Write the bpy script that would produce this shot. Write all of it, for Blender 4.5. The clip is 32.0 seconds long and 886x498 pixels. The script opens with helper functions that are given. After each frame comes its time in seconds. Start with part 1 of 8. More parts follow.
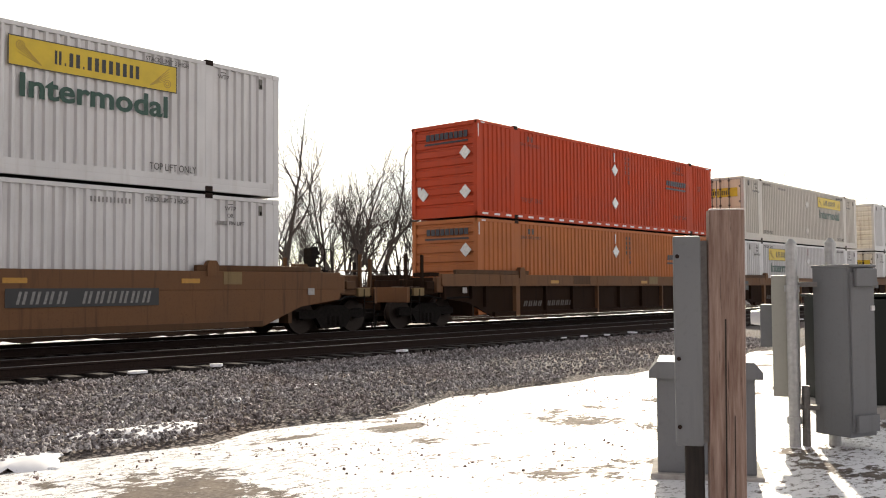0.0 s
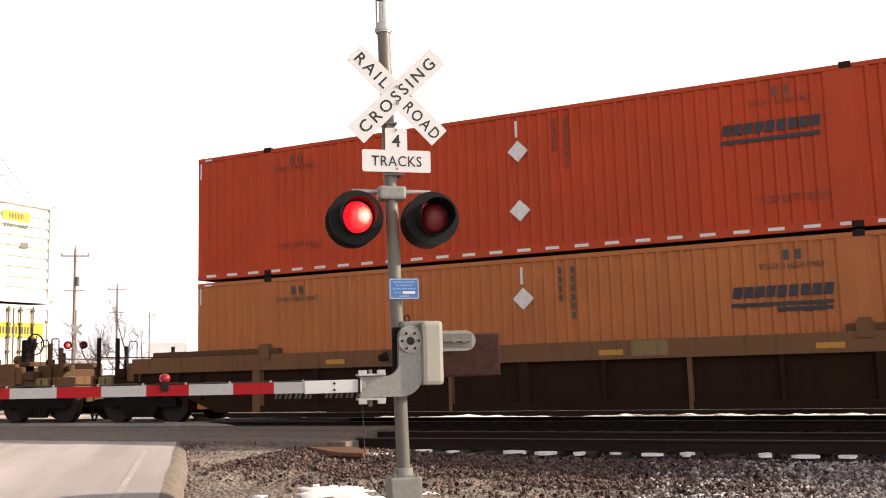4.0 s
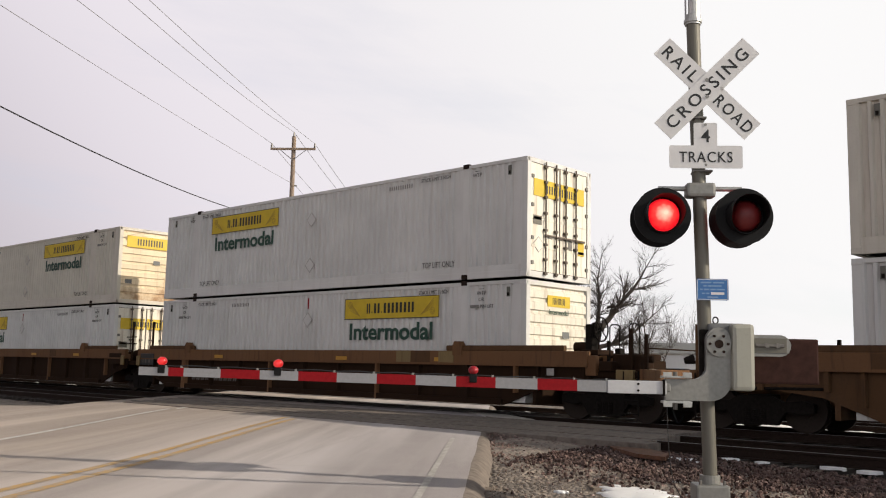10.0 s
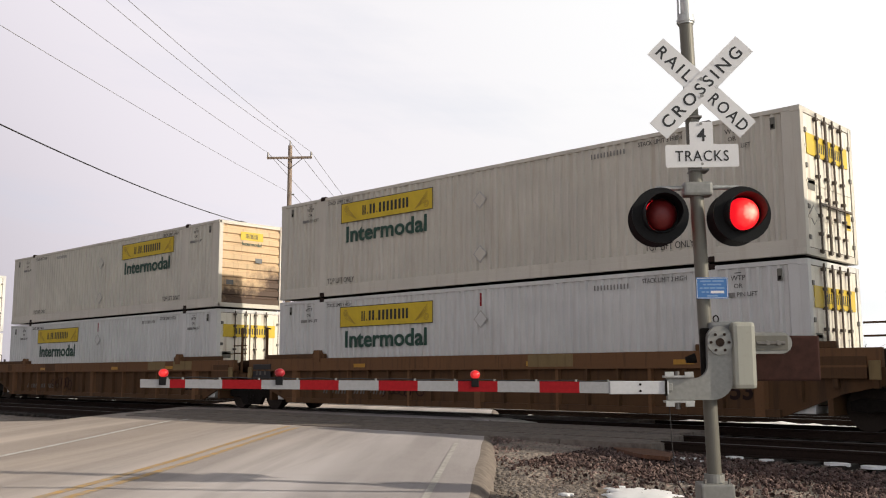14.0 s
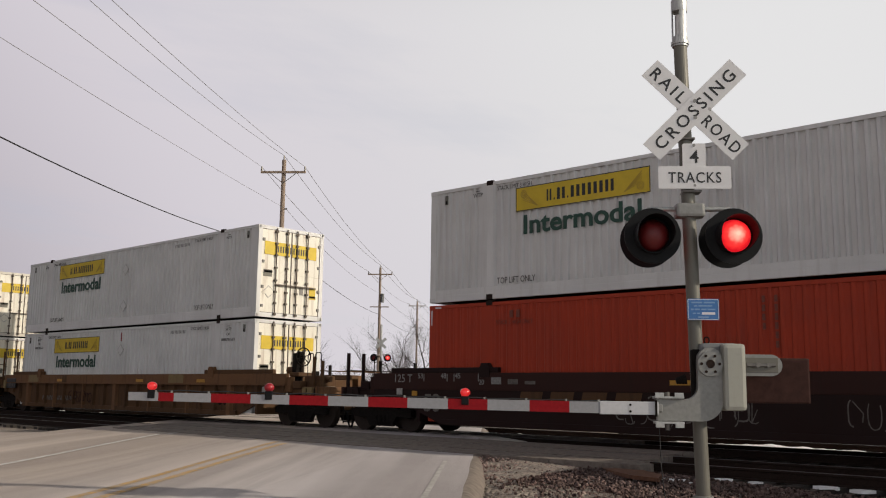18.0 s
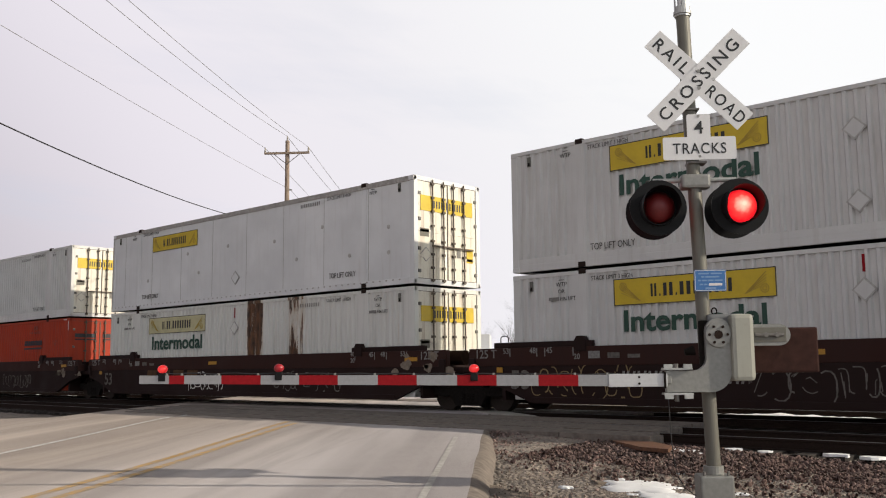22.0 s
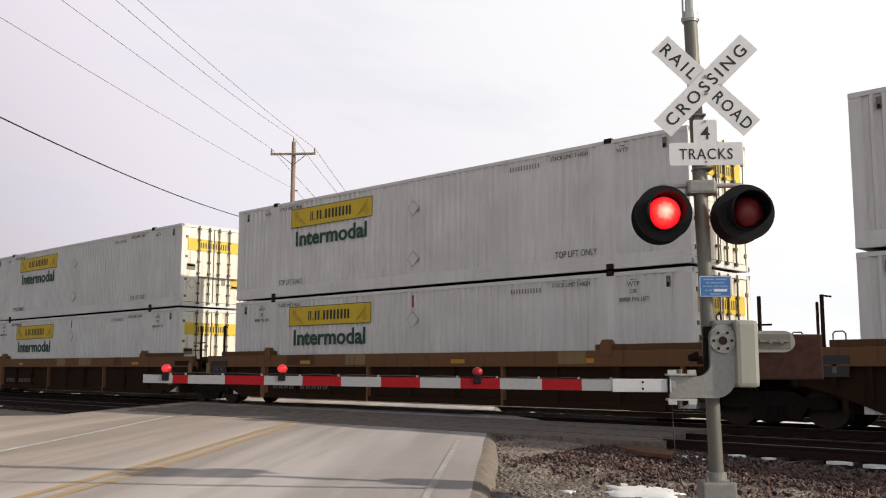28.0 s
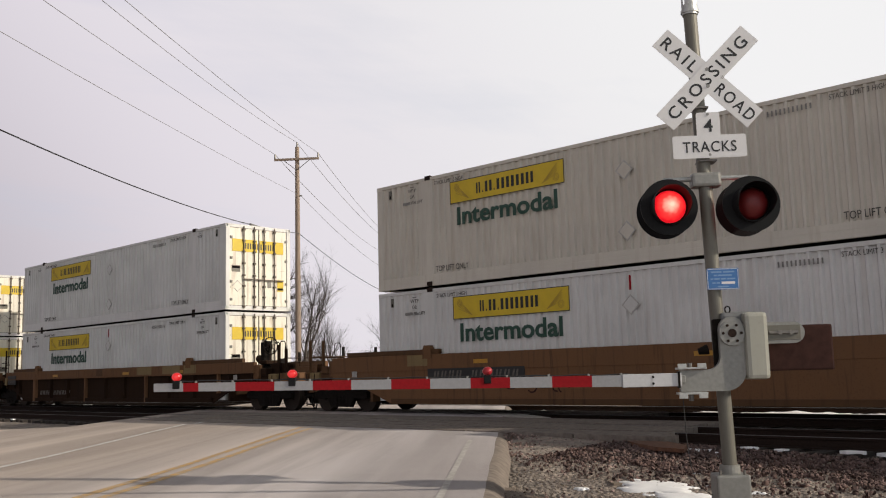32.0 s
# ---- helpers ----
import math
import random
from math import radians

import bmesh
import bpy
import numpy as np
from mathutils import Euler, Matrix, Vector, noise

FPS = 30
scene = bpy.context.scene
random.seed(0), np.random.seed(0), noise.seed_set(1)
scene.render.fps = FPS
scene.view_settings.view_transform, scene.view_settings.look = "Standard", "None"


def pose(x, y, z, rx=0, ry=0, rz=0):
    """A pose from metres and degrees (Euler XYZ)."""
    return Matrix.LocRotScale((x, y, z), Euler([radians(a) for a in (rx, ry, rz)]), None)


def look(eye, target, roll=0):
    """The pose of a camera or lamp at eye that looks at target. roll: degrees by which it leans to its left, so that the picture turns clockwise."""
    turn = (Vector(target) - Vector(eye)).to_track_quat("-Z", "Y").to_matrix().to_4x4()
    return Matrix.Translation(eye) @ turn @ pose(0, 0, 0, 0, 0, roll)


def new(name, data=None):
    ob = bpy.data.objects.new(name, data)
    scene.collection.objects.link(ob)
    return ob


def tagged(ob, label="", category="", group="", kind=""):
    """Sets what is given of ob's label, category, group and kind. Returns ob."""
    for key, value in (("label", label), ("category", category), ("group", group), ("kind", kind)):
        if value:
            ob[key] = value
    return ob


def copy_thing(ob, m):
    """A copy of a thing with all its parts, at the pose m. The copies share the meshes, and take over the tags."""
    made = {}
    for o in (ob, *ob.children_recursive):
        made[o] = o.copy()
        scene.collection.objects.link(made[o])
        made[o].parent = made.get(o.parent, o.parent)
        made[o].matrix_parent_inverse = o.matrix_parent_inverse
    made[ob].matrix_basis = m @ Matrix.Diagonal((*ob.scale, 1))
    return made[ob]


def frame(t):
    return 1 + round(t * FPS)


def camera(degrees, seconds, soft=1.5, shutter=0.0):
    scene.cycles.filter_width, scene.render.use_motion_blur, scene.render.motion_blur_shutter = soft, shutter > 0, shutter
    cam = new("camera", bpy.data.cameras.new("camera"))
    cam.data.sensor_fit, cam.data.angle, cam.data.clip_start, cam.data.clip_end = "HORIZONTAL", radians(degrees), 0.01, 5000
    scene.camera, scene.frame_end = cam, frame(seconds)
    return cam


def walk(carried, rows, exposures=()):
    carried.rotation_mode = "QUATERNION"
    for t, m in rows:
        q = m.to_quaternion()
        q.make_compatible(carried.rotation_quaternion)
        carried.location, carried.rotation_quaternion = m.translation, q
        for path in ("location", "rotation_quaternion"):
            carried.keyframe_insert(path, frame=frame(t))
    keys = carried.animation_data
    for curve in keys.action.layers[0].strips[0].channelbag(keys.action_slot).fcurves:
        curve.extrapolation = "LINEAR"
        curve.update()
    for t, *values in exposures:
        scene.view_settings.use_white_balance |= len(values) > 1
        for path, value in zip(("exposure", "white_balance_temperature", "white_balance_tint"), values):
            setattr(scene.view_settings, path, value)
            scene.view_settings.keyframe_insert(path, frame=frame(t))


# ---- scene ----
# World: x along the tracks, y across them away from the camera, z up; the train runs towards -x.
EYE = (0.0, 0.0, 1.6)
RAIL = 0.52                      # top of the rails
cam = camera(50.47, 32.0, 1.1)
TURNS = [   # seconds, yaw, pitch, roll
    (0, -49.36, 2.46, 0.39),
    (0.5, -60.69, 3.25, -1.06),
    (1, -64.66, 4.16, -1.52),
    (1.6, -65.39, 4.35, -1.52),
    (2, -63.72, 4.28, -1.08),
    (2.4, -56.67, 4.23, -0.10),
    (2.7, -43.14, 4.53, 1.26),
    (3, -23.85, 5.24, 1.86),
    (3.2, -10.48, 5.94, 2.29),
    (3.4, 2.66, 6.68, 2.28),
    (3.7, 15.07, 7.22, 2.64),
    (4, 25.16, 7.28, 1.61),
    (4.4, 34.60, 7.63, 0.31),
    (6.5, 45.02, 8.74, 0.88),
    (7, 44.22, 8.53, 0.24),
    (7.5, 43.65, 7.57, -0.11),
    (8, 43.11, 7.02, -0.11),
    (8.5, 43.03, 6.89, -0.40),
    (9, 43.02, 6.94, -0.87),
    (9.5, 43.00, 7.08, -1.42),
    (10, 43.03, 7.23, -1.25),
    (10.5, 42.83, 7.35, -1.20),
    (11, 42.79, 7.39, -0.53),
    (11.5, 42.68, 7.67, -0.79),
    (12, 42.62, 7.75, -0.75),
    (12.5, 42.73, 7.52, -0.43),
    (13, 42.86, 7.46, -0.04),
    (13.5, 43.01, 7.56, 0.22),
    (14, 43.13, 7.54, 0.14),
    (14.5, 43.06, 7.48, 0.18),
    (16.5, 43.12, 7.46, -0.19),
    (17, 43.05, 7.78, -0.58),
    (17.5, 42.91, 8.25, -0.78),
    (18, 42.53, 8.58, -0.74),
    (18.5, 42.50, 8.79, -0.33),
    (19, 42.63, 8.97, -0.94),
    (19.5, 42.72, 8.73, -0.79),
    (20, 43.09, 8.41, -0.18),
    (20.5, 43.39, 8.06, 0.26),
    (21, 43.53, 7.71, 0.47),
    (21.4, 43.42, 7.41, 0.54),
    (21.5, 43.44, 7.36, 0.64),
    (22, 43.07, 7.19, 0.56),
    (22.5, 43.02, 7.16, 1.00),
    (23, 43.17, 7.21, 0.92),
    (23.5, 43.54, 7.11, 0.87),
    (24, 43.65, 7.04, 0.62),
    (24.5, 43.82, 6.87, 0.33),
    (24.6, 43.81, 6.83, 0.34),
    (25, 43.74, 6.70, 0.36),
    (25.5, 43.75, 6.72, 0.37),
    (27.5, 43.10, 7.53, -0.42),
    (28, 43.28, 7.35, -0.16),
    (28.5, 43.85, 7.32, 0.64),
    (29, 44.46, 7.47, 0.75),
    (29.5, 44.24, 7.77, 1.05),
    (29.9, 44.15, 8.17, 1.31),
    (30, 44.08, 8.23, 1.39),
    (30.5, 43.79, 8.20, 1.17),
    (31, 43.63, 8.08, 1.51),
    (31.2, 43.45, 7.95, 1.61),
    (31.5, 43.24, 7.57, 1.58),
    (32, 43.87, 7.40, 1.49),
]
SWAY = {3.7: 0.03, 4: 0.05, 4.4: 0.06}     # the hand swings a little to the side as the camera comes round
walk(cam, [(t, pose(EYE[0] + SWAY.get(t, 0) * math.cos(radians(y)), EYE[1] + SWAY.get(t, 0) * math.sin(radians(y)), EYE[2], 90 + p, r, y)) for t, y, p, r in TURNS],
     exposures=[(0, 0.40, 6600, 11), (0.5, -0.10, 6600, 11), (1, -1.00, 6600, 11), (2.3, -1.10, 6650, 11), (2.8, -0.95, 6700, 11), (3, -0.55, 6850, 12), (3.2, 0.05, 6950, 13), (3.4, 0.40, 7000, 15), (4, 0.62, 7000, 16),
                (4.4, 0.26, 7000, 15), (6.5, -0.05, 6850, 11), (7, -0.17, 6800, 11), (8, -0.15, 6800, 11), (9, -0.11, 6700, 12), (10, -0.19, 6550, 11), (10.4, -0.42, 6500, 11), (11, -0.50, 6500, 11), (12, -0.13, 6500, 10),
                (13, -0.17, 6500, 11), (14, -0.10, 6500, 10), (17, -0.35, 6500, 10), (18, -0.50, 6500, 11), (19, -0.15, 6500, 10), (20, -0.33, 6450, 10), (21, -0.10, 6500, 10), (22, -0.16, 6450, 10), (23, -0.08, 6500, 10),
                (24, -0.29, 6500, 11), (24.5, -0.38, 6500, 10), (25, -0.30, 6500, 10), (28, -0.11, 6450, 10), (29, -0.20, 6450, 11), (30, -0.13, 6450, 10), (31, -0.44, 6500, 11), (32, -0.30, 6500, 11)])


# ---- light ----
SUN_AZ, SUN_EL = 64.0, 25.7      # degrees to the right of +y, and above the horizon
sun_dir = Vector((math.sin(radians(SUN_AZ)) * math.cos(radians(SUN_EL)), math.cos(radians(SUN_AZ)) * math.cos(radians(SUN_EL)), math.sin(radians(SUN_EL))))
sun = new("sun", bpy.data.lights.new("sun", "SUN"))
sun.data.energy, sun.data.angle, sun.data.color = 4.7, radians(0.8), (1.0, 0.9, 0.74)
sun.matrix_basis = look(sun_dir * 100, (0, 0, 0))


def build_world():
    w = bpy.data.worlds.new("sky")
    scene.world = w
    w.use_nodes = True
    n, l = w.node_tree.nodes, w.node_tree.links
    n.clear()
    sky = n.new("ShaderNodeTexSky")
    sky.sky_type, sky.sun_disc = "NISHITA", False
    sky.sun_elevation, sky.sun_rotation = radians(SUN_EL), radians(SUN_AZ)
    sky.air_density, sky.dust_density = 1.0, 0.3
    blue = n.new("ShaderNodeBackground")
    blue.inputs["Strength"].default_value = 0.15
    cool = n.new("ShaderNodeMixRGB"); cool.blend_type = "MULTIPLY"; cool.inputs[0].default_value = 1.0; cool.inputs[2].default_value = (0.92, 1.0, 1.06, 1)
    l.new(sky.outputs[0], cool.inputs[1]); l.new(cool.outputs[0], blue.inputs[0])
    co = n.new("ShaderNodeTexCoord")
    # streaky thin cloud: stretched noise on a flat layer overhead
    sep = n.new("ShaderNodeSeparateXYZ")
    l.new(co.outputs["Generated"], sep.inputs[0])
    zz = n.new("ShaderNodeMath"); zz.operation = "ADD"; zz.inputs[1].default_value = 0.12
    l.new(sep.outputs[2], zz.inputs[0])
    zm = n.new("ShaderNodeMath"); zm.operation = "MAXIMUM"; zm.inputs[1].default_value = 0.05
    l.new(zz.outputs[0], zm.inputs[0])
    comb = n.new("ShaderNodeCombineXYZ")
    for i in (0, 1):
        d = n.new("ShaderNodeMath"); d.operation = "DIVIDE"
        l.new(sep.outputs[i], d.inputs[0]); l.new(zm.outputs[0], d.inputs[1]); l.new(d.outputs[0], comb.inputs[i])
    mp = n.new("ShaderNodeMapping"); mp.inputs["Rotation"].default_value = (0, 0, radians(28)); mp.inputs["Scale"].default_value = (1.0, 0.45, 1)
    l.new(comb.outputs[0], mp.inputs[0])
    nz = n.new("ShaderNodeTexNoise"); nz.inputs["Scale"].default_value = 0.9; nz.inputs["Detail"].default_value = 7; nz.inputs["Roughness"].default_value = 0.55
    l.new(mp.outputs[0], nz.inputs["Vector"])
    ramp = n.new("ShaderNodeValToRGB")
    ramp.color_ramp.elements[0].position, ramp.color_ramp.elements[1].position = 0.36, 0.60
    ramp.color_ramp.elements[0].color, ramp.color_ramp.elements[1].color = (0.24, 0.24, 0.24, 1), (1, 1, 1, 1)
    # the veil breaks up towards the south-east
    clear = n.new("ShaderNodeVectorMath"); clear.operation = "DOT_PRODUCT"; clear.inputs[1].default_value = (0.93, -0.17, 0.33)
    l.new(co.outputs["Generated"], clear.inputs[0])
    bias = n.new("ShaderNodeMapRange"); bias.interpolation_type = "SMOOTHSTEP"
    for i, v in ((1, 0.87), (2, 0.985), (3, 0.13), (4, -0.14)): bias.inputs[i].default_value = v
    l.new(clear.outputs["Value"], bias.inputs[0])
    thin = n.new("ShaderNodeMath"); thin.operation = "ADD"
    l.new(nz.outputs[0], thin.inputs[0]); l.new(bias.outputs[0], thin.inputs[1])
    # fine ripples and long low bands in the thin cloud
    rp = n.new("ShaderNodeMapping"); rp.inputs["Rotation"].default_value = (0, 0, radians(-12)); rp.inputs["Scale"].default_value = (5.0, 1.6, 1)
    l.new(comb.outputs[0], rp.inputs[0])
    rn = n.new("ShaderNodeTexNoise"); rn.inputs["Scale"].default_value = 1.4; rn.inputs["Detail"].default_value = 6; rn.inputs["Roughness"].default_value = 0.65
    l.new(rp.outputs[0], rn.inputs["Vector"])
    bp = n.new("ShaderNodeMapping"); bp.inputs["Scale"].default_value = (1.3, 1.3, 16.0)
    l.new(co.outputs["Generated"], bp.inputs[0])
    bn = n.new("ShaderNodeTexNoise"); bn.inputs["Scale"].default_value = 1.6; bn.inputs["Detail"].default_value = 5
    l.new(bp.outputs[0], bn.inputs["Vector"])
    fine = n.new("ShaderNodeMath"); fine.operation = "MULTIPLY_ADD"; fine.inputs[1].default_value = 0.22; fine.inputs[2].default_value = -0.11
    l.new(rn.outputs[0], fine.inputs[0])
    band = n.new("ShaderNodeMath"); band.operation = "MULTIPLY_ADD"; band.inputs[1].default_value = 0.40; band.inputs[2].default_value = -0.19
    l.new(bn.outputs[0], band.inputs[0])
    add1 = n.new("ShaderNodeMath"); add1.operation = "ADD"; l.new(thin.outputs[0], add1.inputs[0]); l.new(fine.outputs[0], add1.inputs[1])
    add2 = n.new("ShaderNodeMath"); add2.operation = "ADD"; l.new(add1.outputs[0], add2.inputs[0]); l.new(band.outputs[0], add2.inputs[1])
    l.new(add2.outputs[0], ramp.inputs[0])
    # the veil is brighter round the sun
    dot = n.new("ShaderNodeVectorMath"); dot.operation = "DOT_PRODUCT"; dot.inputs[1].default_value = sun_dir
    l.new(co.outputs["Generated"], dot.inputs[0])
    mx = n.new("ShaderNodeMath"); mx.operation = "MAXIMUM"; mx.inputs[1].default_value = 0.0
    l.new(dot.outputs["Value"], mx.inputs[0])
    p1 = n.new("ShaderNodeMath"); p1.operation = "POWER"; p1.inputs[1].default_value = 90
    p2 = n.new("ShaderNodeMath"); p2.operation = "POWER"; p2.inputs[1].default_value = 6
    l.new(mx.outputs[0], p1.inputs[0]); l.new(mx.outputs[0], p2.inputs[0])
    m1 = n.new("ShaderNodeMath"); m1.operation = "MULTIPLY_ADD"; m1.inputs[1].default_value = 4.5; m1.inputs[2].default_value = 0.0
    l.new(p1.outputs[0], m1.inputs[0])
    m2 = n.new("ShaderNodeMath"); m2.operation = "MULTIPLY_ADD"; m2.inputs[1].default_value = 1.1
    l.new(p2.outputs[0], m2.inputs[0]); l.new(m1.outputs[0], m2.inputs[2])
    # and thins out away from it
    away = n.new("ShaderNodeMapRange"); away.interpolation_type = "SMOOTHSTEP"
    for i, v in ((1, -1.0), (2, -0.30), (3, 0.10), (4, 0.96)): away.inputs[i].default_value = v
    l.new(dot.outputs["Value"], away.inputs[0])
    both = n.new("ShaderNodeMath"); both.operation = "ADD"
    fore = n.new("ShaderNodeMapRange"); fore.interpolation_type = "SMOOTHSTEP"
    for i, v in ((1, -0.35), (2, 0.20), (3, 0.0), (4, 0.15)): fore.inputs[i].default_value = v
    l.new(dot.outputs["Value"], fore.inputs[0])
    veil = n.new("ShaderNodeMath"); veil.operation = "ADD"
    l.new(away.outputs[0], veil.inputs[0]); l.new(fore.outputs[0], veil.inputs[1])
    l.new(m2.outputs[0], both.inputs[0]); l.new(veil.outputs[0], both.inputs[1])
    # the veil is thinner overhead than low down, where one looks along it
    high = n.new("ShaderNodeMapRange"); high.interpolation_type = "SMOOTHSTEP"
    for i, v in ((1, 0.36), (2, 0.72), (3, 1.0), (4, 0.20)): high.inputs[i].default_value = v
    l.new(sep.outputs[2], high.inputs[0])
    tot = n.new("ShaderNodeMath"); tot.operation = "MULTIPLY"
    l.new(both.outputs[0], tot.inputs[0]); l.new(high.outputs[0], tot.inputs[1])
    tint = n.new("ShaderNodeMixRGB"); tint.inputs[1].default_value = (1.0, 0.945, 0.985, 1); tint.inputs[2].default_value = (1.0, 0.93, 0.72, 1)
    l.new(p2.outputs[0], tint.inputs[0])
    cast = n.new("ShaderNodeMixRGB"); cast.inputs[1].default_value = (1.0, 0.935, 1.02, 1); cast.inputs[2].default_value = (0.985, 0.985, 0.985, 1)
    turn = n.new("ShaderNodeMapRange"); turn.interpolation_type = "SMOOTHSTEP"
    for i, v in ((1, -0.6), (2, 0.15), (3, 0.0), (4, 1.0)): turn.inputs[i].default_value = v
    l.new(dot.outputs["Value"], turn.inputs[0]); l.new(turn.outputs[0], cast.inputs[0]); l.new(cast.outputs[0], tint.inputs[1])
    cloud = n.new("ShaderNodeBackground")
    l.new(tint.outputs[0], cloud.inputs[0]); l.new(tot.outputs[0], cloud.inputs[1])
    mix = n.new("ShaderNodeMixShader")
    # the gaps open towards the sun's side; elsewhere the veil is closed
    side = n.new("ShaderNodeMapRange"); side.interpolation_type = "SMOOTHSTEP"
    for i, v in ((1, 0.45), (2, 0.85), (3, 0.0), (4, 1.0)): side.inputs[i].default_value = v
    l.new(dot.outputs["Value"], side.inputs[0])
    soft = n.new("ShaderNodeMapRange")
    for i, v in ((1, 0.0), (2, 1.0), (3, 0.80), (4, 1.0)): soft.inputs[i].default_value = v
    l.new(ramp.outputs[0], soft.inputs[0])
    pick = n.new("ShaderNodeMixRGB")
    l.new(side.outputs[0], pick.inputs[0]); l.new(soft.outputs[0], pick.inputs[1]); l.new(ramp.outputs[0], pick.inputs[2])
    l.new(pick.outputs[0], mix.inputs[0]); l.new(blue.outputs[0], mix.inputs[1]); l.new(cloud.outputs[0], mix.inputs[2])
    out = n.new("ShaderNodeOutputWorld")
    l.new(mix.outputs[0], out.inputs[0])


build_world()

# ---- materials ----


class Nodes:
    """A short way to write a node material."""

    def __init__(self, name, rough=0.6, metal=0.0, spec=0.5):
        self.mat = bpy.data.materials.new(name)
        self.mat.use_nodes = True
        self.t = self.mat.node_tree
        self.p = self.t.nodes["Principled BSDF"]
        self.p.inputs["Roughness"].default_value = rough
        self.p.inputs["Metallic"].default_value = metal
        self.p.inputs["Specular IOR Level"].default_value = spec
        self.obj = None

    def n(self, kind, **props):
        node = self.t.nodes.new("ShaderNode" + kind)
        for k, v in props.items():
            if k == "operation": node.operation = v
            elif k == "blend": node.blend_type = v
            elif k == "values":
                for i, x in v.items(): node.inputs[i].default_value = x
        return node

    def link(self, a, b): self.t.links.new(a, b)

    def coords(self, world=False):
        if world:
            return self.n("NewGeometry").outputs["Position"]
        if self.obj is None: self.obj = self.n("TexCoord").outputs["Object"]
        return self.obj

    def noise(self, scale, detail=4, rough=0.55, stretch=None, world=False):
        v = self.coords(world)
        if stretch:
            m = self.n("Mapping", values={"Scale": stretch})
            self.link(v, m.inputs[0]); v = m.outputs[0]
        z = self.n("TexNoise", values={"Scale": scale, "Detail": detail, "Roughness": rough})
        self.link(v, z.inputs["Vector"])
        return z.outputs[0]

    def ramp(self, fac, lo, hi, a=(0, 0, 0), b=(1, 1, 1)):
        r = self.n("ValToRGB")
        e = r.color_ramp.elements
        e[0].position, e[1].position = lo, hi
        e[0].color, e[1].color = (*a, 1), (*b, 1)
        self.link(fac, r.inputs[0])
        return r.outputs[0]

    def mix(self, fac, a, b, blend="MIX"):
        m = self.n("MixRGB", blend=blend)
        for s, v in ((0, fac), (1, a), (2, b)):
            if isinstance(v, (int, float)): m.inputs[s].default_value = v
            elif isinstance(v, tuple): m.inputs[s].default_value = (*v[:3], 1)
            else: self.link(v, m.inputs[s])
        return m.outputs[0]

    def math(self, op, a, b=0.0):
        m = self.n("Math", operation=op)
        for s, v in ((0, a), (1, b)):
            if isinstance(v, (int, float)): m.inputs[s].default_value = v
            else: self.link(v, m.inputs[s])
        return m.outputs[0]

    def color(self, c):
        if isinstance(c, tuple): self.p.inputs["Base Color"].default_value = (*c, 1)
        else: self.link(c, self.p.inputs["Base Color"])

    def bump(self, h, strength=0.3, dist=0.01):
        b = self.n("Bump", values={"Strength": strength, "Distance": dist})
        self.link(h, b.inputs["Height"]); self.link(b.outputs[0], self.p.inputs["Normal"])

    def rough(self, f, lo, hi):
        r = self.ramp(f, 0.3, 0.7, (lo,) * 3, (hi,) * 3)
        self.link(r, self.p.inputs["Roughness"])


def painted(name, c, dirt=(0.12, 0.09, 0.07), amount=0.35, streak=True, rough=0.5, metal=0.0, scale=1.0, vary=0.0, spec=0.5):
    """Weathered paint: faded patches, run-down streaks, fine grime."""
    m = Nodes(name, rough, metal, spec)
    big = m.noise(0.7 * scale, 3)
    base = m.mix(m.ramp(big, 0.35, 0.7), tuple(x * 0.9 for x in c), tuple(min(1, x * 1.06) for x in c))
    if vary:
        r = m.n("ObjectInfo").outputs["Random"]
        base = m.mix(m.math("MULTIPLY", r, vary), base, tuple(x * 0.72 for x in c))
    s = m.noise(2.2 * scale, 5, 0.65, (3.0, 3.0, 0.22) if streak else None)
    f = m.math("MULTIPLY", m.ramp(s, 0.52, 0.78), amount)
    fine = m.math("MULTIPLY", m.ramp(m.noise(28 * scale, 3), 0.55, 0.8), amount * 0.5)
    m.color(m.mix(m.math("MAXIMUM", f, fine), base, dirt))
    m.rough(big, rough - 0.08, rough + 0.15)
    m.bump(m.noise(40 * scale, 2), 0.06, 0.004)
    return m.mat


def plain(name, c, rough=0.6, metal=0.0, grain=30, spread=0.18, bump=0.1, spec=0.5):
    m = Nodes(name, rough, metal, spec)
    f = m.noise(grain, 4)
    m.color(m.mix(m.ramp(f, 0.3, 0.7), tuple(x * (1 - spread) for x in c), tuple(min(1, x * (1 + spread)) for x in c)))
    m.bump(f, bump, 0.004)
    return m.mat


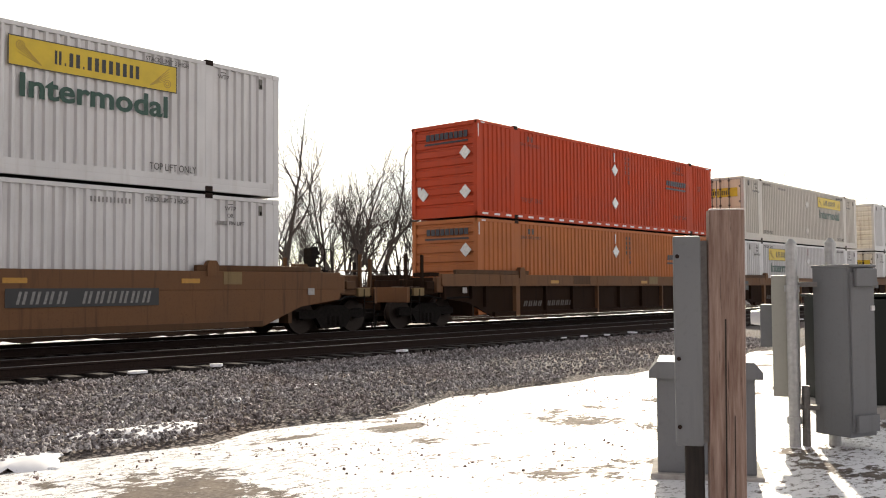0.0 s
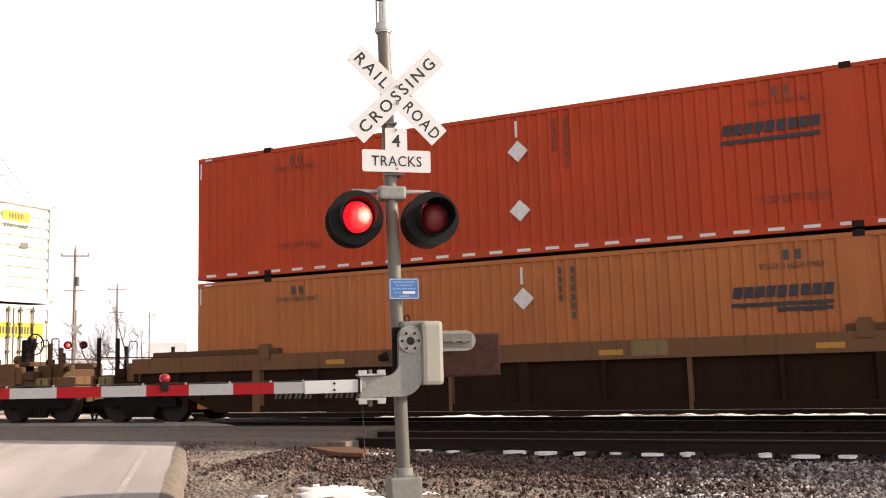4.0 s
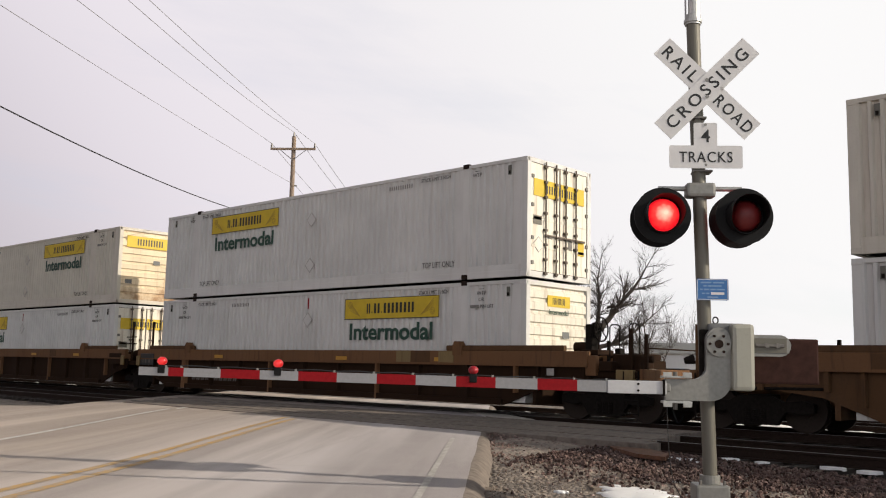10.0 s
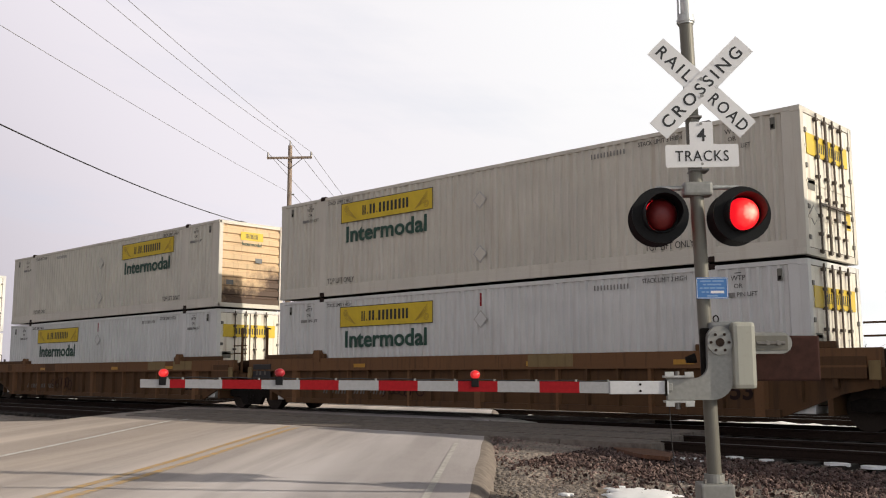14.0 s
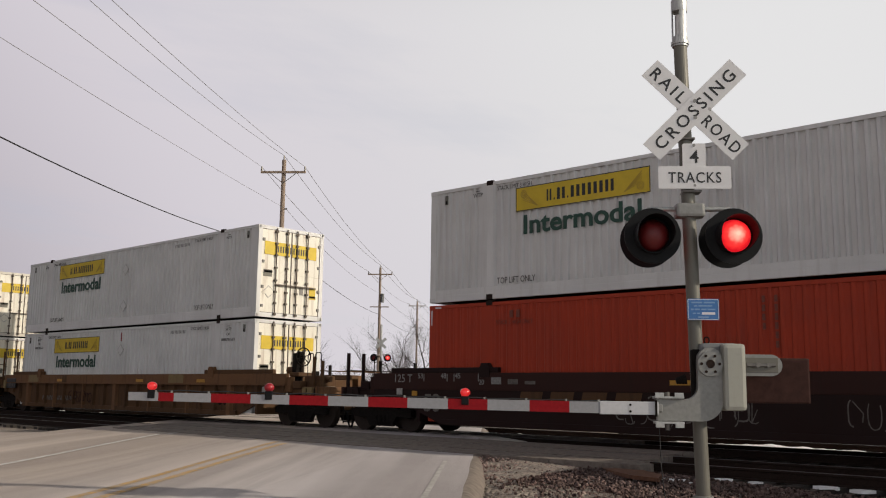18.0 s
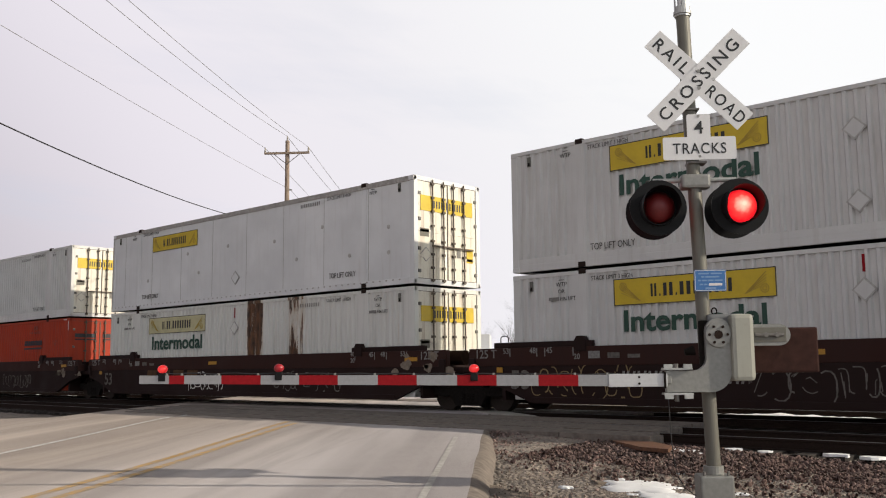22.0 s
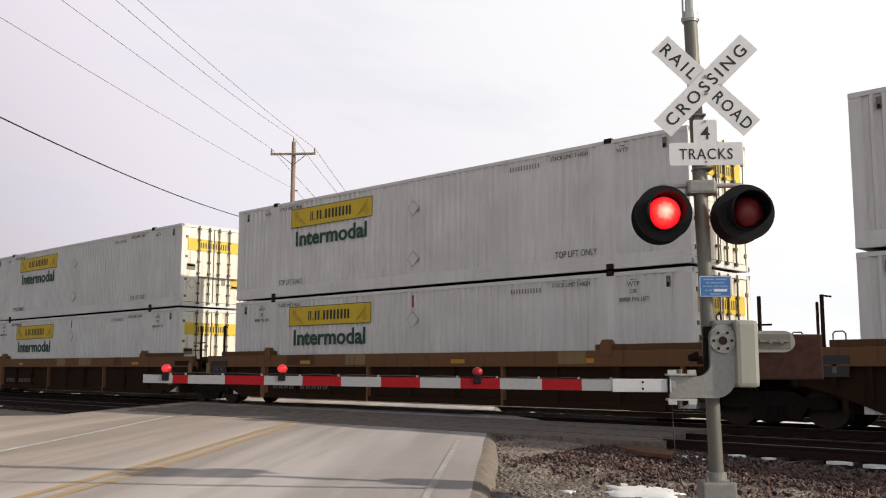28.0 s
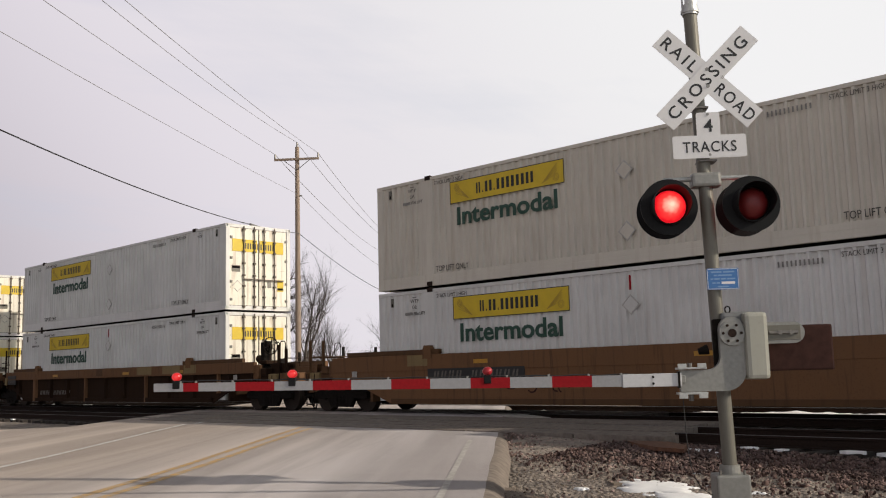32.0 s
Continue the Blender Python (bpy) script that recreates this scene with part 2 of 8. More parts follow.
def lens_glow(name, r, core=(1.0, 0.42, 0.32), power=1.7):
    """A lit red lens, palest over its bulb."""
    m = Nodes(name, 0.3)
    sep = m.n("SeparateXYZ"); m.link(m.coords(), sep.inputs[0])
    d = m.math("SQRT", m.math("ADD", m.math("POWER", sep.outputs[0], 2.0), m.math("POWER", sep.outputs[2], 2.0)))
    v = m.n("TexVoronoi", values={"Scale": 3.2 / r}); m.link(m.coords(), v.inputs["Vector"])
    f = m.math("ADD", m.math("DIVIDE", d, r), m.math("MULTIPLY", v.outputs["Distance"], 0.18))
    r_ = m.n("ValToRGB")
    e = r_.color_ramp.elements
    e[0].position, e[0].color = 0.16, (*core, 1)
    e[1].position, e[1].color = 1.0, (0.55, 0.006, 0.012, 1)
    k = e.new(0.66); k.color = (1.0, 0.04, 0.035, 1)
    m.link(f, r_.inputs[0])
    m.color((0.2, 0.005, 0.005))
    m.link(r_.outputs[0], m.p.inputs["Emission Color"])
    m.p.inputs["Emission Strength"].default_value = power
    return m.mat


def ground_mat():
    m = Nodes("snowy_ground", 0.85)
    pos = m.coords(True)
    soil = m.mix(m.ramp(m.noise(2.5, 6, world=True), 0.35, 0.7), (0.055, 0.042, 0.034), (0.17, 0.13, 0.10))
    soil = m.mix(m.ramp(m.noise(30, 3, world=True), 0.45, 0.75), soil, (0.22, 0.18, 0.15))
    sep = m.n("SeparateXYZ"); m.link(pos, sep.inputs[0])
    # snow lies thick east of the road, thin beside it
    grad = m.n("MapRange", values={1: -6.0, 2: 5.0, 3: -0.17, 4: 0.070}); m.link(sep.outputs[0], grad.inputs[0])
    f = m.math("ADD", m.noise(0.55, 7, 0.62, world=True), grad.outputs[0])
    f2 = m.math("ADD", f, m.math("MULTIPLY", m.math("SUBTRACT", m.noise(7, 5, 0.7, (1, 1.6, 1), world=True), 0.5), 0.38))
    speck = m.math("MULTIPLY", m.ramp(m.noise(15, 5, 0.8, (0.5, 1.0, 1), world=True), 0.415, 0.455, (1, 1, 1), (0, 0, 0)), m.ramp(m.noise(1.1, 3, 0.5, world=True), 0.37, 0.54))
    # bare trails where vehicles and drainage have cleared the snow
    for cx, cy, rx, ry, k in ((16.5, 3.0, 5.5, 1.15, 0.16), (31.0, 3.2, 6.0, 0.8, 0.15), (47.0, 2.6, 11.0, 0.7, 0.13), (20.0, 1.2, 11.0, 0.9, 0.16), (6.6, 8.1, 0.9, 0.35, 0.16), (8.0, 7.6, 0.6, 0.3, 0.16), (9.4, 3.2, 0.9, 0.45, 0.13)):
        dx = m.math("DIVIDE", m.math("SUBTRACT", sep.outputs[0], cx), rx)
        dy = m.math("DIVIDE", m.math("SUBTRACT", sep.outputs[1], cy), ry)
        d = m.math("ADD", m.math("MULTIPLY", dx, dx), m.math("MULTIPLY", dy, dy))
        dip = m.n("MapRange", values={1: 0.2, 2: 1.3, 3: -k, 4: 0.0}); m.link(d, dip.inputs[0])
        f2 = m.math("ADD", f2, dip.outputs[0])
    snow = m.math("MULTIPLY", m.ramp(f2, 0.462, 0.485), m.math("SUBTRACT", 1.0, speck))
    white = m.mix(m.ramp(m.noise(1.3, 4, world=True), 0.3, 0.7), (0.80, 0.79, 0.80), (0.90, 0.90, 0.91))
    m.color(m.mix(snow, soil, white))
    m.link(m.ramp(snow, 0.0, 1.0, (0.9, 0.9, 0.9), (0.52, 0.52, 0.52)), m.p.inputs["Roughness"])
    h = m.math("ADD", m.math("MULTIPLY", snow, 0.6), m.noise(14, 4, world=True))
    m.bump(h, 0.5, 0.03)
    return m.mat


def ridge_mat():
    """Old snow with soil showing through in specks and short gaps."""
    m = Nodes("dirty_heaped_snow", 0.75)
    soil = m.mix(m.ramp(m.noise(9, 5, world=True), 0.35, 0.7), (0.05, 0.04, 0.033), (0.20, 0.16, 0.13))
    gaps = m.math("ADD", m.math("MULTIPLY", m.noise(0.35, 4, 0.6, world=True), 0.6), m.math("MULTIPLY", m.noise(5, 6, 0.75, world=True), 0.4))
    m.color(m.mix(m.ramp(gaps, 0.44, 0.50), soil, (0.82, 0.82, 0.84)))
    m.bump(m.noise(12, 4, world=True), 0.6, 0.03)
    return m.mat


def ballast_mat():
    m = Nodes("ballast_bed", 0.9)
    v = m.n("TexVoronoi", values={"Scale": 17.0}); m.link(m.coords(True), v.inputs["Vector"])
    c = m.ramp(m.noise(60, 2, world=True), 0.3, 0.7, (0.06, 0.053, 0.05), (0.25, 0.228, 0.22))
    c = m.mix(m.ramp(v.outputs["Distance"], 0.35, 0.85), c, (0.055, 0.048, 0.045))
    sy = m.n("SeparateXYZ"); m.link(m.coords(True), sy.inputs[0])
    # shade under the train and along its near track, painted in as near-black
    track_shade = m.n("MapRange", values={1: 12.3, 2: 13.3, 3: 0.0, 4: 0.8}); m.link(sy.outputs[1], track_shade.inputs[0])
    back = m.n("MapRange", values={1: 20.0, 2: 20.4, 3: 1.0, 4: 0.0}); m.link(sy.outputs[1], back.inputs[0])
    c = m.mix(m.math("MULTIPLY", track_shade.outputs[0], back.outputs[0]), c, (0.012, 0.009, 0.008))
    c = m.mix(m.ramp(m.noise(0.5, 4, world=True), 0.45, 0.65), c, m.mix(0.5, c, (0.10, 0.055, 0.035)))
    # finer tan soil mixes in beside the road
    sep = m.n("SeparateXYZ"); m.link(m.coords(True), sep.inputs[0])
    g = m.n("MapRange", values={1: -1.5, 2: -5.0, 3: 0.0, 4: 0.85}); m.link(sep.outputs[0], g.inputs[0])
    soil = m.mix(m.ramp(m.noise(18, 4, world=True), 0.3, 0.7), (0.20, 0.165, 0.135), (0.44, 0.37, 0.315))
    m.color(m.mix(m.math("MULTIPLY", g.outputs[0], m.ramp(m.noise(2.2, 4, world=True), 0.3, 0.6)), c, soil))
    m.bump(v.outputs["Distance"], 0.9, -0.04)
    return m.mat


def stone_mat(name, lo, hi, rust=(0.16, 0.10, 0.07)):
    m = Nodes(name, 0.85)
    r = m.n("NewGeometry").outputs["Random Per Island"]
    c = m.ramp(r, 0.0, 1.0, lo, hi)
    c = m.mix(m.math("MULTIPLY", m.ramp(m.noise(0.6, 4, world=True), 0.45, 0.7), 0.5), c, rust)
    m.color(m.mix(0.35, c, m.ramp(m.noise(50, 3, world=True), 0.3, 0.7), "OVERLAY"))
    return m.mat


def road_mat():
    m = Nodes("worn_asphalt", 0.8)
    agg = m.ramp(m.noise(120, 2, world=True), 0.3, 0.75, (0.225, 0.20, 0.186), (0.45, 0.405, 0.38))
    wear = m.noise(0.5, 6, 0.6, (1, 1, 1), world=True)
    c = m.mix(m.ramp(wear, 0.4, 0.62), agg, m.mix(0.55, agg, (0.37, 0.335, 0.315)))
    # salt-bleached wheel tracks run along the road
    tr = m.n("Mapping", values={"Rotation": (0, 0, radians(39.5)), "Scale": (1.2, 26.0, 1)}); tr.vector_type = "TEXTURE"; m.link(m.coords(True), tr.inputs[0])
    z = m.n("TexNoise", values={"Scale": 1.0, "Detail": 4}); m.link(tr.outputs[0], z.inputs["Vector"])
    c = m.mix(m.math("MULTIPLY", m.ramp(z.outputs[0], 0.44, 0.60), 0.55), c, (0.60, 0.55, 0.52))
    # darker oil-stained strips and worn blotches
    tr2 = m.n("Mapping", values={"Rotation": (0, 0, radians(39.5)), "Scale": (0.6, 17.0, 1), "Location": (3.7, 1.2, 0)}); tr2.vector_type = "TEXTURE"; m.link(m.coords(True), tr2.inputs[0])
    z2 = m.n("TexNoise", values={"Scale": 1.0, "Detail": 5, "Roughness": 0.6}); m.link(tr2.outputs[0], z2.inputs["Vector"])
    c = m.mix(m.math("MULTIPLY", m.ramp(z2.outputs[0], 0.54, 0.68), 0.30), c, (0.15, 0.138, 0.13))
    c = m.mix(m.math("MULTIPLY", m.ramp(m.noise(7, 6, 0.75, world=True), 0.55, 0.72), 0.25), c, (0.50, 0.46, 0.44))
    crack = m.n("TexVoronoi", values={"Scale": 0.22}); crack.feature = "DISTANCE_TO_EDGE"; m.link(m.coords(True), crack.inputs["Vector"])
    c = m.mix(m.math("MULTIPLY", m.ramp(crack.outputs["Distance"], 0.0, 0.006, (1, 1, 1), (0, 0, 0)), 0.10), c, (0.10, 0.09, 0.085))
    # the lane towards the crossing mast is paler and colder than the other
    dn = m.n("VectorMath", operation="DOT_PRODUCT"); dn.inputs[1].default_value = (-math.cos(radians(39.5)), -math.sin(radians(39.5)), 0)
    m.link(m.coords(True), dn.inputs[0])
    lane = m.math("ADD", dn.outputs["Value"], m.math("MULTIPLY", m.noise(0.35, 4, 0.6, world=True), 2.0))
    side = m.n("MapRange", values={1: 3.2, 2: 7.2, 3: 0.0, 4: 1.0}); m.link(lane, side.inputs[0])
    c = m.mix(1.0, c, m.mix(side.outputs[0], (1.02, 1.03, 1.10), (1.02, 0.95, 0.89)), "MULTIPLY")
    m.color(c)
    m.bump(agg, 0.25, 0.006)
    return m.mat


def line_mat(name, c):
    m = Nodes(name, 0.7)
    f = m.ramp(m.noise(9, 6, 0.7, world=True), 0.33, 0.62)
    m.color(m.mix(f, (0.30, 0.28, 0.26), c))
    return m.mat


def wood_mat(name, a, b):
    m = Nodes(name, 0.85)
    g = m.noise(6, 6, 0.6, (8, 8, 0.5))
    c = m.mix(m.ramp(g, 0.3, 0.7), a, b)
    k = m.ramp(m.noise(14, 4, 0.6, (7, 7, 0.25)), 0.62, 0.7)
    m.color(m.mix(m.math("MULTIPLY", k, 0.7), c, tuple(x * 0.3 for x in a)))
    m.bump(g, 0.5, 0.01)
    return m.mat


def bark_mat():
    m = Nodes("grey_bark", 0.9)
    g = m.noise(5, 5, 0.6, (6, 6, 1))
    m.color(m.mix(m.ramp(g, 0.3, 0.7), (0.028, 0.022, 0.019), (0.085, 0.068, 0.058)))
    m.bump(g, 0.6, 0.02)
    return m.mat


def stained_end(name, c, soot, reach):
    """An end wall stained by exhaust: a smear with a ragged upper edge, and runs."""
    m = Nodes(name, 0.6)
    sep = m.n("SeparateXYZ"); m.link(m.coords(), sep.inputs[0])
    up = m.n("MapRange", values={1: 0.2, 2: 2.1, 3: reach, 4: 0.0}); m.link(sep.outputs[2], up.inputs[0])
    side = m.n("MapRange", values={1: -1.2, 2: 1.2, 3: 0.10, 4: -0.16}); m.link(sep.outputs[1], side.inputs[0])
    f = m.math("ADD", m.math("ADD", m.noise(1.6, 6, 0.7), up.outputs[0]), side.outputs[0])
    base = m.mix(m.ramp(m.noise(0.9, 4), 0.3, 0.7), tuple(x * 0.82 for x in c), tuple(min(1, x * 1.1) for x in c))
    runs = m.math("MULTIPLY", m.ramp(m.noise(3, 4, 0.6, (3, 3, 0.2)), 0.55, 0.75), 0.4)
    m.color(m.mix(m.math("MAXIMUM", m.ramp(f, 0.72, 1.02), runs), base, soot))
    return m.mat


RUST_A, RUST_B = (8.7, 9.55), (10.75, 11.6)     # the burnt stretches along the side


def rusted_paint(name, c):
    """White paint burnt through to brown rust in tall streaks."""
    m = Nodes(name, 0.6)
    n1 = m.noise(5.5, 6, 0.68, (1, 1, 0.11))
    sep = m.n("SeparateXYZ"); m.link(m.coords(), sep.inputs[0])
    f = n1
    for lo, hi, k in ((RUST_A[0], RUST_A[1], 0.36), (RUST_B[0], RUST_B[1], 0.27)):
        mid, half = (lo + hi) / 2, (hi - lo) / 2
        d = m.math("ABSOLUTE", m.math("SUBTRACT", sep.outputs[0], mid))
        band = m.n("MapRange", values={1: half * 1.15, 2: half * 0.75, 3: 0.0, 4: k}); m.link(d, band.inputs[0])
        f = m.math("ADD", f, band.outputs[0])
    grime = m.mix(m.ramp(m.noise(2, 5, 0.6, (3, 3, 0.25)), 0.5, 0.8), c, tuple(x * 0.75 for x in c))
    rust = m.mix(m.ramp(m.noise(7, 5, 0.7, (1, 1, 0.3)), 0.38, 0.62), (0.035, 0.017, 0.010), (0.16, 0.066, 0.026))
    halo = m.mix(m.math("MULTIPLY", m.ramp(f, 0.64, 0.78), 0.55), grime, (0.42, 0.27, 0.15))
    m.color(m.mix(m.ramp(f, 0.755, 0.79), halo, rust))
    return m.mat


WHITE = painted("white_container_paint", (0.64, 0.63, 0.62), (0.36, 0.31, 0.27), 0.34, vary=0.25)
CREAM = painted("cream_container_paint", (0.58, 0.54, 0.475), (0.32, 0.24, 0.17), 0.4, vary=0.2)
WHITE_SMOOTH = painted("white_panel_paint", (0.70, 0.70, 0.71), (0.42, 0.38, 0.34), 0.26)
WHITE_RUST = rusted_paint("rust_burnt_white_paint", (0.66, 0.65, 0.62))
DOORWHITE = painted("white_door_paint", (0.77, 0.73, 0.64), (0.26, 0.15, 0.08), 0.8, vary=0.3)
DIRTYEND = stained_end("sooty_tan_end_paint", (0.60, 0.42, 0.25), (0.06, 0.028, 0.014), 0.62)
FADEDEND = stained_end("faded_cream_end_paint", (0.72, 0.60, 0.43), (0.30, 0.17, 0.08), 0.42)
RED = painted("orange_red_container_paint", (0.44, 0.058, 0.020), (0.20, 0.05, 0.03), 0.3, rough=0.6, spec=0.2)
ORANGE = painted("faded_orange_container_paint", (0.42, 0.145, 0.050), (0.26, 0.095, 0.045), 0.4, rough=0.6, spec=0.2)
REDLOW = painted("dull_red_container_paint", (0.37, 0.045, 0.020), (0.16, 0.04, 0.03), 0.35, rough=0.6, spec=0.2)
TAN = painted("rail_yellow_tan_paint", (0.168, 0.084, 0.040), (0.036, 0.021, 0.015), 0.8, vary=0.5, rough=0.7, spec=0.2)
# TAN again, far darker: grime, with the shade of recessed sides painted in
TANDARK = painted("grimy_shaded_tan_paint", (0.027, 0.014, 0.008), (0.013, 0.008, 0.007), 0.8, vary=0.4, rough=0.8, spec=0.08)
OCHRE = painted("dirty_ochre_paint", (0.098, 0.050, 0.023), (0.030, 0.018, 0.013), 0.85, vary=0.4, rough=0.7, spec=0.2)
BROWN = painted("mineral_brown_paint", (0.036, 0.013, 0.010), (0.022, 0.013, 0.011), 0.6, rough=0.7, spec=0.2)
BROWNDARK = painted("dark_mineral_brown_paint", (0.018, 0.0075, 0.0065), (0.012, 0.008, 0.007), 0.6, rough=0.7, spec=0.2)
SOOT = plain("sooty_steel", (0.010, 0.008, 0.007), 0.85, 0.0, 20, 0.4, spec=0.12)
WHEELSTEEL = plain("worn_wheel_steel", (0.030, 0.022, 0.018), 0.7, 0.2, 25, spec=0.2)
STEEL = plain("galvanised_steel", (0.42, 0.42, 0.41), 0.45, 0.6, 18, 0.15, 0.05)
LOCKBAR = plain("dark_worn_steel", (0.085, 0.064, 0.050), 0.6, 0.2, 12, 0.35)
ROD = plain("dull_rod_steel", (0.16, 0.15, 0.14), 0.5, 0.5)
ALU = plain("cast_aluminium", (0.235, 0.232, 0.22), 0.5, 0.35, 25, 0.12)
MASTGREY = painted("grey_green_mast_paint", (0.135, 0.128, 0.108), (0.10, 0.075, 0.055), 0.45, rough=0.45, metal=0.2)
BOXGREY = painted("light_grey_box_paint", (0.165, 0.17, 0.175), (0.07, 0.06, 0.055), 0.4, rough=0.6, spec=0.3)
# light grey, made paler still to put distance haze into the colour
SHELTER = painted("haze_paled_shelter_paint", (0.50, 0.50, 0.50), (0.3, 0.28, 0.26), 0.3, rough=0.6)
BEIGEBOX = painted("warm_grey_cover_paint", (0.34, 0.335, 0.29), (0.18, 0.155, 0.125), 0.35)
DARKGREEN = painted("dark_green_cabinet_paint", (0.012, 0.015, 0.012), (0.025, 0.022, 0.02), 0.3, spec=0.2)
PANEL = plain("grimy_crossing_panel", (0.165, 0.137, 0.118), 0.9, 0, 9, 0.35, 0.3)
SEAMWHITE = plain("greyed_white_paint", (0.40, 0.385, 0.365), 0.6, 0, 10, 0.25)
FRAMEGREY = plain("bare_metal_rail", (0.36, 0.34, 0.32), 0.6, 0.1, 10, 0.25)
CONCRETE = plain("pad_concrete", (0.36, 0.34, 0.31), 0.9, 0, 12, 0.2, 0.3)
SIGNWHITE = plain("reflective_white_sheet", (0.62, 0.61, 0.62), 0.4, 0, 60, 0.03, 0.02)
SIGNBLACK = plain("black_vinyl", (0.012, 0.012, 0.013), 0.45, 0, 60, 0.1, 0.02)
BLUE = plain("blue_vinyl", (0.035, 0.135, 0.36), 0.45, 0, 40, 0.06, 0.02)
PRINTBLUE = plain("pale_blue_print", (0.16, 0.28, 0.48), 0.5, 0, 40, 0.06, 0.02)
FLATBLACK = plain("flat_black_paint", (0.006, 0.006, 0.007), 0.6, 0, 30, 0.25, 0.05, spec=0.2)
YELLOW = plain("yellow_vinyl", (0.57, 0.40, 0.016), 0.5, 0, 4, 0.08, 0.03)
PALEYELLOW = plain("faded_yellow_vinyl", (0.50, 0.46, 0.27), 0.5, 0, 4, 0.12, 0.03)
YELLOWDARK = plain("shaded_yellow_vinyl", (0.36, 0.24, 0.02), 0.5, 0, 4, 0.1, 0.03)
GREEN = plain("green_vinyl", (0.010, 0.052, 0.034), 0.5, 0, 8, 0.15, 0.03)
NAVY = plain("navy_vinyl", (0.010, 0.011, 0.02), 0.5, 0, 8, 0.2, 0.03)
MARK = plain("dark_stencil_paint", (0.05, 0.045, 0.04), 0.6, 0, 20, 0.25, 0.03)
NUMGREY = plain("worn_grey_stencil_paint", (0.20, 0.19, 0.18), 0.6, 0, 20, 0.3, 0.03)
REDMARK = plain("brown_stencil_paint", (0.16, 0.035, 0.02), 0.6, 0, 20, 0.25, 0.03)
DIMMARK = plain("grimy_pale_stencil_paint", (0.105, 0.092, 0.08), 0.7, 0, 12, 0.4, 0.03)
CREAMPATCH = painted("faded_cream_patch_paint", (0.22, 0.155, 0.075), (0.05, 0.03, 0.02), 0.6, rough=0.7, spec=0.2)
PALE = plain("pale_stencil_paint", (0.62, 0.60, 0.57), 0.6, 0, 20, 0.2, 0.03)
SILVERMARK = plain("silver_reflector", (0.60, 0.61, 0.60), 0.4, 0.2, 10, 0.15, 0.03)
AMBER = plain("amber_reflector", (0.42, 0.205, 0.015), 0.45, 0, 20, 0.1, 0.02)
STRIPERED = plain("red_arm_sheeting", (0.24, 0.006, 0.010), 0.6, 0, 30, 0.12, 0.02, 0.15)
STRIPEWHITE = plain("white_arm_sheeting", (0.27, 0.27, 0.285), 0.5, 0, 30, 0.08, 0.02, 0.3)
ARMWHITE = plain("white_arm_paint", (0.50, 0.50, 0.52), 0.4, 0, 30, 0.05, 0.02)
LAMPON = lens_glow("lit_red_lens", 0.158, (1.0, 0.50, 0.36), 1.8)
LAMPSMALL = lens_glow("lit_small_red_lens", 0.048, (1.0, 0.06, 0.07), 0.8)
LAMPSMALLOFF = plain("unlit_small_red_lens", (0.30, 0.010, 0.018), 0.4, 0, 60, 0.2, 0.1)
LAMPOFF = plain("unlit_red_lens", (0.13, 0.006, 0.007), 0.5, 0, 60, 0.2, 0.1)
GROUND, BALLAST, ROAD = ground_mat(), ballast_mat(), road_mat()
RIDGE = ridge_mat()
STONE = stone_mat("grey_ballast_stone", (0.14, 0.122, 0.12), (0.50, 0.475, 0.47), (0.27, 0.21, 0.185))
# crib stones: the near track's shade is put into their colour
DARKSTONE = stone_mat("shade_darkened_stone", (0.012, 0.010, 0.009), (0.055, 0.045, 0.04), (0.03, 0.018, 0.013))
PINKSTONE = stone_mat("pinkish_gravel_stone", (0.10, 0.062, 0.054), (0.36, 0.265, 0.24), (0.20, 0.125, 0.105))
BANKSTONE = stone_mat("dark_reddish_stone", (0.030, 0.018, 0.016), (0.180, 0.118, 0.105), (0.098, 0.050, 0.040))
GRITSTONE = stone_mat("tan_grit", (0.12, 0.092, 0.07), (0.40, 0.33, 0.27), (0.22, 0.165, 0.12))
SNOW = plain("old_snow", (0.84, 0.84, 0.86), 0.7, 0, 6, 0.06, 0.4)
LINEWHITE, LINEYELLOW = line_mat("worn_white_line", (0.50, 0.48, 0.46)), line_mat("worn_yellow_line", (0.52, 0.30, 0.07))
LINEBRIGHT = line_mat("fresh_white_line", (0.74, 0.72, 0.70))
TIEWOOD = wood_mat("creosoted_tie", (0.010, 0.008, 0.007), (0.032, 0.023, 0.018))
RAILRUST = plain("rusted_rail", (0.022, 0.013, 0.010), 0.85, 0.1, 30, 0.3, spec=0.2)
PLATERUST = plain("brown_rusted_plate", (0.13, 0.058, 0.032), 0.85, 0, 14, 0.35, 0.2)
PLATEDARK = plain("dark_rust_plate", (0.036, 0.014, 0.011), 0.85, 0, 14, 0.3, 0.2, spec=0.2)
SLAB = plain("dusty_slab", (0.20, 0.16, 0.125), 0.9, 0, 12, 0.25, 0.4)
SHOULDER = plain("gritty_shoulder", (0.19, 0.16, 0.14), 0.95, 0, 9, 0.3, 0.2, spec=0.2)
RAILTOP = plain("polished_rail_head", (0.10, 0.095, 0.095), 0.5, 0.5, 10, 0.1)
POSTWOOD = wood_mat("weathered_post", (0.14, 0.08, 0.058), (0.30, 0.215, 0.175))
POLEWOOD = wood_mat("grey_brown_pole", (0.17, 0.12, 0.09), (0.32, 0.25, 0.20))
BARK = bark_mat()
GRASS = plain("dry_grass", (0.235, 0.135, 0.072), 0.9, 0, 3, 0.5, 0.1)
BRICK = plain("red_brick", (0.13, 0.062, 0.045), 0.85, 0, 14, 0.3, 0.2)
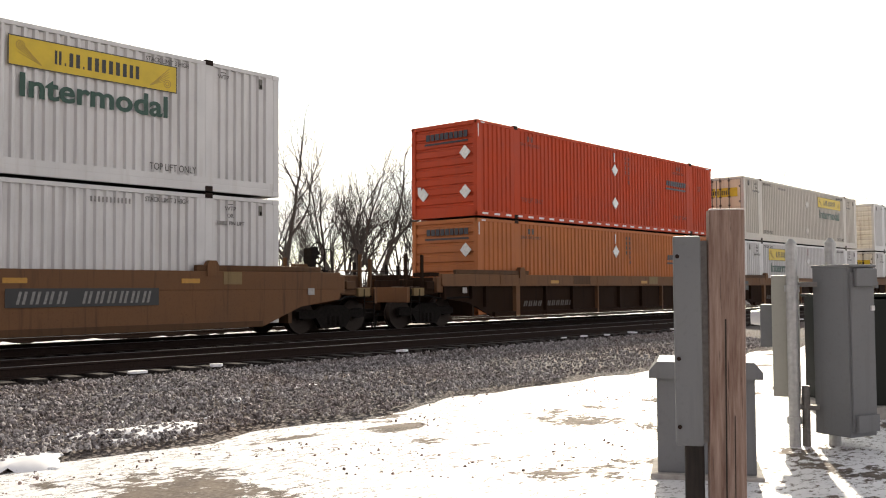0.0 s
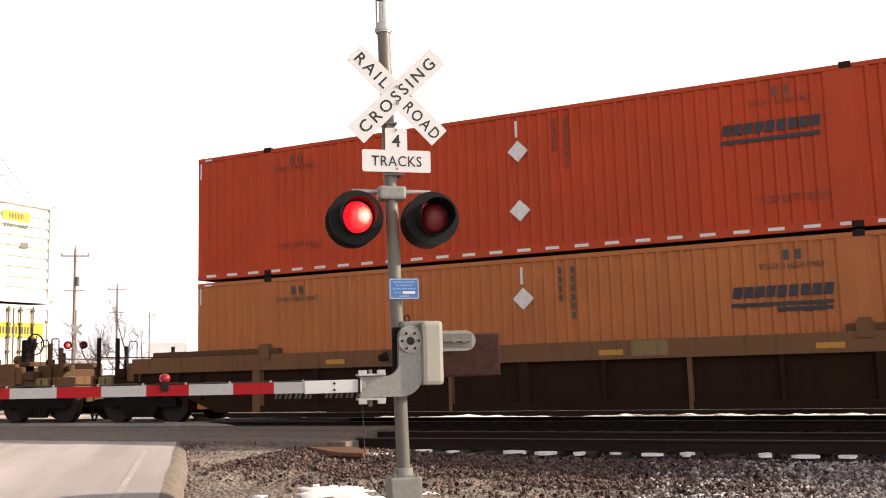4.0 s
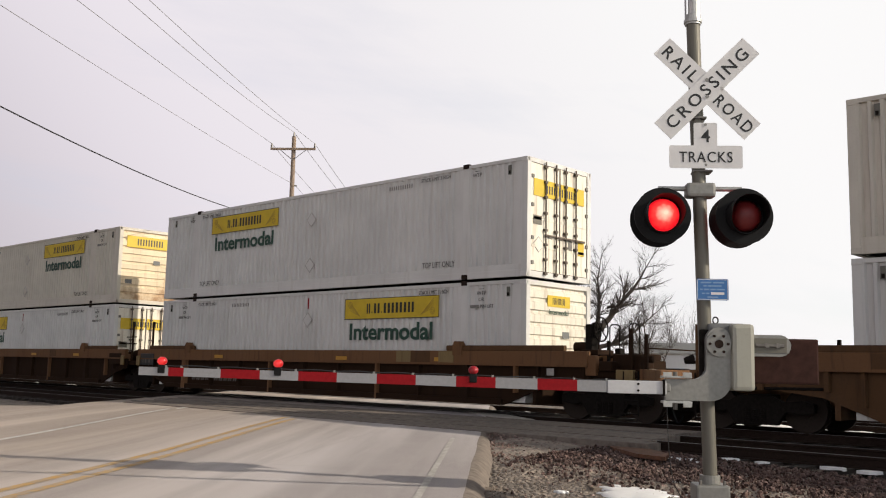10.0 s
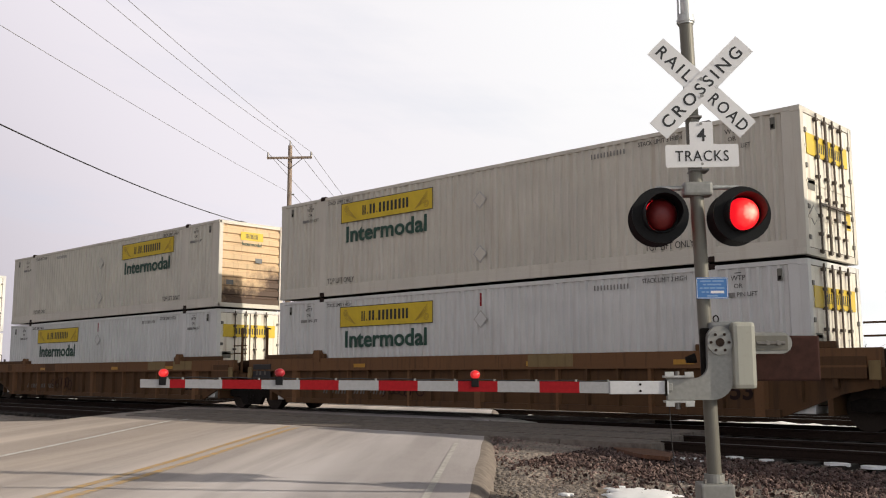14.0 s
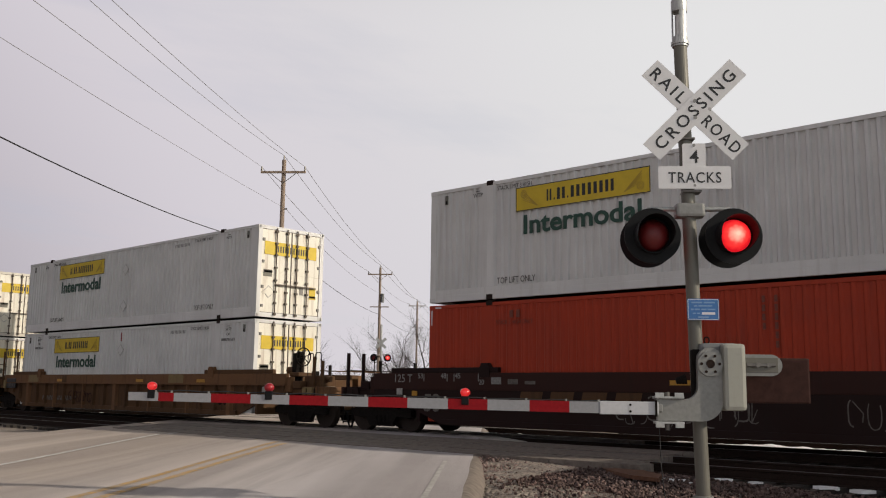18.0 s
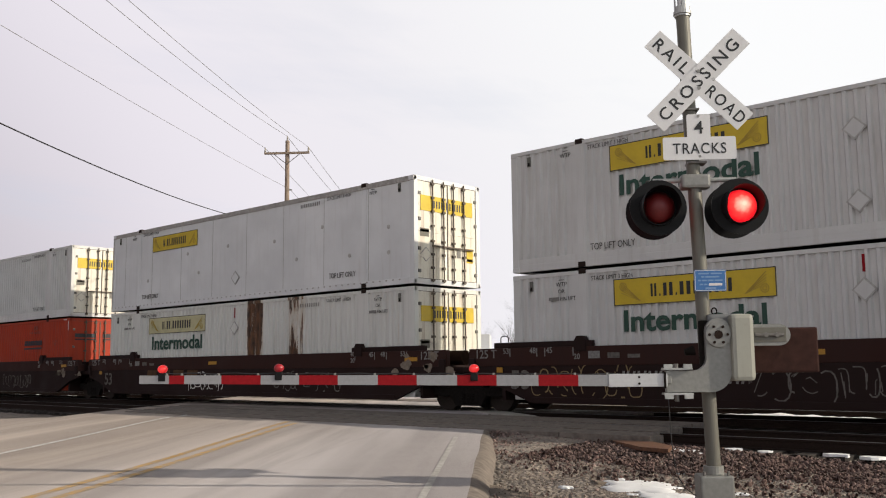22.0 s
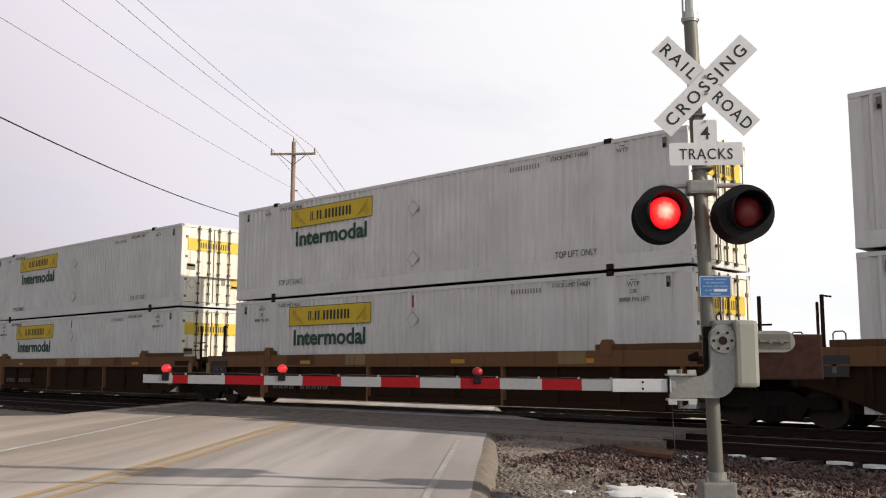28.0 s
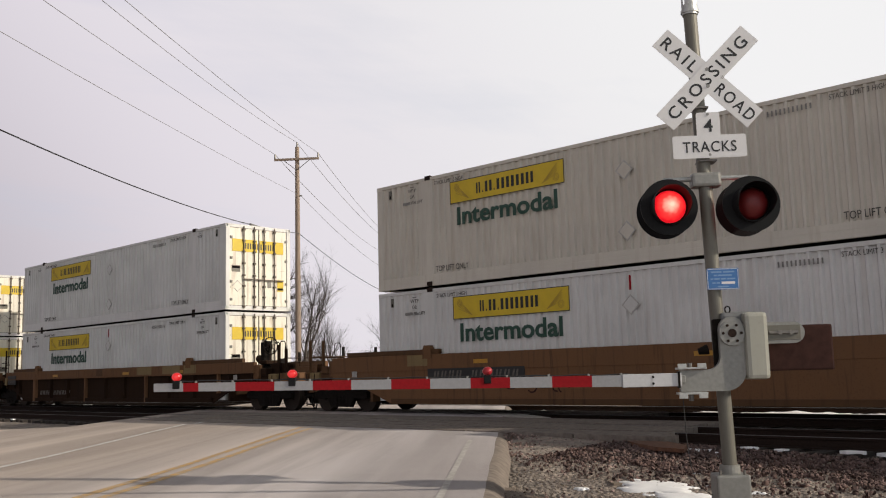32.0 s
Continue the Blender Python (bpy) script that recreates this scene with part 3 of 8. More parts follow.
SHINGLE = plain("brown_shingles", (0.10, 0.075, 0.06), 0.9, 0, 10, 0.3, 0.2)
WINDOW = plain("dark_window_glass", (0.03, 0.035, 0.04), 0.1, 0, 3, 0.1, 0.0)
WIRE = plain("black_cable", (0.02, 0.02, 0.022), 0.6)
PALEWIRE = plain("bare_conductor", (0.20, 0.195, 0.20), 0.7, 0.0, 4, 0.1, 0.0, 0.2)

# ---- mesh tools ----


class Shape:
    """Gathers boxes, tubes and sheets into one mesh."""

    def __init__(self): self.v, self.f = [], []

    def add(self, vs, fs):
        k = len(self.v)
        self.v.extend(vs); self.f.extend([tuple(i + k for i in q) for q in fs])
        return self

    def box(self, x0, x1, y0, y1, z0, z1):
        return self.add([(x0, y0, z0), (x1, y0, z0), (x1, y1, z0), (x0, y1, z0), (x0, y0, z1), (x1, y0, z1), (x1, y1, z1), (x0, y1, z1)],
                        [(3, 2, 1, 0), (4, 5, 6, 7), (0, 1, 5, 4), (1, 2, 6, 5), (2, 3, 7, 6), (3, 0, 4, 7)])

    def bevel(self, x0, x1, y0, y1, z0, z1, c=0.01):
        """A box with chamfered edges."""
        bm = bmesh.new()
        bmesh.ops.create_cube(bm, size=1.0)
        for v in bm.verts:
            v.co = ((x0 + x1) / 2 + v.co.x * (x1 - x0), (y0 + y1) / 2 + v.co.y * (y1 - y0), (z0 + z1) / 2 + v.co.z * (z1 - z0))
        bmesh.ops.bevel(bm, geom=bm.edges[:], offset=c, segments=2, affect="EDGES", profile=0.6)
        bm.verts.index_update()
        self.add([tuple(v.co) for v in bm.verts], [tuple(v.index for v in f.verts) for f in bm.faces])
        bm.free()
        return self

    def tube(self, p, q, r, r2=None, n=8, caps=True):
        p, q = Vector(p), Vector(q)
        r2 = r if r2 is None else r2
        d = (q - p).normalized()
        a = d.orthogonal().normalized(); b = d.cross(a)
        vs = []
        for c, rad in ((p, r), (q, r2)):
            for i in range(n):
                w = 2 * math.pi * (i + 0.5) / n
                vs.append(tuple(c + (a * math.cos(w) + b * math.sin(w)) * rad))
        fs = [(i, (i + 1) % n, n + (i + 1) % n, n + i) for i in range(n)]
        if caps: fs += [tuple(range(n - 1, -1, -1)), tuple(range(n, 2 * n))]
        return self.add(vs, fs)

    def prism(self, pts, axis, a, b):
        """A closed outline drawn out along an axis from a to b. Outline in the two other axes, in order."""
        n = len(pts)
        put = {"x": lambda s, u, v: (s, u, v), "y": lambda s, u, v: (u, s, v), "z": lambda s, u, v: (u, v, s)}[axis]
        vs = [put(a, *p) for p in pts] + [put(b, *p) for p in pts]
        fs = [(i, (i + 1) % n, n + (i + 1) % n, n + i) for i in range(n)] + [tuple(range(n - 1, -1, -1)), tuple(range(n, 2 * n))]
        return self.add(vs, fs)

    def sheet(self, rows):
        """A grid of points; rows of equal length."""
        h, w = len(rows), len(rows[0])
        return self.add([tuple(p) for r in rows for p in r], [(i * w + j, i * w + j + 1, (i + 1) * w + j + 1, (i + 1) * w + j) for i in range(h - 1) for j in range(w - 1)])

    def path(self, pts, r, n=5):
        """One unbroken tube along a line of points."""
        rows = []
        for i, p in enumerate(pts):
            d = (Vector(pts[min(i + 1, len(pts) - 1)]) - Vector(pts[max(i - 1, 0)])).normalized()
            a = d.cross(Vector((0, 0, 1)))
            a = a.normalized() if a.length > 0.01 else Vector((1, 0, 0))
            b = d.cross(a)
            rows.append([tuple(Vector(p) + (a * math.cos(2 * math.pi * k / n) + b * math.sin(2 * math.pi * k / n)) * r) for k in range(n + 1)])
        return self.sheet(rows)

    def mesh(self, name, mat, smooth=False):
        me = bpy.data.meshes.new(name)
        me.from_pydata(self.v, [], self.f)
        bm = bmesh.new(); bm.from_mesh(me)
        bmesh.ops.recalc_face_normals(bm, faces=bm.faces[:])
        bm.to_mesh(me); bm.free()
        me.materials.append(mat)
        if smooth: me.shade_smooth()
        return me


def part(name, shape, mat, parent=None, label="", at=None, smooth=False):
    """One mesh object, under a thing or a part. shape: a Shape or a ready mesh."""
    me = shape if isinstance(shape, bpy.types.Mesh) else shape.mesh(name, mat, smooth)
    ob = new(name, me)
    if mat and me.materials and me.materials[0] != mat:
        ob.material_slots[0].link = "OBJECT"; ob.material_slots[0].material = mat
    ob.parent = parent
    if at is not None: ob.matrix_basis = at
    if label: tagged(ob, label)
    return ob


def thing(name, label, category, group="", kind="", at=None):
    ob = new(name)
    ob.empty_display_size = 0.2
    tagged(ob, label, category, group, kind)
    if at is not None: ob.matrix_basis = at
    return ob


LETTERS = {}


def lettering(text, height, mat, bold=0.0, depth=0.002, width=0.0, space=1.0):
    """Words as a thin mesh in the x-z plane, facing -y, centred. width: squeezes or stretches to that length."""
    key = (text, height, mat.name, bold, width, space)
    if key not in LETTERS:
        cu = bpy.data.curves.new("words", "FONT")
        cu.body, cu.size, cu.offset, cu.extrude, cu.resolution_u = text, height / 0.70, bold, depth, 3
        cu.align_x, cu.space_character = "CENTER", space
        ob = bpy.data.objects.new("words", cu)
        scene.collection.objects.link(ob)
        me = bpy.data.meshes.new_from_object(ob.evaluated_get(bpy.context.evaluated_depsgraph_get()))
        bpy.data.objects.remove(ob); bpy.data.curves.remove(cu)
        xs = [v.co.x for v in me.vertices]
        sx = width / (max(xs) - min(xs)) if width else 1.0
        mid = (max(xs) + min(xs)) / 2
        for v in me.vertices: v.co = ((v.co.x - mid) * sx, -v.co.z, v.co.y - height / 2)
        me.materials.clear(); me.materials.append(mat)
        LETTERS[key] = me
    return LETTERS[key]


# ---- ground, tracks, road ----
NEAR_TRACK, TRAIN_TRACK = 14.4, 18.81
TRACKS = (NEAR_TRACK, TRAIN_TRACK, 22.95, 27.15)
ROAD_AZ = radians(39.5)
U = Vector((-math.sin(ROAD_AZ), math.cos(ROAD_AZ), 0))     # along the road, away
N = Vector((-math.cos(ROAD_AZ), -math.sin(ROAD_AZ), 0))    # across it, to the west
EDGE = Vector((-6.82, 7.9, 0))                            # a point of the road's east edge
ROAD_W = 10.6


def road_z(y):
    """Height of the carriageway: it climbs to the rails and falls again."""
    def ease(a): a = max(0.0, min(1.0, a)); return a * a * (3 - 2 * a)
    return 0.42 + (RAIL - 0.012 - 0.42) * ease((y - 5.0) / 7.0) - 0.25 * ease((y - 25.0) / 14.0)


def on_road(x, y, margin=0.0):
    b = (Vector((x, y, 0)) - EDGE).dot(N)
    return -margin < b < ROAD_W + margin


def bed_z(y):
    """Height of the ballast: a flat top under all tracks, slopes at both sides."""
    if y < 12.7: return 0.27 - (12.7 - y) * 0.062
    if y > 29.2: return 0.27 - (y - 29.2) * 0.09
    return 0.27


def bed_top(x, y):
    """The ballast's surface: it is banked up where the road meets the near track."""
    d = -(Vector((x, y, 0)) - EDGE).dot(N)
    up = max(0.0, 1.0 - max(0.0, d) / 5.0) if d > -1 else 0.0
    return bed_z(y) + (0.235 * up * max(0.0, min(1.0, (y - 8.2) / 2.5)) if y < 13.4 else 0.0)


def ground_z(x, y):
    z = 0.035 * noise.noise((x * 0.35, y * 0.35, 0.3)) + 0.015 * noise.noise((x * 1.3, y * 1.3, 3.1))
    if y < -3: z += min(0.5, (-3 - y) * 0.02)
    d = (Vector((x, y, 0)) - EDGE).dot(N)
    near = max(0.0, 1.0 - max(-d, d - ROAD_W, 0.0) / 3.0)
    if -3 < d < ROAD_W + 3: z += (road_z(y) - 0.075 - z) * near
    if 8.0 < y < 20.4: z = min(z, bed_z(y) - 0.05)
    elif 20.4 <= y < 34: z = bed_z(y) + 0.01 + 0.4 * z if not -3 < d < ROAD_W + 3 else min(z, bed_z(y))
    return z


def spread(lo, hi, step, reach):
    """Even steps in the middle, growing ones out to the horizon."""
    mid = list(np.arange(lo, hi + 1e-6, step))
    g, out, s = step, [], hi
    while s < reach: g *= 1.35; s += g; out.append(s)
    g, back, s = step, [], lo
    while s > -reach: g *= 1.35; s -= g; back.append(s)
    return back[::-1] + mid + out


def build_ground():
    xs, ys = spread(-26, 34, 0.4, 2500), spread(-5, 32, 0.4, 2500)
    tagged(part("ground", Shape().sheet([[(x, y, ground_z(x, y)) for x in xs] for y in ys]), GROUND, smooth=True),
           "snow-patched bare ground beside the tracks", "ground", kind="stuff")
    bs = Shape()
    xs = list(np.arange(-70, 90, 0.8)) + list(np.arange(90, 520, 12))
    xs = [-400, -300, -220, -160, -120, -90] + xs
    rows = []
    for k, y in enumerate(list(np.arange(8.5, 13.2, 0.35)) + [14.4, 17, 19, 20.4, 20.8]):
        row = []
        for x in xs:
            yy = y + (0.55 * noise.noise((x * 0.5, 0.2, 0)) + 0.3 * noise.noise((x * 1.7, 4.2, 0)) if k == 0 else 0)
            if k == 0: yy += 0.028 * max(0, x - 4)
            yy = min(yy, 11.5) if k == 0 else (max(yy, 8.5 + 0.028 * max(0, x - 4) + 0.4 + 0.35 * k * 0.5) if y < 12 else yy)
            z = bed_top(x, yy) + (-0.06 if k == 0 else -0.12 if y == 20.8 else 0.025 * noise.noise((x * 1.1, yy * 1.1, 7)))
            if on_road(x, yy, 0.0): z = min(z, road_z(yy) - 0.12)
            row.append((x, yy, z))
        rows.append(row)
    bs.sheet(rows)
    tagged(part("ballast_bed", bs, BALLAST, smooth=True), "crushed-stone ballast, darkened for shade under the tracks", "ballast", kind="stuff")


def snow_ridge():
    """Low heaped snow and soil between the train's track and the next one."""
    xs = [x for x in np.arange(-60, 70, 0.12)]
    runs, run = [], []
    for x in xs:
        if on_road(x, 21.4, 0.5):
            if len(run) > 3: runs.append(run)
            run = []
        else: run.append(x)
    runs.append(run)
    sh = Shape()
    for run in runs:
        rows = []
        for y, k in ((20.5, 0.0), (20.85, 0.55), (21.2, 0.95), (21.45, 1.0), (21.7, 0.7), (22.05, 0.0)):
            rows.append([(x, y + 0.1 * noise.noise((x * 1.5, y, 0)), 0.24 + k * ((0.20 if x > -11.8 else 0.16) + 0.05 * noise.noise((x * 0.5, 0, 2)) + 0.05 * noise.noise((x * 2.3, y * 2, 5)) + 0.03 * noise.noise((x * 6, y * 3, 9)))) for x in run])
        sh.sheet(rows)
    tagged(part("snow_ridge", sh, RIDGE, smooth=True), "low heaped snow and soil between the tracks", "snow", kind="stuff")


def build_road():
    a_s = list(np.arange(-136, -16, 6)) + list(np.arange(-16, 40, 0.5)) + list(np.arange(40, 260, 6))
    rows = []
    for b in np.linspace(0, ROAD_W, 22):
        row = []
        for a in a_s:
            bb = b * (1 - 0.28 * max(0, min(1, (a - 24) / 10)))       # narrower past the tracks
            if b == ROAD_W: bb = b + 2.8 * max(0, min(1, (a + 1) / 5)) * (a < 12)
            if b == 0.0: bb = 0.10
            if b in (0.0, ROAD_W): bb = bb + 0.018 * noise.noise((a * 0.9, b, 1.5))
            p = EDGE + U * a + N * bb
            crown = 0.05 * (1 - abs(b - 4.4) / 6) * (1 if p.y < 12 else 0)
            row.append((p.x, p.y, road_z(p.y) + crown))
        rows.append(row)
    sh = Shape().sheet(rows)
    for e in (0, -1):       # the broken edges go down into the ground
        o = -N * 0.22 if e == 0 else N * 0.3
        tagged(part("road_shoulder", Shape().sheet([rows[e]] + [[(x + o.x * k, y + o.y * k, z - dz) for x, y, z in rows[e]] for k, dz in ((0.2, 0.006), (0.4, 0.022), (0.6, 0.05), (0.8, 0.09), (1.0, 0.15))]), SHOULDER, smooth=True), "dirty broken shoulder of the road", "road shoulder", kind="structure")
    tagged(part("road", sh, ROAD, smooth=True), "worn salt-bleached asphalt road over the tracks", "road", kind="structure")

    def stripe(name, b, w, a0, a1, mat, label, drift=0.0):
        st = []
        for bb in (b - w / 2, b + w / 2):
            row = []
            for a in np.arange(a0, a1, 0.5):
                p = EDGE + U * a + N * (bb + drift * (a - 2.6))
                row.append((p.x, p.y, road_z(p.y) + 0.05 * (1 - abs(bb - 4.4) / 6) * (1 if p.y < 12 else 0) + 0.006))
            st.append(row)
        tagged(part(name, Shape().sheet(st), mat), label, "road marking", kind="structure")
    stripe("edge_line", 0.50, 0.07, -16, 4.9, LINEWHITE, "worn white edge line on the road")
    stripe("centre_line", 3.80, 0.11, -16, 8.7, LINEYELLOW, "worn yellow centre line on the road")
    stripe("centre_line", 4.06, 0.11, -16, 8.7, LINEYELLOW, "worn yellow centre line on the road")
    stripe("edge_line", 6.86, 0.11, -16, 12.6, LINEBRIGHT, "worn white edge line on the road", 0.06)


def build_tracks():
    prof = [(-0.07, -0.17), (0.07, -0.17), (0.07, -0.155), (0.012, -0.14), (0.012, -0.045), (0.036, -0.035), (0.036, -0.006), (-0.036, -0.006), (-0.036, -0.035), (-0.012, -0.045), (-0.012, -0.14), (-0.07, -0.155)]
    for i, yc in enumerate(TRACKS):
        for s in (-0.755, 0.755):
            r = part("rail", Shape().prism([(yc + s + u, RAIL + v) for u, v in prof], "x", -400, 520), RAILRUST)
            tagged(r, "rusty steel rail with a polished head", "rail", kind="structure")
            part("rail_head", Shape().box(-400, 520, yc + s - 0.033, yc + s + 0.033, RAIL - 0.006, RAIL), RAILTOP, r, "bright worn running surface")
    rnd = random.Random(3)
    far = Shape()
    tie = Shape().bevel(-0.115, 0.115, -1.3, 1.3, 0.17, 0.355, 0.012).mesh("tie", TIEWOOD)
    ties = thing("track_ties", "dark creosoted wooden ties of the near track", "railway tie", kind="structure")
    for k in range(-120, 190):
        x = k * 0.5 + rnd.uniform(-0.03, 0.03)
        if on_road(x, NEAR_TRACK, 0.6): continue
        part("tie", tie, TIEWOOD, ties, at=pose(x, NEAR_TRACK + rnd.uniform(-0.06, 0.06), rnd.uniform(-0.012, 0.008), 0, 0, rnd.uniform(-1.2, 1.2)))
    for yc in TRACKS:
        for k in range(-200, 600):
            if yc == NEAR_TRACK and -121 < k < 191: continue
            if yc != NEAR_TRACK and k > 260: continue
            x = k * 0.5
            if on_road(x, yc, 0.4): continue
            far.box(x - 0.11, x + 0.11, yc - 1.3, yc + 1.3, 0.16, 0.35 if yc < 20 else 0.262)
    tagged(part("far_ties", far, TIEWOOD), "dark wooden ties of the farther tracks", "railway tie", kind="stuff")
    # tie plates and spikes would be hidden; thin snow lies on the near ends of the ties
    sn = Shape()
    for k in range(-70, 110):
        x = k * 0.5
        if on_road(x, NEAR_TRACK, 0.8) or rnd.random() < (0.18 if -7.5 < x < 1.5 else 0.80): continue
        y = NEAR_TRACK - 1.28 + rnd.uniform(-0.02, 0.1)
        w, d = rnd.uniform(0.06, 0.20), rnd.uniform(0.05, 0.17)
        pts = [(x + w * math.cos(q) * rnd.uniform(0.7, 1.15), y + d * math.sin(q) * rnd.uniform(0.7, 1.15)) for q in np.arange(0, 6.2, 0.7)]
        sn.prism(pts, "z", 0.34, 0.37 + rnd.uniform(0, 0.015))
    tagged(part("tie_end_snow", sn, SNOW), "small caps of old snow on the tie ends", "snow", kind="stuff")


def build_stones():
    """Loose ballast stones on the near slope, and pinkish gravel beside the road."""
    rs = np.random.RandomState(5)
    ico = np.array([(0, 0, 1), (0.9, 0, 0.4), (0.28, 0.85, 0.4), (-0.72, 0.53, 0.4), (-0.72, -0.53, 0.4), (0.28, -0.85, 0.4),
                    (0.72, 0.53, -0.4), (-0.28, 0.85, -0.4), (-0.9, 0, -0.4), (-0.28, -0.85, -0.4), (0.72, -0.53, -0.4)])
    fac = [(0, 1, 2), (0, 2, 3), (0, 3, 4), (0, 4, 5), (0, 5, 1), (1, 6, 2), (2, 6, 7), (2, 7, 3), (3, 7, 8), (3, 8, 4), (4, 8, 9), (4, 9, 5), (5, 9, 10), (5, 10, 1), (1, 10, 6)]

    def scatter(name, label, mat, count, place, lo, hi):
        vs, fs, k = [], [], 0
        while k < count:
            p = place()
            if p is None: continue
            s = lo + (hi - lo) * rs.rand() ** 2
            a, b = rs.uniform(0, 6.28, 2)
            m = np.array(Euler((a, b, a * 3)).to_matrix())
            q = (ico * rs.uniform(0.6, 1.25, (11, 1)) * (s * rs.uniform(0.7, 1.2, 3))) @ m.T + (p[0], p[1], p[2] + s * 0.25)
            o = len(vs)
            vs.extend(map(tuple, q)); fs.extend([(i + o, j + o, l + o) for i, j, l in fac])
            k += 1
        me = bpy.data.meshes.new(name)
        me.from_pydata(vs, [], fs)
        me.materials.append(mat)
        tagged(new(name, me), label, "gravel", kind="stuff")

    def slope():
        x, y = rs.uniform(-5.5, 26), 8.6 + 4.6 * rs.rand()
        if (x > 14 and rs.rand() < 0.5) or (x < -2.5 and rs.rand() < 0.6): return None
        if rs.rand() > (x + 3.2) / 3.0: return None
        if on_road(x, y, 0.3) or y < 8.7 + 0.028 * max(0, x - 4) + 0.5 * noise.noise((x * 0.5, 0.2, 0)): return None
        return x, y, bed_top(x, y) + 0.015

    def between():
        x, y = rs.uniform(-8, 34), rs.uniform(12.9, 16.5)
        if on_road(x, y, 0.2): return None
        return x, y, 0.29

    def verge():
        d, a = -3.6 * rs.rand() ** 1.1, rs.uniform(-5, 6.2)
        p = EDGE + U * a + N * d
        if p.y < 10.2 + 0.4 * noise.noise((p.x, p.y, 3)) and rs.rand() < 0.80: return None
        return p.x, p.y, max(ground_z(p.x, p.y), bed_top(p.x, p.y) - 0.01 if p.y > 8.7 else -1)

    def bank():
        """Darker reddish stones on the bank between the road and the open track."""
        x, y = rs.uniform(-8.5, -0.2), rs.uniform(9.9, 13.1)
        if on_road(x, y, 0.3) or rs.rand() > 1.15 - max(0.0, x + 3.0) / 3.0: return None
        if y < 10.7 + 0.5 * noise.noise((x * 0.8, y * 0.8, 1)) and rs.rand() < 0.75: return None
        return x, y, bed_top(x, y) + 0.012

    def grit():
        x, y = rs.uniform(-8.2, -0.8), rs.uniform(7.4, 10.9)
        if on_road(x, y, 0.15): return None
        return x, y, max(ground_z(x, y), bed_top(x, y) if y > 8.6 else -1) + 0.003

    def loose():
        x, y = rs.uniform(2.5, 16), rs.uniform(4.5, 9.2)
        if noise.noise((x * 0.7, y * 0.7, 2)) < 0.05: return None
        return x, y, ground_z(x, y)

    def west():
        p = EDGE + U * rs.uniform(-6, 7) + N * (ROAD_W + 0.1 + 5 * rs.rand())
        return p.x, p.y, max(ground_z(p.x, p.y), bed_z(p.y) if p.y > 8.6 else -1)
    scatter("ballast_stones", "loose grey ballast stones on the slope beside the track", STONE, 30000, slope, 0.014, 0.038)
    scatter("crib_stones", "ballast stones between the ties, darkened for shade", DARKSTONE, 6500, between, 0.02, 0.05)
    scatter("bank_stones", "dark reddish-grey stones on the bank by the crossing", BANKSTONE, 8500, bank, 0.013, 0.040)
    scatter("fine_grit", "fine tan grit on the packed dirt by the road", GRITSTONE, 9000, grit, 0.003, 0.011)
    scatter("verge_gravel", "pinkish-brown gravel on the road verge", PINKSTONE, 4200, verge, 0.008, 0.030)
    scatter("west_gravel", "pinkish-brown gravel west of the road", PINKSTONE, 1800, west, 0.015, 0.05)
    scatter("loose_pebbles", "scattered dark pebbles on the snow", PINKSTONE, 900, loose, 0.006, 0.020)


# ---- the train ----
TRAIN_V, TRAIN_A = 9.0964, 0.00145                # metres run: v t + a t^2
STARTS = [-1.8, 21.97, 41.59, 61.24, 84.9, 104.46, 124.06, 147.67, 167.29, 186.8, 210.59, 230.2, 249.67, 273.38, 292.98, 312.58, 336.08, 355.68]
BOX_L, BOX_W, BOX_H = 16.19, 2.65, 2.90
LOWER_Z, UPPER_Z = 0.84, 3.815
moving = []                                       # (object, start x, y, z)
CAR_Z = RAIL - 0.45                               # the cars stand on the rails


def corrugated(pitch, depth, h0, h1, flat=(), x0=0.16, x1=BOX_L - 0.16):
    """A pressed-steel side: trapezoid ribs, with flat stretches given as (from, to)."""
    out = [(x0, 0.0)]
    x = x0 + 0.06
    while x < x1 - pitch:
        stop = [f for f in flat if f[0] - pitch < x < f[1]]
        if stop:
            out.append((stop[0][1], 0.0)); x = stop[0][1] + 0.01
            continue
        for dx, d in ((0.0, 0.0), (0.16, depth), (0.58, depth), (0.74, 0.0)): out.append((x + dx * pitch, d))
        x += pitch
    out.append((x1, 0.0))
    return Shape().sheet([[(px, d, z) for px, d in out] for z in (h0, h1)])


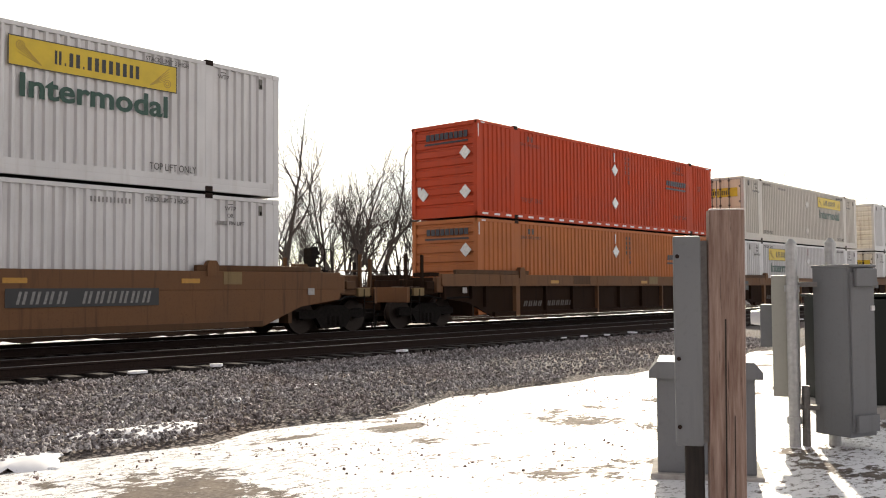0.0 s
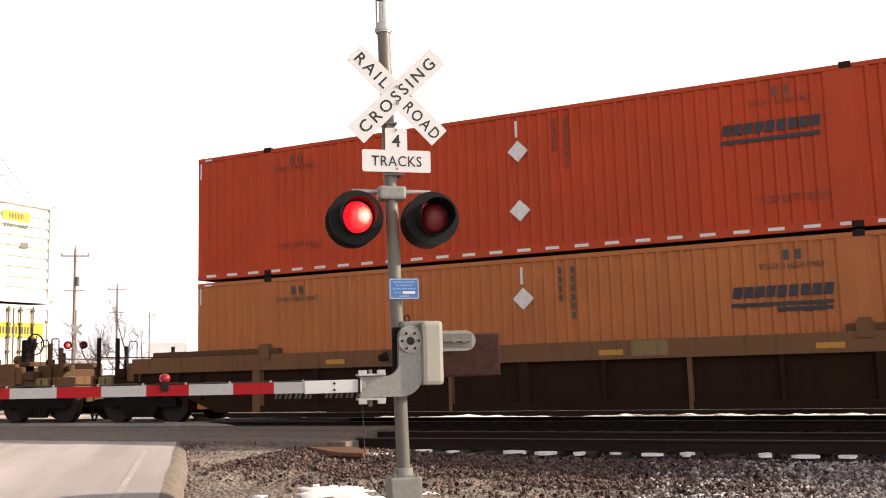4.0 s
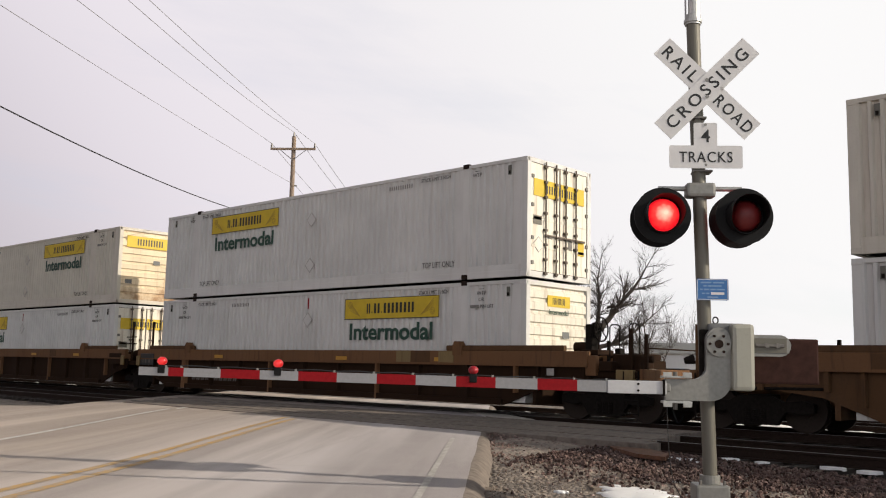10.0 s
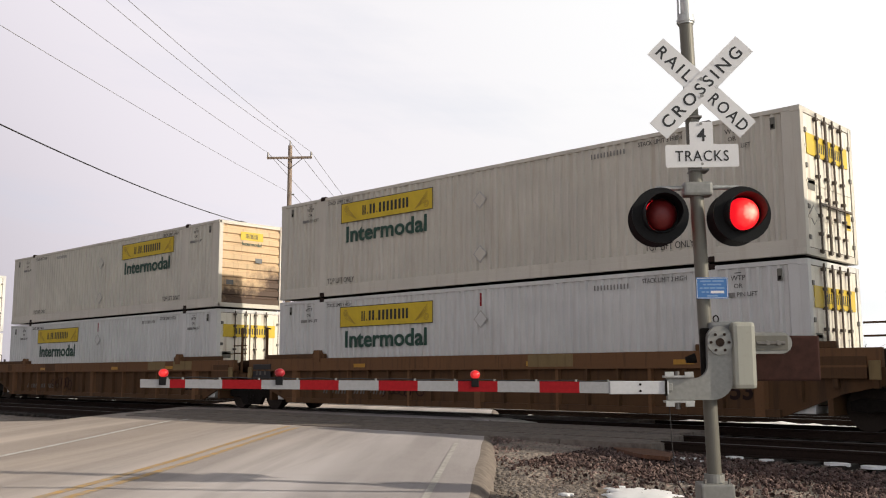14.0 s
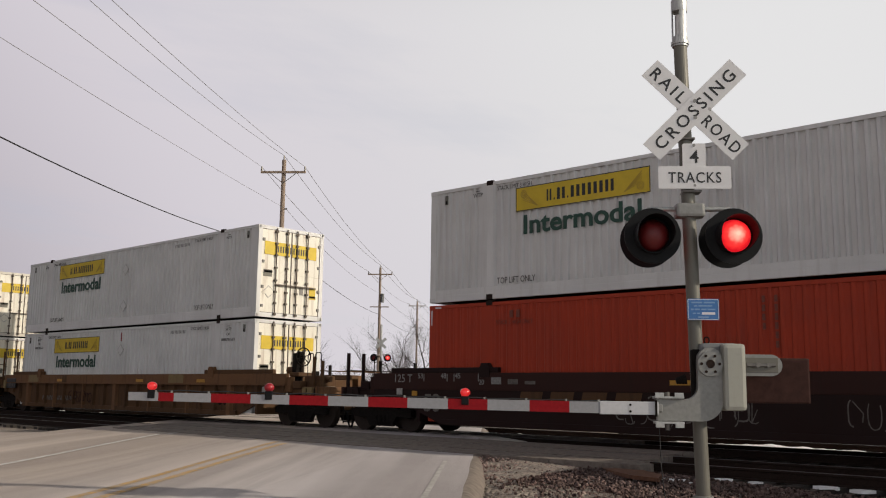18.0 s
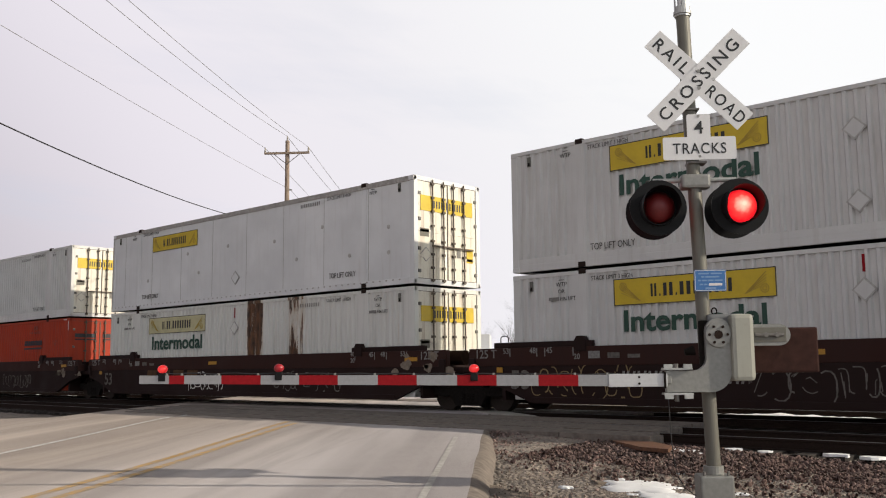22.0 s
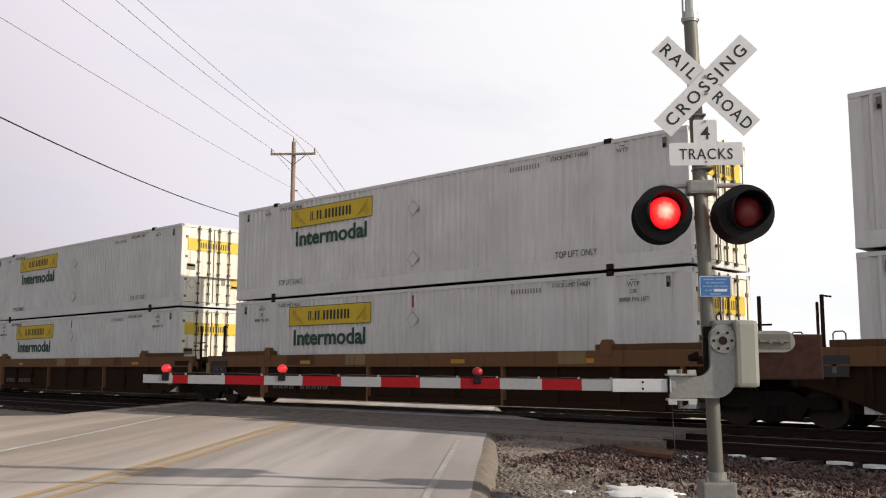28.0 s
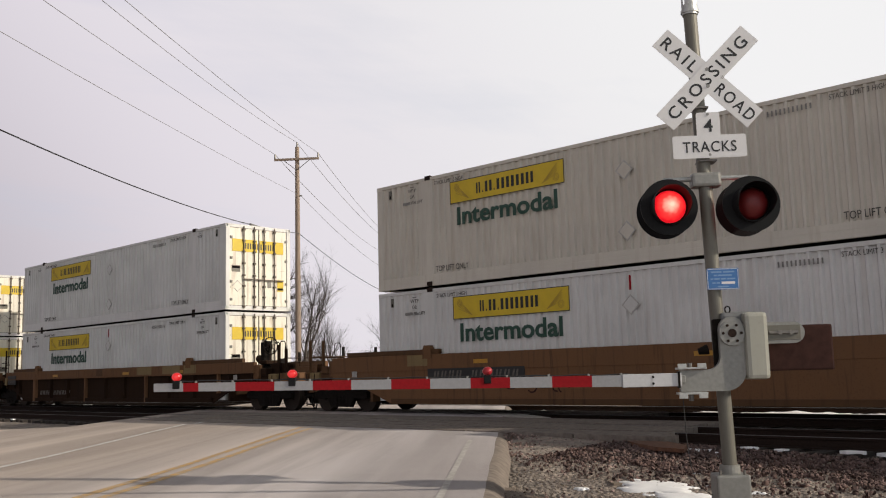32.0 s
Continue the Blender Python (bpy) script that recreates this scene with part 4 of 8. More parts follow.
def container_meshes():
    m = {}
    L, W, H = BOX_L, BOX_W, BOX_H
    for key, sill in (("frame", 0.17), ("frame_deep", 0.31)):
        fr = Shape()
        for x in (0, L - 0.17):
            for y in (-W / 2, W / 2 - 0.15): fr.bevel(x, x + 0.17, y, y + 0.15, 0, H, 0.012)
        for y in (-W / 2, W / 2 - 0.09):
            fr.bevel(0.17, L - 0.17, y, y + 0.09, H - 0.09, H, 0.01)
            fr.bevel(0.17, L - 0.17, y, y + 0.09, 0.0, min(sill, 0.17), 0.01)
            if sill > 0.2: fr.bevel(0.17, L - 0.17, y + 0.008, y + 0.085, 0.168, sill, 0.012)
            for x in (1.98, L - 1.98): fr.box(x - 0.09, x + 0.09, y + 0.002, y + 0.088, sill, H - 0.09)
        for x in (0.01, L - 0.11):
            fr.box(x, x + 0.10, -W / 2 + 0.15, W / 2 - 0.15, 0, 0.14); fr.box(x, x + 0.10, -W / 2 + 0.15, W / 2 - 0.15, H - 0.11, H)
        m[key] = fr.mesh("frame", WHITE)
    posts = ((1.84, 2.12), (L - 2.12, L - 1.84))
    m["side"] = corrugated(0.215, 0.058, 0.30, H - 0.09, posts).mesh("side_panel", WHITE)
    m["side_fine"] = corrugated(0.222, 0.034, 0.17, H - 0.09, posts).mesh("side_panel", RED)
    sm = Shape().sheet([[(x, 0.012, z) for x in (0.16, L - 0.16)] for z in (0.17, H - 0.09)])
    m["side_smooth"] = sm.mesh("side_panel", WHITE_SMOOTH)
    rf = Shape().sheet([[(x, y, H - 0.02 - 0.02 * (i % 2)) for i, x in enumerate(np.linspace(0.05, L - 0.05, 61))] for y in (-W / 2 + 0.06, W / 2 - 0.06)])
    m["roof"] = rf.mesh("roof", WHITE)
    m["floor"] = Shape().box(0.1, L - 0.1, -W / 2 + 0.08, W / 2 - 0.08, 0.05, 0.12).mesh("floor", SOOT)
    # front wall: level ribs
    rows = []
    n = 9
    for k in range(n):
        z0, z1 = 0.14 + (H - 0.25) * k / n, 0.14 + (H - 0.25) * (k + 1) / n
        for z, d in ((z0, 0.0), (z0 + 0.6 * (z1 - z0), 0.0), (z0 + 0.7 * (z1 - z0), 0.045), (z0 + 0.92 * (z1 - z0), 0.045)):
            rows.append([(d, y, z) for y in (-W / 2 + 0.14, W / 2 - 0.14)])
    rows.append([(0, y, H - 0.11) for y in (-W / 2 + 0.14, W / 2 - 0.14)])
    m["front"] = Shape().sheet(rows).mesh("front_wall", WHITE)
    d = Shape().bevel(-0.05, 0.0, 0.02, W / 2 - 0.155, 0.15, H - 0.12, 0.008)
    for z in (0.72, 1.4, 2.1): d.box(0.0, 0.012, 0.06, W / 2 - 0.2, z, z + 0.07)
    m["door"] = d.mesh("door", WHITE)
    bar = Shape().tube((0.05, 0, 0.06), (0.05, 0, H - 0.05), 0.021, n=8)
    for z in (0.08, 0.42, 0.78, 1.14, 1.55, 1.95, 2.32, H - 0.2): bar.box(0.0, 0.075, -0.048, 0.048, z, z + 0.06)
    bar.box(0.03, 0.08, -0.02, 0.36, 1.02, 1.06)
    m["bar"] = bar.mesh("locking_bar", LOCKBAR)
    gk = Shape()
    for y0, y1, z0, z1 in ((-W / 2 + 0.13, W / 2 - 0.13, 0.135, 0.155), (-W / 2 + 0.13, W / 2 - 0.13, H - 0.125, H - 0.10), (-W / 2 + 0.13, -W / 2 + 0.15, 0.15, H - 0.12), (W / 2 - 0.17, W / 2 - 0.13, 0.15, H - 0.12), (-0.012, 0.022, 0.15, H - 0.12)):
        gk.box(-0.03, 0.006, y0, y1, z0, z1)
    m["gasket"] = gk.mesh("gasket", LOCKBAR)
    hg = Shape()
    for z in (0.3, 0.9, 1.7, 2.4): hg.bevel(-0.02, 0.035, -0.03, 0.06, z, z + 0.09, 0.01)
    m["hinges"] = hg.mesh("hinges", ROD)
    m["casting"] = Shape().bevel(-0.10, 0.10, -0.012, 0.10, -0.06, 0.06, 0.015).mesh("corner_casting", SOOT)
    return m


CM = None
RIVET = Shape().bevel(-0.03, 0.03, -0.004, 0.004, -0.02, 0.02, 0.003).mesh("rail_rivet", FRAMEGREY)


def brand_panel(parent, x0, z0, w, h, mats, marks=7):
    """A framed panel with a row of dark blocks where a company's name stands, and scroll shapes at its ends."""
    panel, mark, edge = mats
    y = -BOX_W / 2
    p = part("name_panel", Shape().bevel(x0, x0 + w, y - 0.006, y + 0.004, z0, z0 + h, 0.002), panel, parent, "yellow name panel with dark blocks and scroll ends" if mats[0] == YELLOW else "")
    b = Shape()
    for zz in (z0, z0 + h - 0.02): b.box(x0, x0 + w, y - 0.009, y - 0.004, zz, zz + 0.02)
    for xx in (x0, x0 + w - 0.02): b.box(xx, xx + 0.02, y - 0.009, y - 0.004, z0 + 0.02, z0 + h - 0.02)
    part("border", b, edge, p)
    s = Shape()
    if panel in (YELLOW, PALEYELLOW):
        for sgn, xc in ((1, x0 + 0.12 * w), (-1, x0 + 0.88 * w)):
            hi, lo = z0 + h * 0.86, z0 + h * 0.14
            for k in range(5):
                t = 0.10 * h * k
                s.prism([(xc - sgn * 0.07 * w, hi - t), (xc - sgn * 0.062 * w, hi - t), (xc + sgn * 0.062 * w, lo), (xc + sgn * 0.054 * w, lo)], "y", y - 0.0085 - 0.0006 * k, y - 0.005)
            c = Vector((xc - sgn * 0.055 * w, 0, z0 + h * 0.70)) if sgn > 0 else Vector((xc + 0.055 * w, 0, z0 + h * 0.30))
            for rr in (0.16, 0.09):
                for k in range(12):
                    q0, q1 = k * math.pi / 6, (k + 1) * math.pi / 6
                    s.prism([(c.x + h * g * math.cos(q), c.z + h * g * math.sin(q)) for g, q in ((rr, q0), (rr, q1), (rr - 0.035, q1), (rr - 0.035, q0))], "y", y - 0.010, y - 0.005)
        tagged(part("scroll_work", s, YELLOWDARK, p), kind="stuff")
    t = Shape()
    ws = [0.55, 0.12, 0.9, 0.12, 1.0, 1.0, 1.0, 0.9][:marks + 1]
    a, b_ = x0 + 0.25 * w, x0 + 0.75 * w
    tot = sum(ws) + 0.28 * (len(ws) - 1)
    k = (b_ - a) / tot
    x = a
    for q in ws:
        lowdot = q < 0.2
        if lowdot: t.box(x, x + q * k, y - 0.0095, y - 0.005, z0 + 0.27 * h, z0 + 0.36 * h)
        else:
            for u in (0.0, 0.64): t.box(x + u * q * k, x + (u + 0.36) * q * k, y - 0.0095, y - 0.005, z0 + 0.27 * h, z0 + 0.74 * h)
        x += (q + 0.28) * k
    tagged(part("wordmark", t, mark, p), kind="stuff")
    return p


def diamond(parent, x, z, r, mat, label, rim=None):
    y = -BOX_W / 2
    d = part("placard_holder", Shape().prism([(x - r, z), (x, z - r), (x + r, z), (x, z + r)], "y", y - 0.012, y + 0.004), rim or mat, parent, label)
    q = r * 0.8
    part("placard_flap", Shape().prism([(x - q, z), (x, z - q), (x + q, z), (x, z + q)], "y", y - 0.017, y - 0.012), mat, d)


def words(parent, text, x, z, h, mat, width=0.0, bold=0.0):
    tagged(part("stencil", lettering(text, h, mat, bold, 0.002, width), mat, parent, at=pose(x, -BOX_W / 2 - 0.004, z)), kind="stuff")


def bars(parent, x, z, n, h, mat, step=0.085, vertical=False):
    """A number that becomes plain bars."""
    s = Shape()
    y = -BOX_W / 2
    for i in range(n):
        if vertical: s.box(x - 0.03, x + 0.03, y - 0.005, y + 0.003, z - i * h * 1.35 - h, z - i * h * 1.35)
        else: s.box(x + i * step, x + i * step + step * 0.38, y - 0.005, y + 0.003, z - h / 2, z + h / 2)
    tagged(part("serial_mark", s, mat, parent), kind="stuff")


def container(start, z, style, sign=None, doors_east=True, end_mat=None):
    """A 53-foot container. style: white, cream, smooth, rusty, red, orange, dull_red. sign: where its name panel stands."""
    global CM
    CM = CM or container_meshes()
    body = {"white": WHITE, "cream": CREAM, "smooth": WHITE_SMOOTH, "rusty": WHITE_RUST, "red": RED, "orange": ORANGE, "dull_red": REDLOW}[style]
    red = style in ("red", "orange", "dull_red")
    label = {"white": "white corrugated steel container, yellow name panel", "cream": "dingy off-white corrugated container, yellow name panel",
             "smooth": "white smooth-sided container, yellow name panel", "rusty": "white corrugated container with burnt rust streaks",
             "red": "orange-red corrugated container with white reflector dashes", "orange": "faded orange corrugated container with navy name blocks",
             "dull_red": "dull red corrugated container with dark name blocks"}[style]
    label += ", on top" if z > 2 else ", in a well car"
    c = thing("container", label, "container", "containers on the train", at=pose(start, TRAIN_TRACK, z))
    W, L, H = BOX_W, BOX_L, BOX_H
    part("frame", CM["frame" if red or style == "smooth" else "frame_deep"], body, c)
    side = CM["side_fine"] if red else CM["side_smooth"] if style == "smooth" else CM["side"]
    part("side_panel", side, body, c, at=pose(0, -W / 2 + 0.006, 0))
    part("side_panel", side, body, c, at=pose(L, W / 2 - 0.006, 0, 0, 0, 180))
    part("roof", CM["roof"], body, c)
    part("floor", CM["floor"], SOOT, c)
    # ends: doors on one, ribbed wall on the other
    wall = end_mat or (body if red else DOORWHITE)
    fw = part("front_wall", CM["front"], wall, c, "ribbed end wall", at=pose(0.035, 0, 0) if doors_east else pose(L - 0.035, 0, 0, 0, 0, 180))
    ex = pose(L - 0.02, 0, 0) if doors_east else pose(0.02, 0, 0, 0, 0, 180)
    part("gasket", CM["gasket"], LOCKBAR, c, "black rubber door gasket", at=ex)
    for s in (1, -1):
        dr = part("door", CM["door"], wall, c, at=ex @ pose(0, 0 if s > 0 else -W / 2 + 0.135, 0))
        for yy in (0.20, 0.63) if s > 0 else (0.56, 0.99): part("locking_bar", CM["bar"], LOCKBAR, dr, at=pose(0, yy, 0))
        tagged(part("hinge_set", CM["hinges"], ROD, dr, at=pose(0, W / 2 - 0.2 if s > 0 else 0.06, 0)), kind="stuff")
        if not red:
            yp = Shape().box(0.005, 0.018, 0.03 if s > 0 else 0.12, 1.02 if s > 0 else 1.12, 1.98, 2.40)
            part("door_name_panel", yp, YELLOW, dr)
            wm = Shape()
            for q in range(3):
                y0 = (0.06 if s > 0 else 0.62) + q * 0.20
                for u in (0.0, 0.10): wm.box(0.018, 0.021, y0 + u, y0 + u + 0.05, 2.08, 2.28)
            tagged(part("door_wordmark", wm, SIGNBLACK, dr), kind="stuff")
            if s < 0:
                part("data_plate", Shape().box(0.004, 0.012, 0.10, 0.44, 1.28, 1.50), MASTGREY, dr, "dark data plate")
                for zz in (0.80,):
                    part("placard_holder", Shape().prism([(0.10, zz), (0.33, zz - 0.2), (0.56, zz), (0.33, zz + 0.2)], "x", 0.0, 0.010), FRAMEGREY, dr)
                    part("placard_flap", Shape().prism([(0.13, zz), (0.33, zz - 0.17), (0.53, zz), (0.33, zz + 0.17)], "x", 0.010, 0.014), wall, dr)
            else:
                part("warning_decal", Shape().box(0.004, 0.012, 0.77, 1.03, 0.68, 1.08), YELLOW, dr, "yellow warning decal")
                part("grey_decal", Shape().box(0.004, 0.012, 0.36, 0.52, 0.78, 1.0), ROD, dr)
        else:
            part("door_wordmark", Shape().box(0.012, 0.020, 0.12, 1.0, 2.12, 2.28).box(0.012, 0.020, 0.12, 1.0, 2.02, 2.07), NAVY, dr)
    if red:
        for zz in (2.0, 0.75) if style != "dull_red" else (): part("placard_holder", Shape().prism([(-0.24 - 0.6, zz), (-0.6, zz - 0.24), (0.24 - 0.6, zz), (-0.6, zz + 0.24)], "x", 0, 0.03), SILVERMARK, c, at=pose(L + 0.015, 0.0, 0))
        if doors_east:          # the plain west end carries marks of its own
            for yy, zz in ((-0.85, 1.95), (-0.85, 0.75), (0.85, 0.75)):
                part("placard_holder", Shape().prism([(yy - 0.22, zz), (yy, zz - 0.22), (yy + 0.22, zz), (yy, zz + 0.22)], "x", -0.012, 0.004), SILVERMARK, c, "silver diamond placard holder", at=pose(0.02, 0, 0))
            blk2 = Shape()
            for q in range(9): blk2.box(-0.01, 0.004, -0.95 + q * 0.19, -0.80 + q * 0.19, 2.42, 2.62)
            blk2.box(-0.01, 0.004, -0.97, 0.78, 2.28, 2.34)
            tagged(part("end_wordmark", blk2, NAVY, c, "navy blocks with a bar beneath", at=pose(0.02, 0, 0)), kind="stuff")
            part("end_tag", Shape().box(-0.01, 0.004, 0.95, 1.08, 0.78, 1.0), SIGNWHITE, c, at=pose(0.02, 0, 0))
    elif not doors_east:
        half, z0, z1 = (0.46, 2.30, 2.58) if style == "white" or end_mat == DIRTYEND else (1.0, 2.16, 2.60)
        ep = part("end_name_panel", Shape().box(-0.012, 0.003, -half, half, z0, z1), YELLOW, fw, "yellow name panel on the end wall")
        wm = Shape()
        k = half / 1.0
        for q in range(5):
            for u in (0.0, 0.11): wm.box(-0.015, -0.010, (-0.52 + q * 0.23 + u) * k, (-0.465 + q * 0.23 + u) * k, z0 + 0.22 * (z1 - z0), z0 + 0.78 * (z1 - z0))
        tagged(part("wordmark", wm, SIGNBLACK, ep), kind="stuff")
        if half < 0.9:
            tagged(part("stencil", lettering("Intermodal", 0.12, GREEN, 0.003, 0.002, 0.80), GREEN, fw, at=pose(-0.008, 0, 2.18, 0, 0, -90)), kind="stuff")
        for zz, yy in ((0.75, 0.85), (1.55, -0.3)): part("data_plate", Shape().box(-0.008, 0.003, yy - 0.14, yy + 0.14, zz, zz + 0.16), BOXGREY, fw)
    for x in (0.10, L - 0.10):
        for y, a in ((-W / 2, 0), (W / 2, 180)):
            for zz in (0.06, H - 0.06): part("corner_casting", CM["casting"], body, c, at=pose(x, y, zz, 0, 0, a))
    for x in (1.98, L - 1.98):
        for y, a in ((-W / 2, 0), (W / 2, 180)):
            for zz in (0.06, H - 0.02): part("lift_casting", CM["casting"], RAILRUST, c, "dark lifting pocket at the forty-foot post", at=pose(x, y, zz, 0, 0, a))
    if red:
        mk = REDMARK if style != "orange" else MARK
        if style != "dull_red":
            diamond(c, 8.08, 2.09, 0.22, SILVERMARK, "silver diamond placard holder")
            if style == "red": diamond(c, 8.08, 0.88, 0.22, SILVERMARK, "silver diamond placard holder")
            part("reflector_tick", Shape().box(8.03, 8.08, -W / 2 - 0.006, -W / 2 + 0.003, 2.38, 2.72), SIGNWHITE, c)
        else:
            diamond(c, 8.05, 1.0, 0.18, SILVERMARK, "grey diamond placard holder")
        lx = 12.06
        blk = Shape()
        y = -W / 2
        for i in range(9): blk.prism([(lx + i * 0.19, 1.86), (lx + i * 0.19 + 0.15, 1.86), (lx + i * 0.19 + 0.18, 2.06), (lx + i * 0.19 + 0.03, 2.06)], "y", y - 0.006, y + 0.003)
        blk.prism([(lx - 0.04, 1.70), (lx + 1.66, 1.70), (lx + 1.68, 1.77), (lx - 0.02, 1.77)], "y", y - 0.006, y + 0.003)
        if style == "orange": blk.box(lx + 0.75, lx + 1.66, y - 0.006, y + 0.003, 1.60, 1.67)
        tagged(part("wordmark", blk, NAVY, c, "navy blocks with a bar beneath"), kind="stuff")
        for x in (2.75, 13.1):
            words(c, "STACK 2 HIGH ONLY" if style == "orange" else "STACK 3 HIGH ONLY", x, 2.40, 0.10, mk, 1.1)
            tagged(part("pocket_marks", Shape().box(x - 0.14, x - 0.04, y - 0.005, y + 0.003, 2.5, 2.68).box(x + 0.06, x + 0.16, y - 0.005, y + 0.003, 2.5, 2.68), mk, c), kind="stuff")
        for x in (2.85, 13.25): words(c, "TOP LIFT ONLY", x, 0.62, 0.15, mk, 1.2) if style == "red" else None
        words(c, "53'", 15.0, 1.92, 0.20, mk)
        bars(c, 8.85, 2.66, 4, 0.13, mk, vertical=True); bars(c, 9.1, 2.66, 6, 0.13, mk, vertical=True)
        if style == "red":
            for k in range(27):
                part("reflector_dash", Shape().box(0.25 + k * 0.595, 0.53 + k * 0.595, y - 0.004, y + 0.003, 0.05, 0.11), SIGNWHITE, c)
        part("corner_tape", Shape().box(0.06, 0.10, y - 0.004, y + 0.003, 2.40, 2.78).box(0.10, 0.4, y - 0.004, y + 0.003, 2.82, 2.86).box(L - 0.10, L - 0.06, y - 0.004, y + 0.003, 2.40, 2.78).box(L - 0.5, L - 0.10, y - 0.004, y + 0.003, 2.82, 2.86), SIGNWHITE, c)
    else:
        x0 = {"west": 2.80, "east": 9.72}[sign]
        if style == "rusty":
            brand_panel(c, x0, 2.04, 3.6, 0.57, (PALEYELLOW, SIGNBLACK, MARK))
            words(c, "Intermodal", x0 + 1.83, 1.72, 0.45, GREEN, 3.2, 0.016)
        elif style == "smooth":
            brand_panel(c, x0 + 0.1, 2.0, 2.9, 0.55, (YELLOW, SIGNBLACK, MARK))
        else:
            brand_panel(c, x0, 2.05, 3.65, 0.58, (YELLOW, SIGNBLACK, MARK))
            words(c, "Intermodal", x0 + 1.83, 1.72, 0.44, GREEN, 3.2, 0.016)
        if style == "smooth":
            for x in np.arange(0.95, L - 0.5, 1.92):
                part("panel_seam", Shape().box(x - 0.008, x + 0.008, -W / 2 + 0.012, -W / 2 + 0.022, 0.18, H - 0.1), SEAMWHITE, c)
            part("top_rail_cover", Shape().bevel(0.0, L, -W / 2 - 0.006, -W / 2 + 0.05, H - 0.14, H + 0.002, 0.006), FRAMEGREY, c, "bare grey top rail")
            part("corner_post_cover", Shape().bevel(-0.004, 0.07, -W / 2 - 0.006, -W / 2 + 0.05, 0.0, H - 0.14, 0.006), FRAMEGREY, c)
            for k in range(60):
                part("rail_rivet", RIVET, None, c, at=pose(0.3 + k * 0.26, -W / 2 - 0.002, 0.13))
            # greyed discs stand in for the small shadows of dents in the side
            for x, z_ in ((2.6, 1.0), (5.2, 1.75), (5.9, 1.05), (7.6, 1.8), (10.1, 1.7), (11.2, 1.05), (12.4, 1.9), (13.6, 0.95), (15.2, 1.6), (15.2, 0.9)):
                part("patch", Shape().tube((x, -W / 2 + 0.006, z_), (x, -W / 2 + 0.03, z_), 0.06, n=16), SEAMWHITE, c)
        if style != "smooth": diamond(c, 8.07, 2.08, 0.23, body, "white diamond placard holder", SEAMWHITE)
        if z > 2: diamond(c, 8.07, 0.72, 0.23, body, "white diamond placard holder", SEAMWHITE)
        else: part("reflector_tick", Shape().box(8.05, 8.10, -W / 2 - 0.006, -W / 2 + 0.003, 2.40, 2.72), STRIPERED, c)
        if z > 2:
            for x in (2.8, 13.3): words(c, "TOP LIFT ONLY", x, 0.43, 0.15, MARK, 1.15)
        for x in (2.75, 13.15): words(c, "STACK LIMIT 3 HIGH", x, 2.70, 0.10, MARK, 1.05)
        full = (z < 2) != (style == "cream")
        for x in (1.40, L - 1.40) if full else (1.60, L - 1.60):
            words(c, "WTP", x, 2.62, 0.10, MARK)
            part("stencil_bar", Shape().box(x - 0.07, x + 0.07, -W / 2 - 0.005, -W / 2 + 0.003, 2.71, 2.725), MARK, c)
            if not full: continue
            words(c, "OR", x, 2.46, 0.09, MARK)
            words(c, "PIN LIFT", x + 0.18, 2.29, 0.09, MARK, 0.42)
            part("stencil_bar", Shape().box(x - 0.36, x - 0.08, -W / 2 - 0.005, -W / 2 + 0.003, 2.25, 2.33), NUMGREY, c)
        bars(c, 11.4 if sign == "west" else 4.2, 2.62, 11, 0.11, NUMGREY)
        for x in (0.55, L - 0.55):
            v = part("vent", Shape().bevel(x - 0.05, x + 0.05, -W / 2 - 0.016, -W / 2 + 0.01, 2.50, 2.74, 0.012), MASTGREY, c, "small upright vent")
            part("vent_mouth", Shape().bevel(x - 0.03, x + 0.03, -W / 2 - 0.020, -W / 2 - 0.014, 2.52, 2.60, 0.002), SOOT, v)
    moving.append((c, start, TRAIN_TRACK, z))
    return c


# ---- well cars ----


def truck_shape():
    """The cast side frame of a truck, seen from the side."""
    o = [(-1.15, 0.42), (-1.15, 0.58), (-0.95, 0.64), (-0.55, 0.60), (-0.34, 0.72), (0.34, 0.72), (0.55, 0.60), (0.95, 0.64), (1.15, 0.58), (1.15, 0.42), (0.85, 0.38), (0.6, 0.42), (0.42, 0.16), (-0.42, 0.16), (-0.6, 0.42), (-0.85, 0.38)]
    return o


TM = {}


def truck_meshes():
    sf = Shape().prism(truck_shape(), "y", -0.07, 0.07)
    TM["frame"] = sf.mesh("side_frame", SOOT)
    ws = Shape().tube((0, -0.95, 0), (0, 0.95, 0), 0.085, n=12)
    for s in (-1, 1):
        ws.tube((0, s * 0.70, 0), (0, s * 0.84, 0), 0.42, n=32).tube((0, s * 0.66, 0), (0, s * 0.70, 0), 0.445, n=32)
        ws.tube((0, s * 0.84, 0), (0, s * 0.86, 0), 0.16, n=14)
        for k in range(3):       # bearing cap bolts make the turning visible
            q = k * 2.094
            ws.tube((0.07 * math.cos(q), s * 0.95, 0.07 * math.sin(q)), (0.07 * math.cos(q), s * 0.965, 0.07 * math.sin(q)), 0.018, n=6)
    TM["wheelset"] = ws.mesh("wheelset", WHEELSTEEL)
    TM["bolster"] = Shape().bevel(-0.2, 0.2, -1.0, 1.0, 0.36, 0.74, 0.03).mesh("bolster", SOOT)
    sp = Shape()
    for x in (-0.16, 0.0, 0.16):
        for k in range(6): sp.tube((x, 0, 0.22 + k * 0.04), (x, 0, 0.245 + k * 0.04), 0.06, n=10)
    TM["springs"] = sp.mesh("springs", SOOT)


WHEELSETS = []


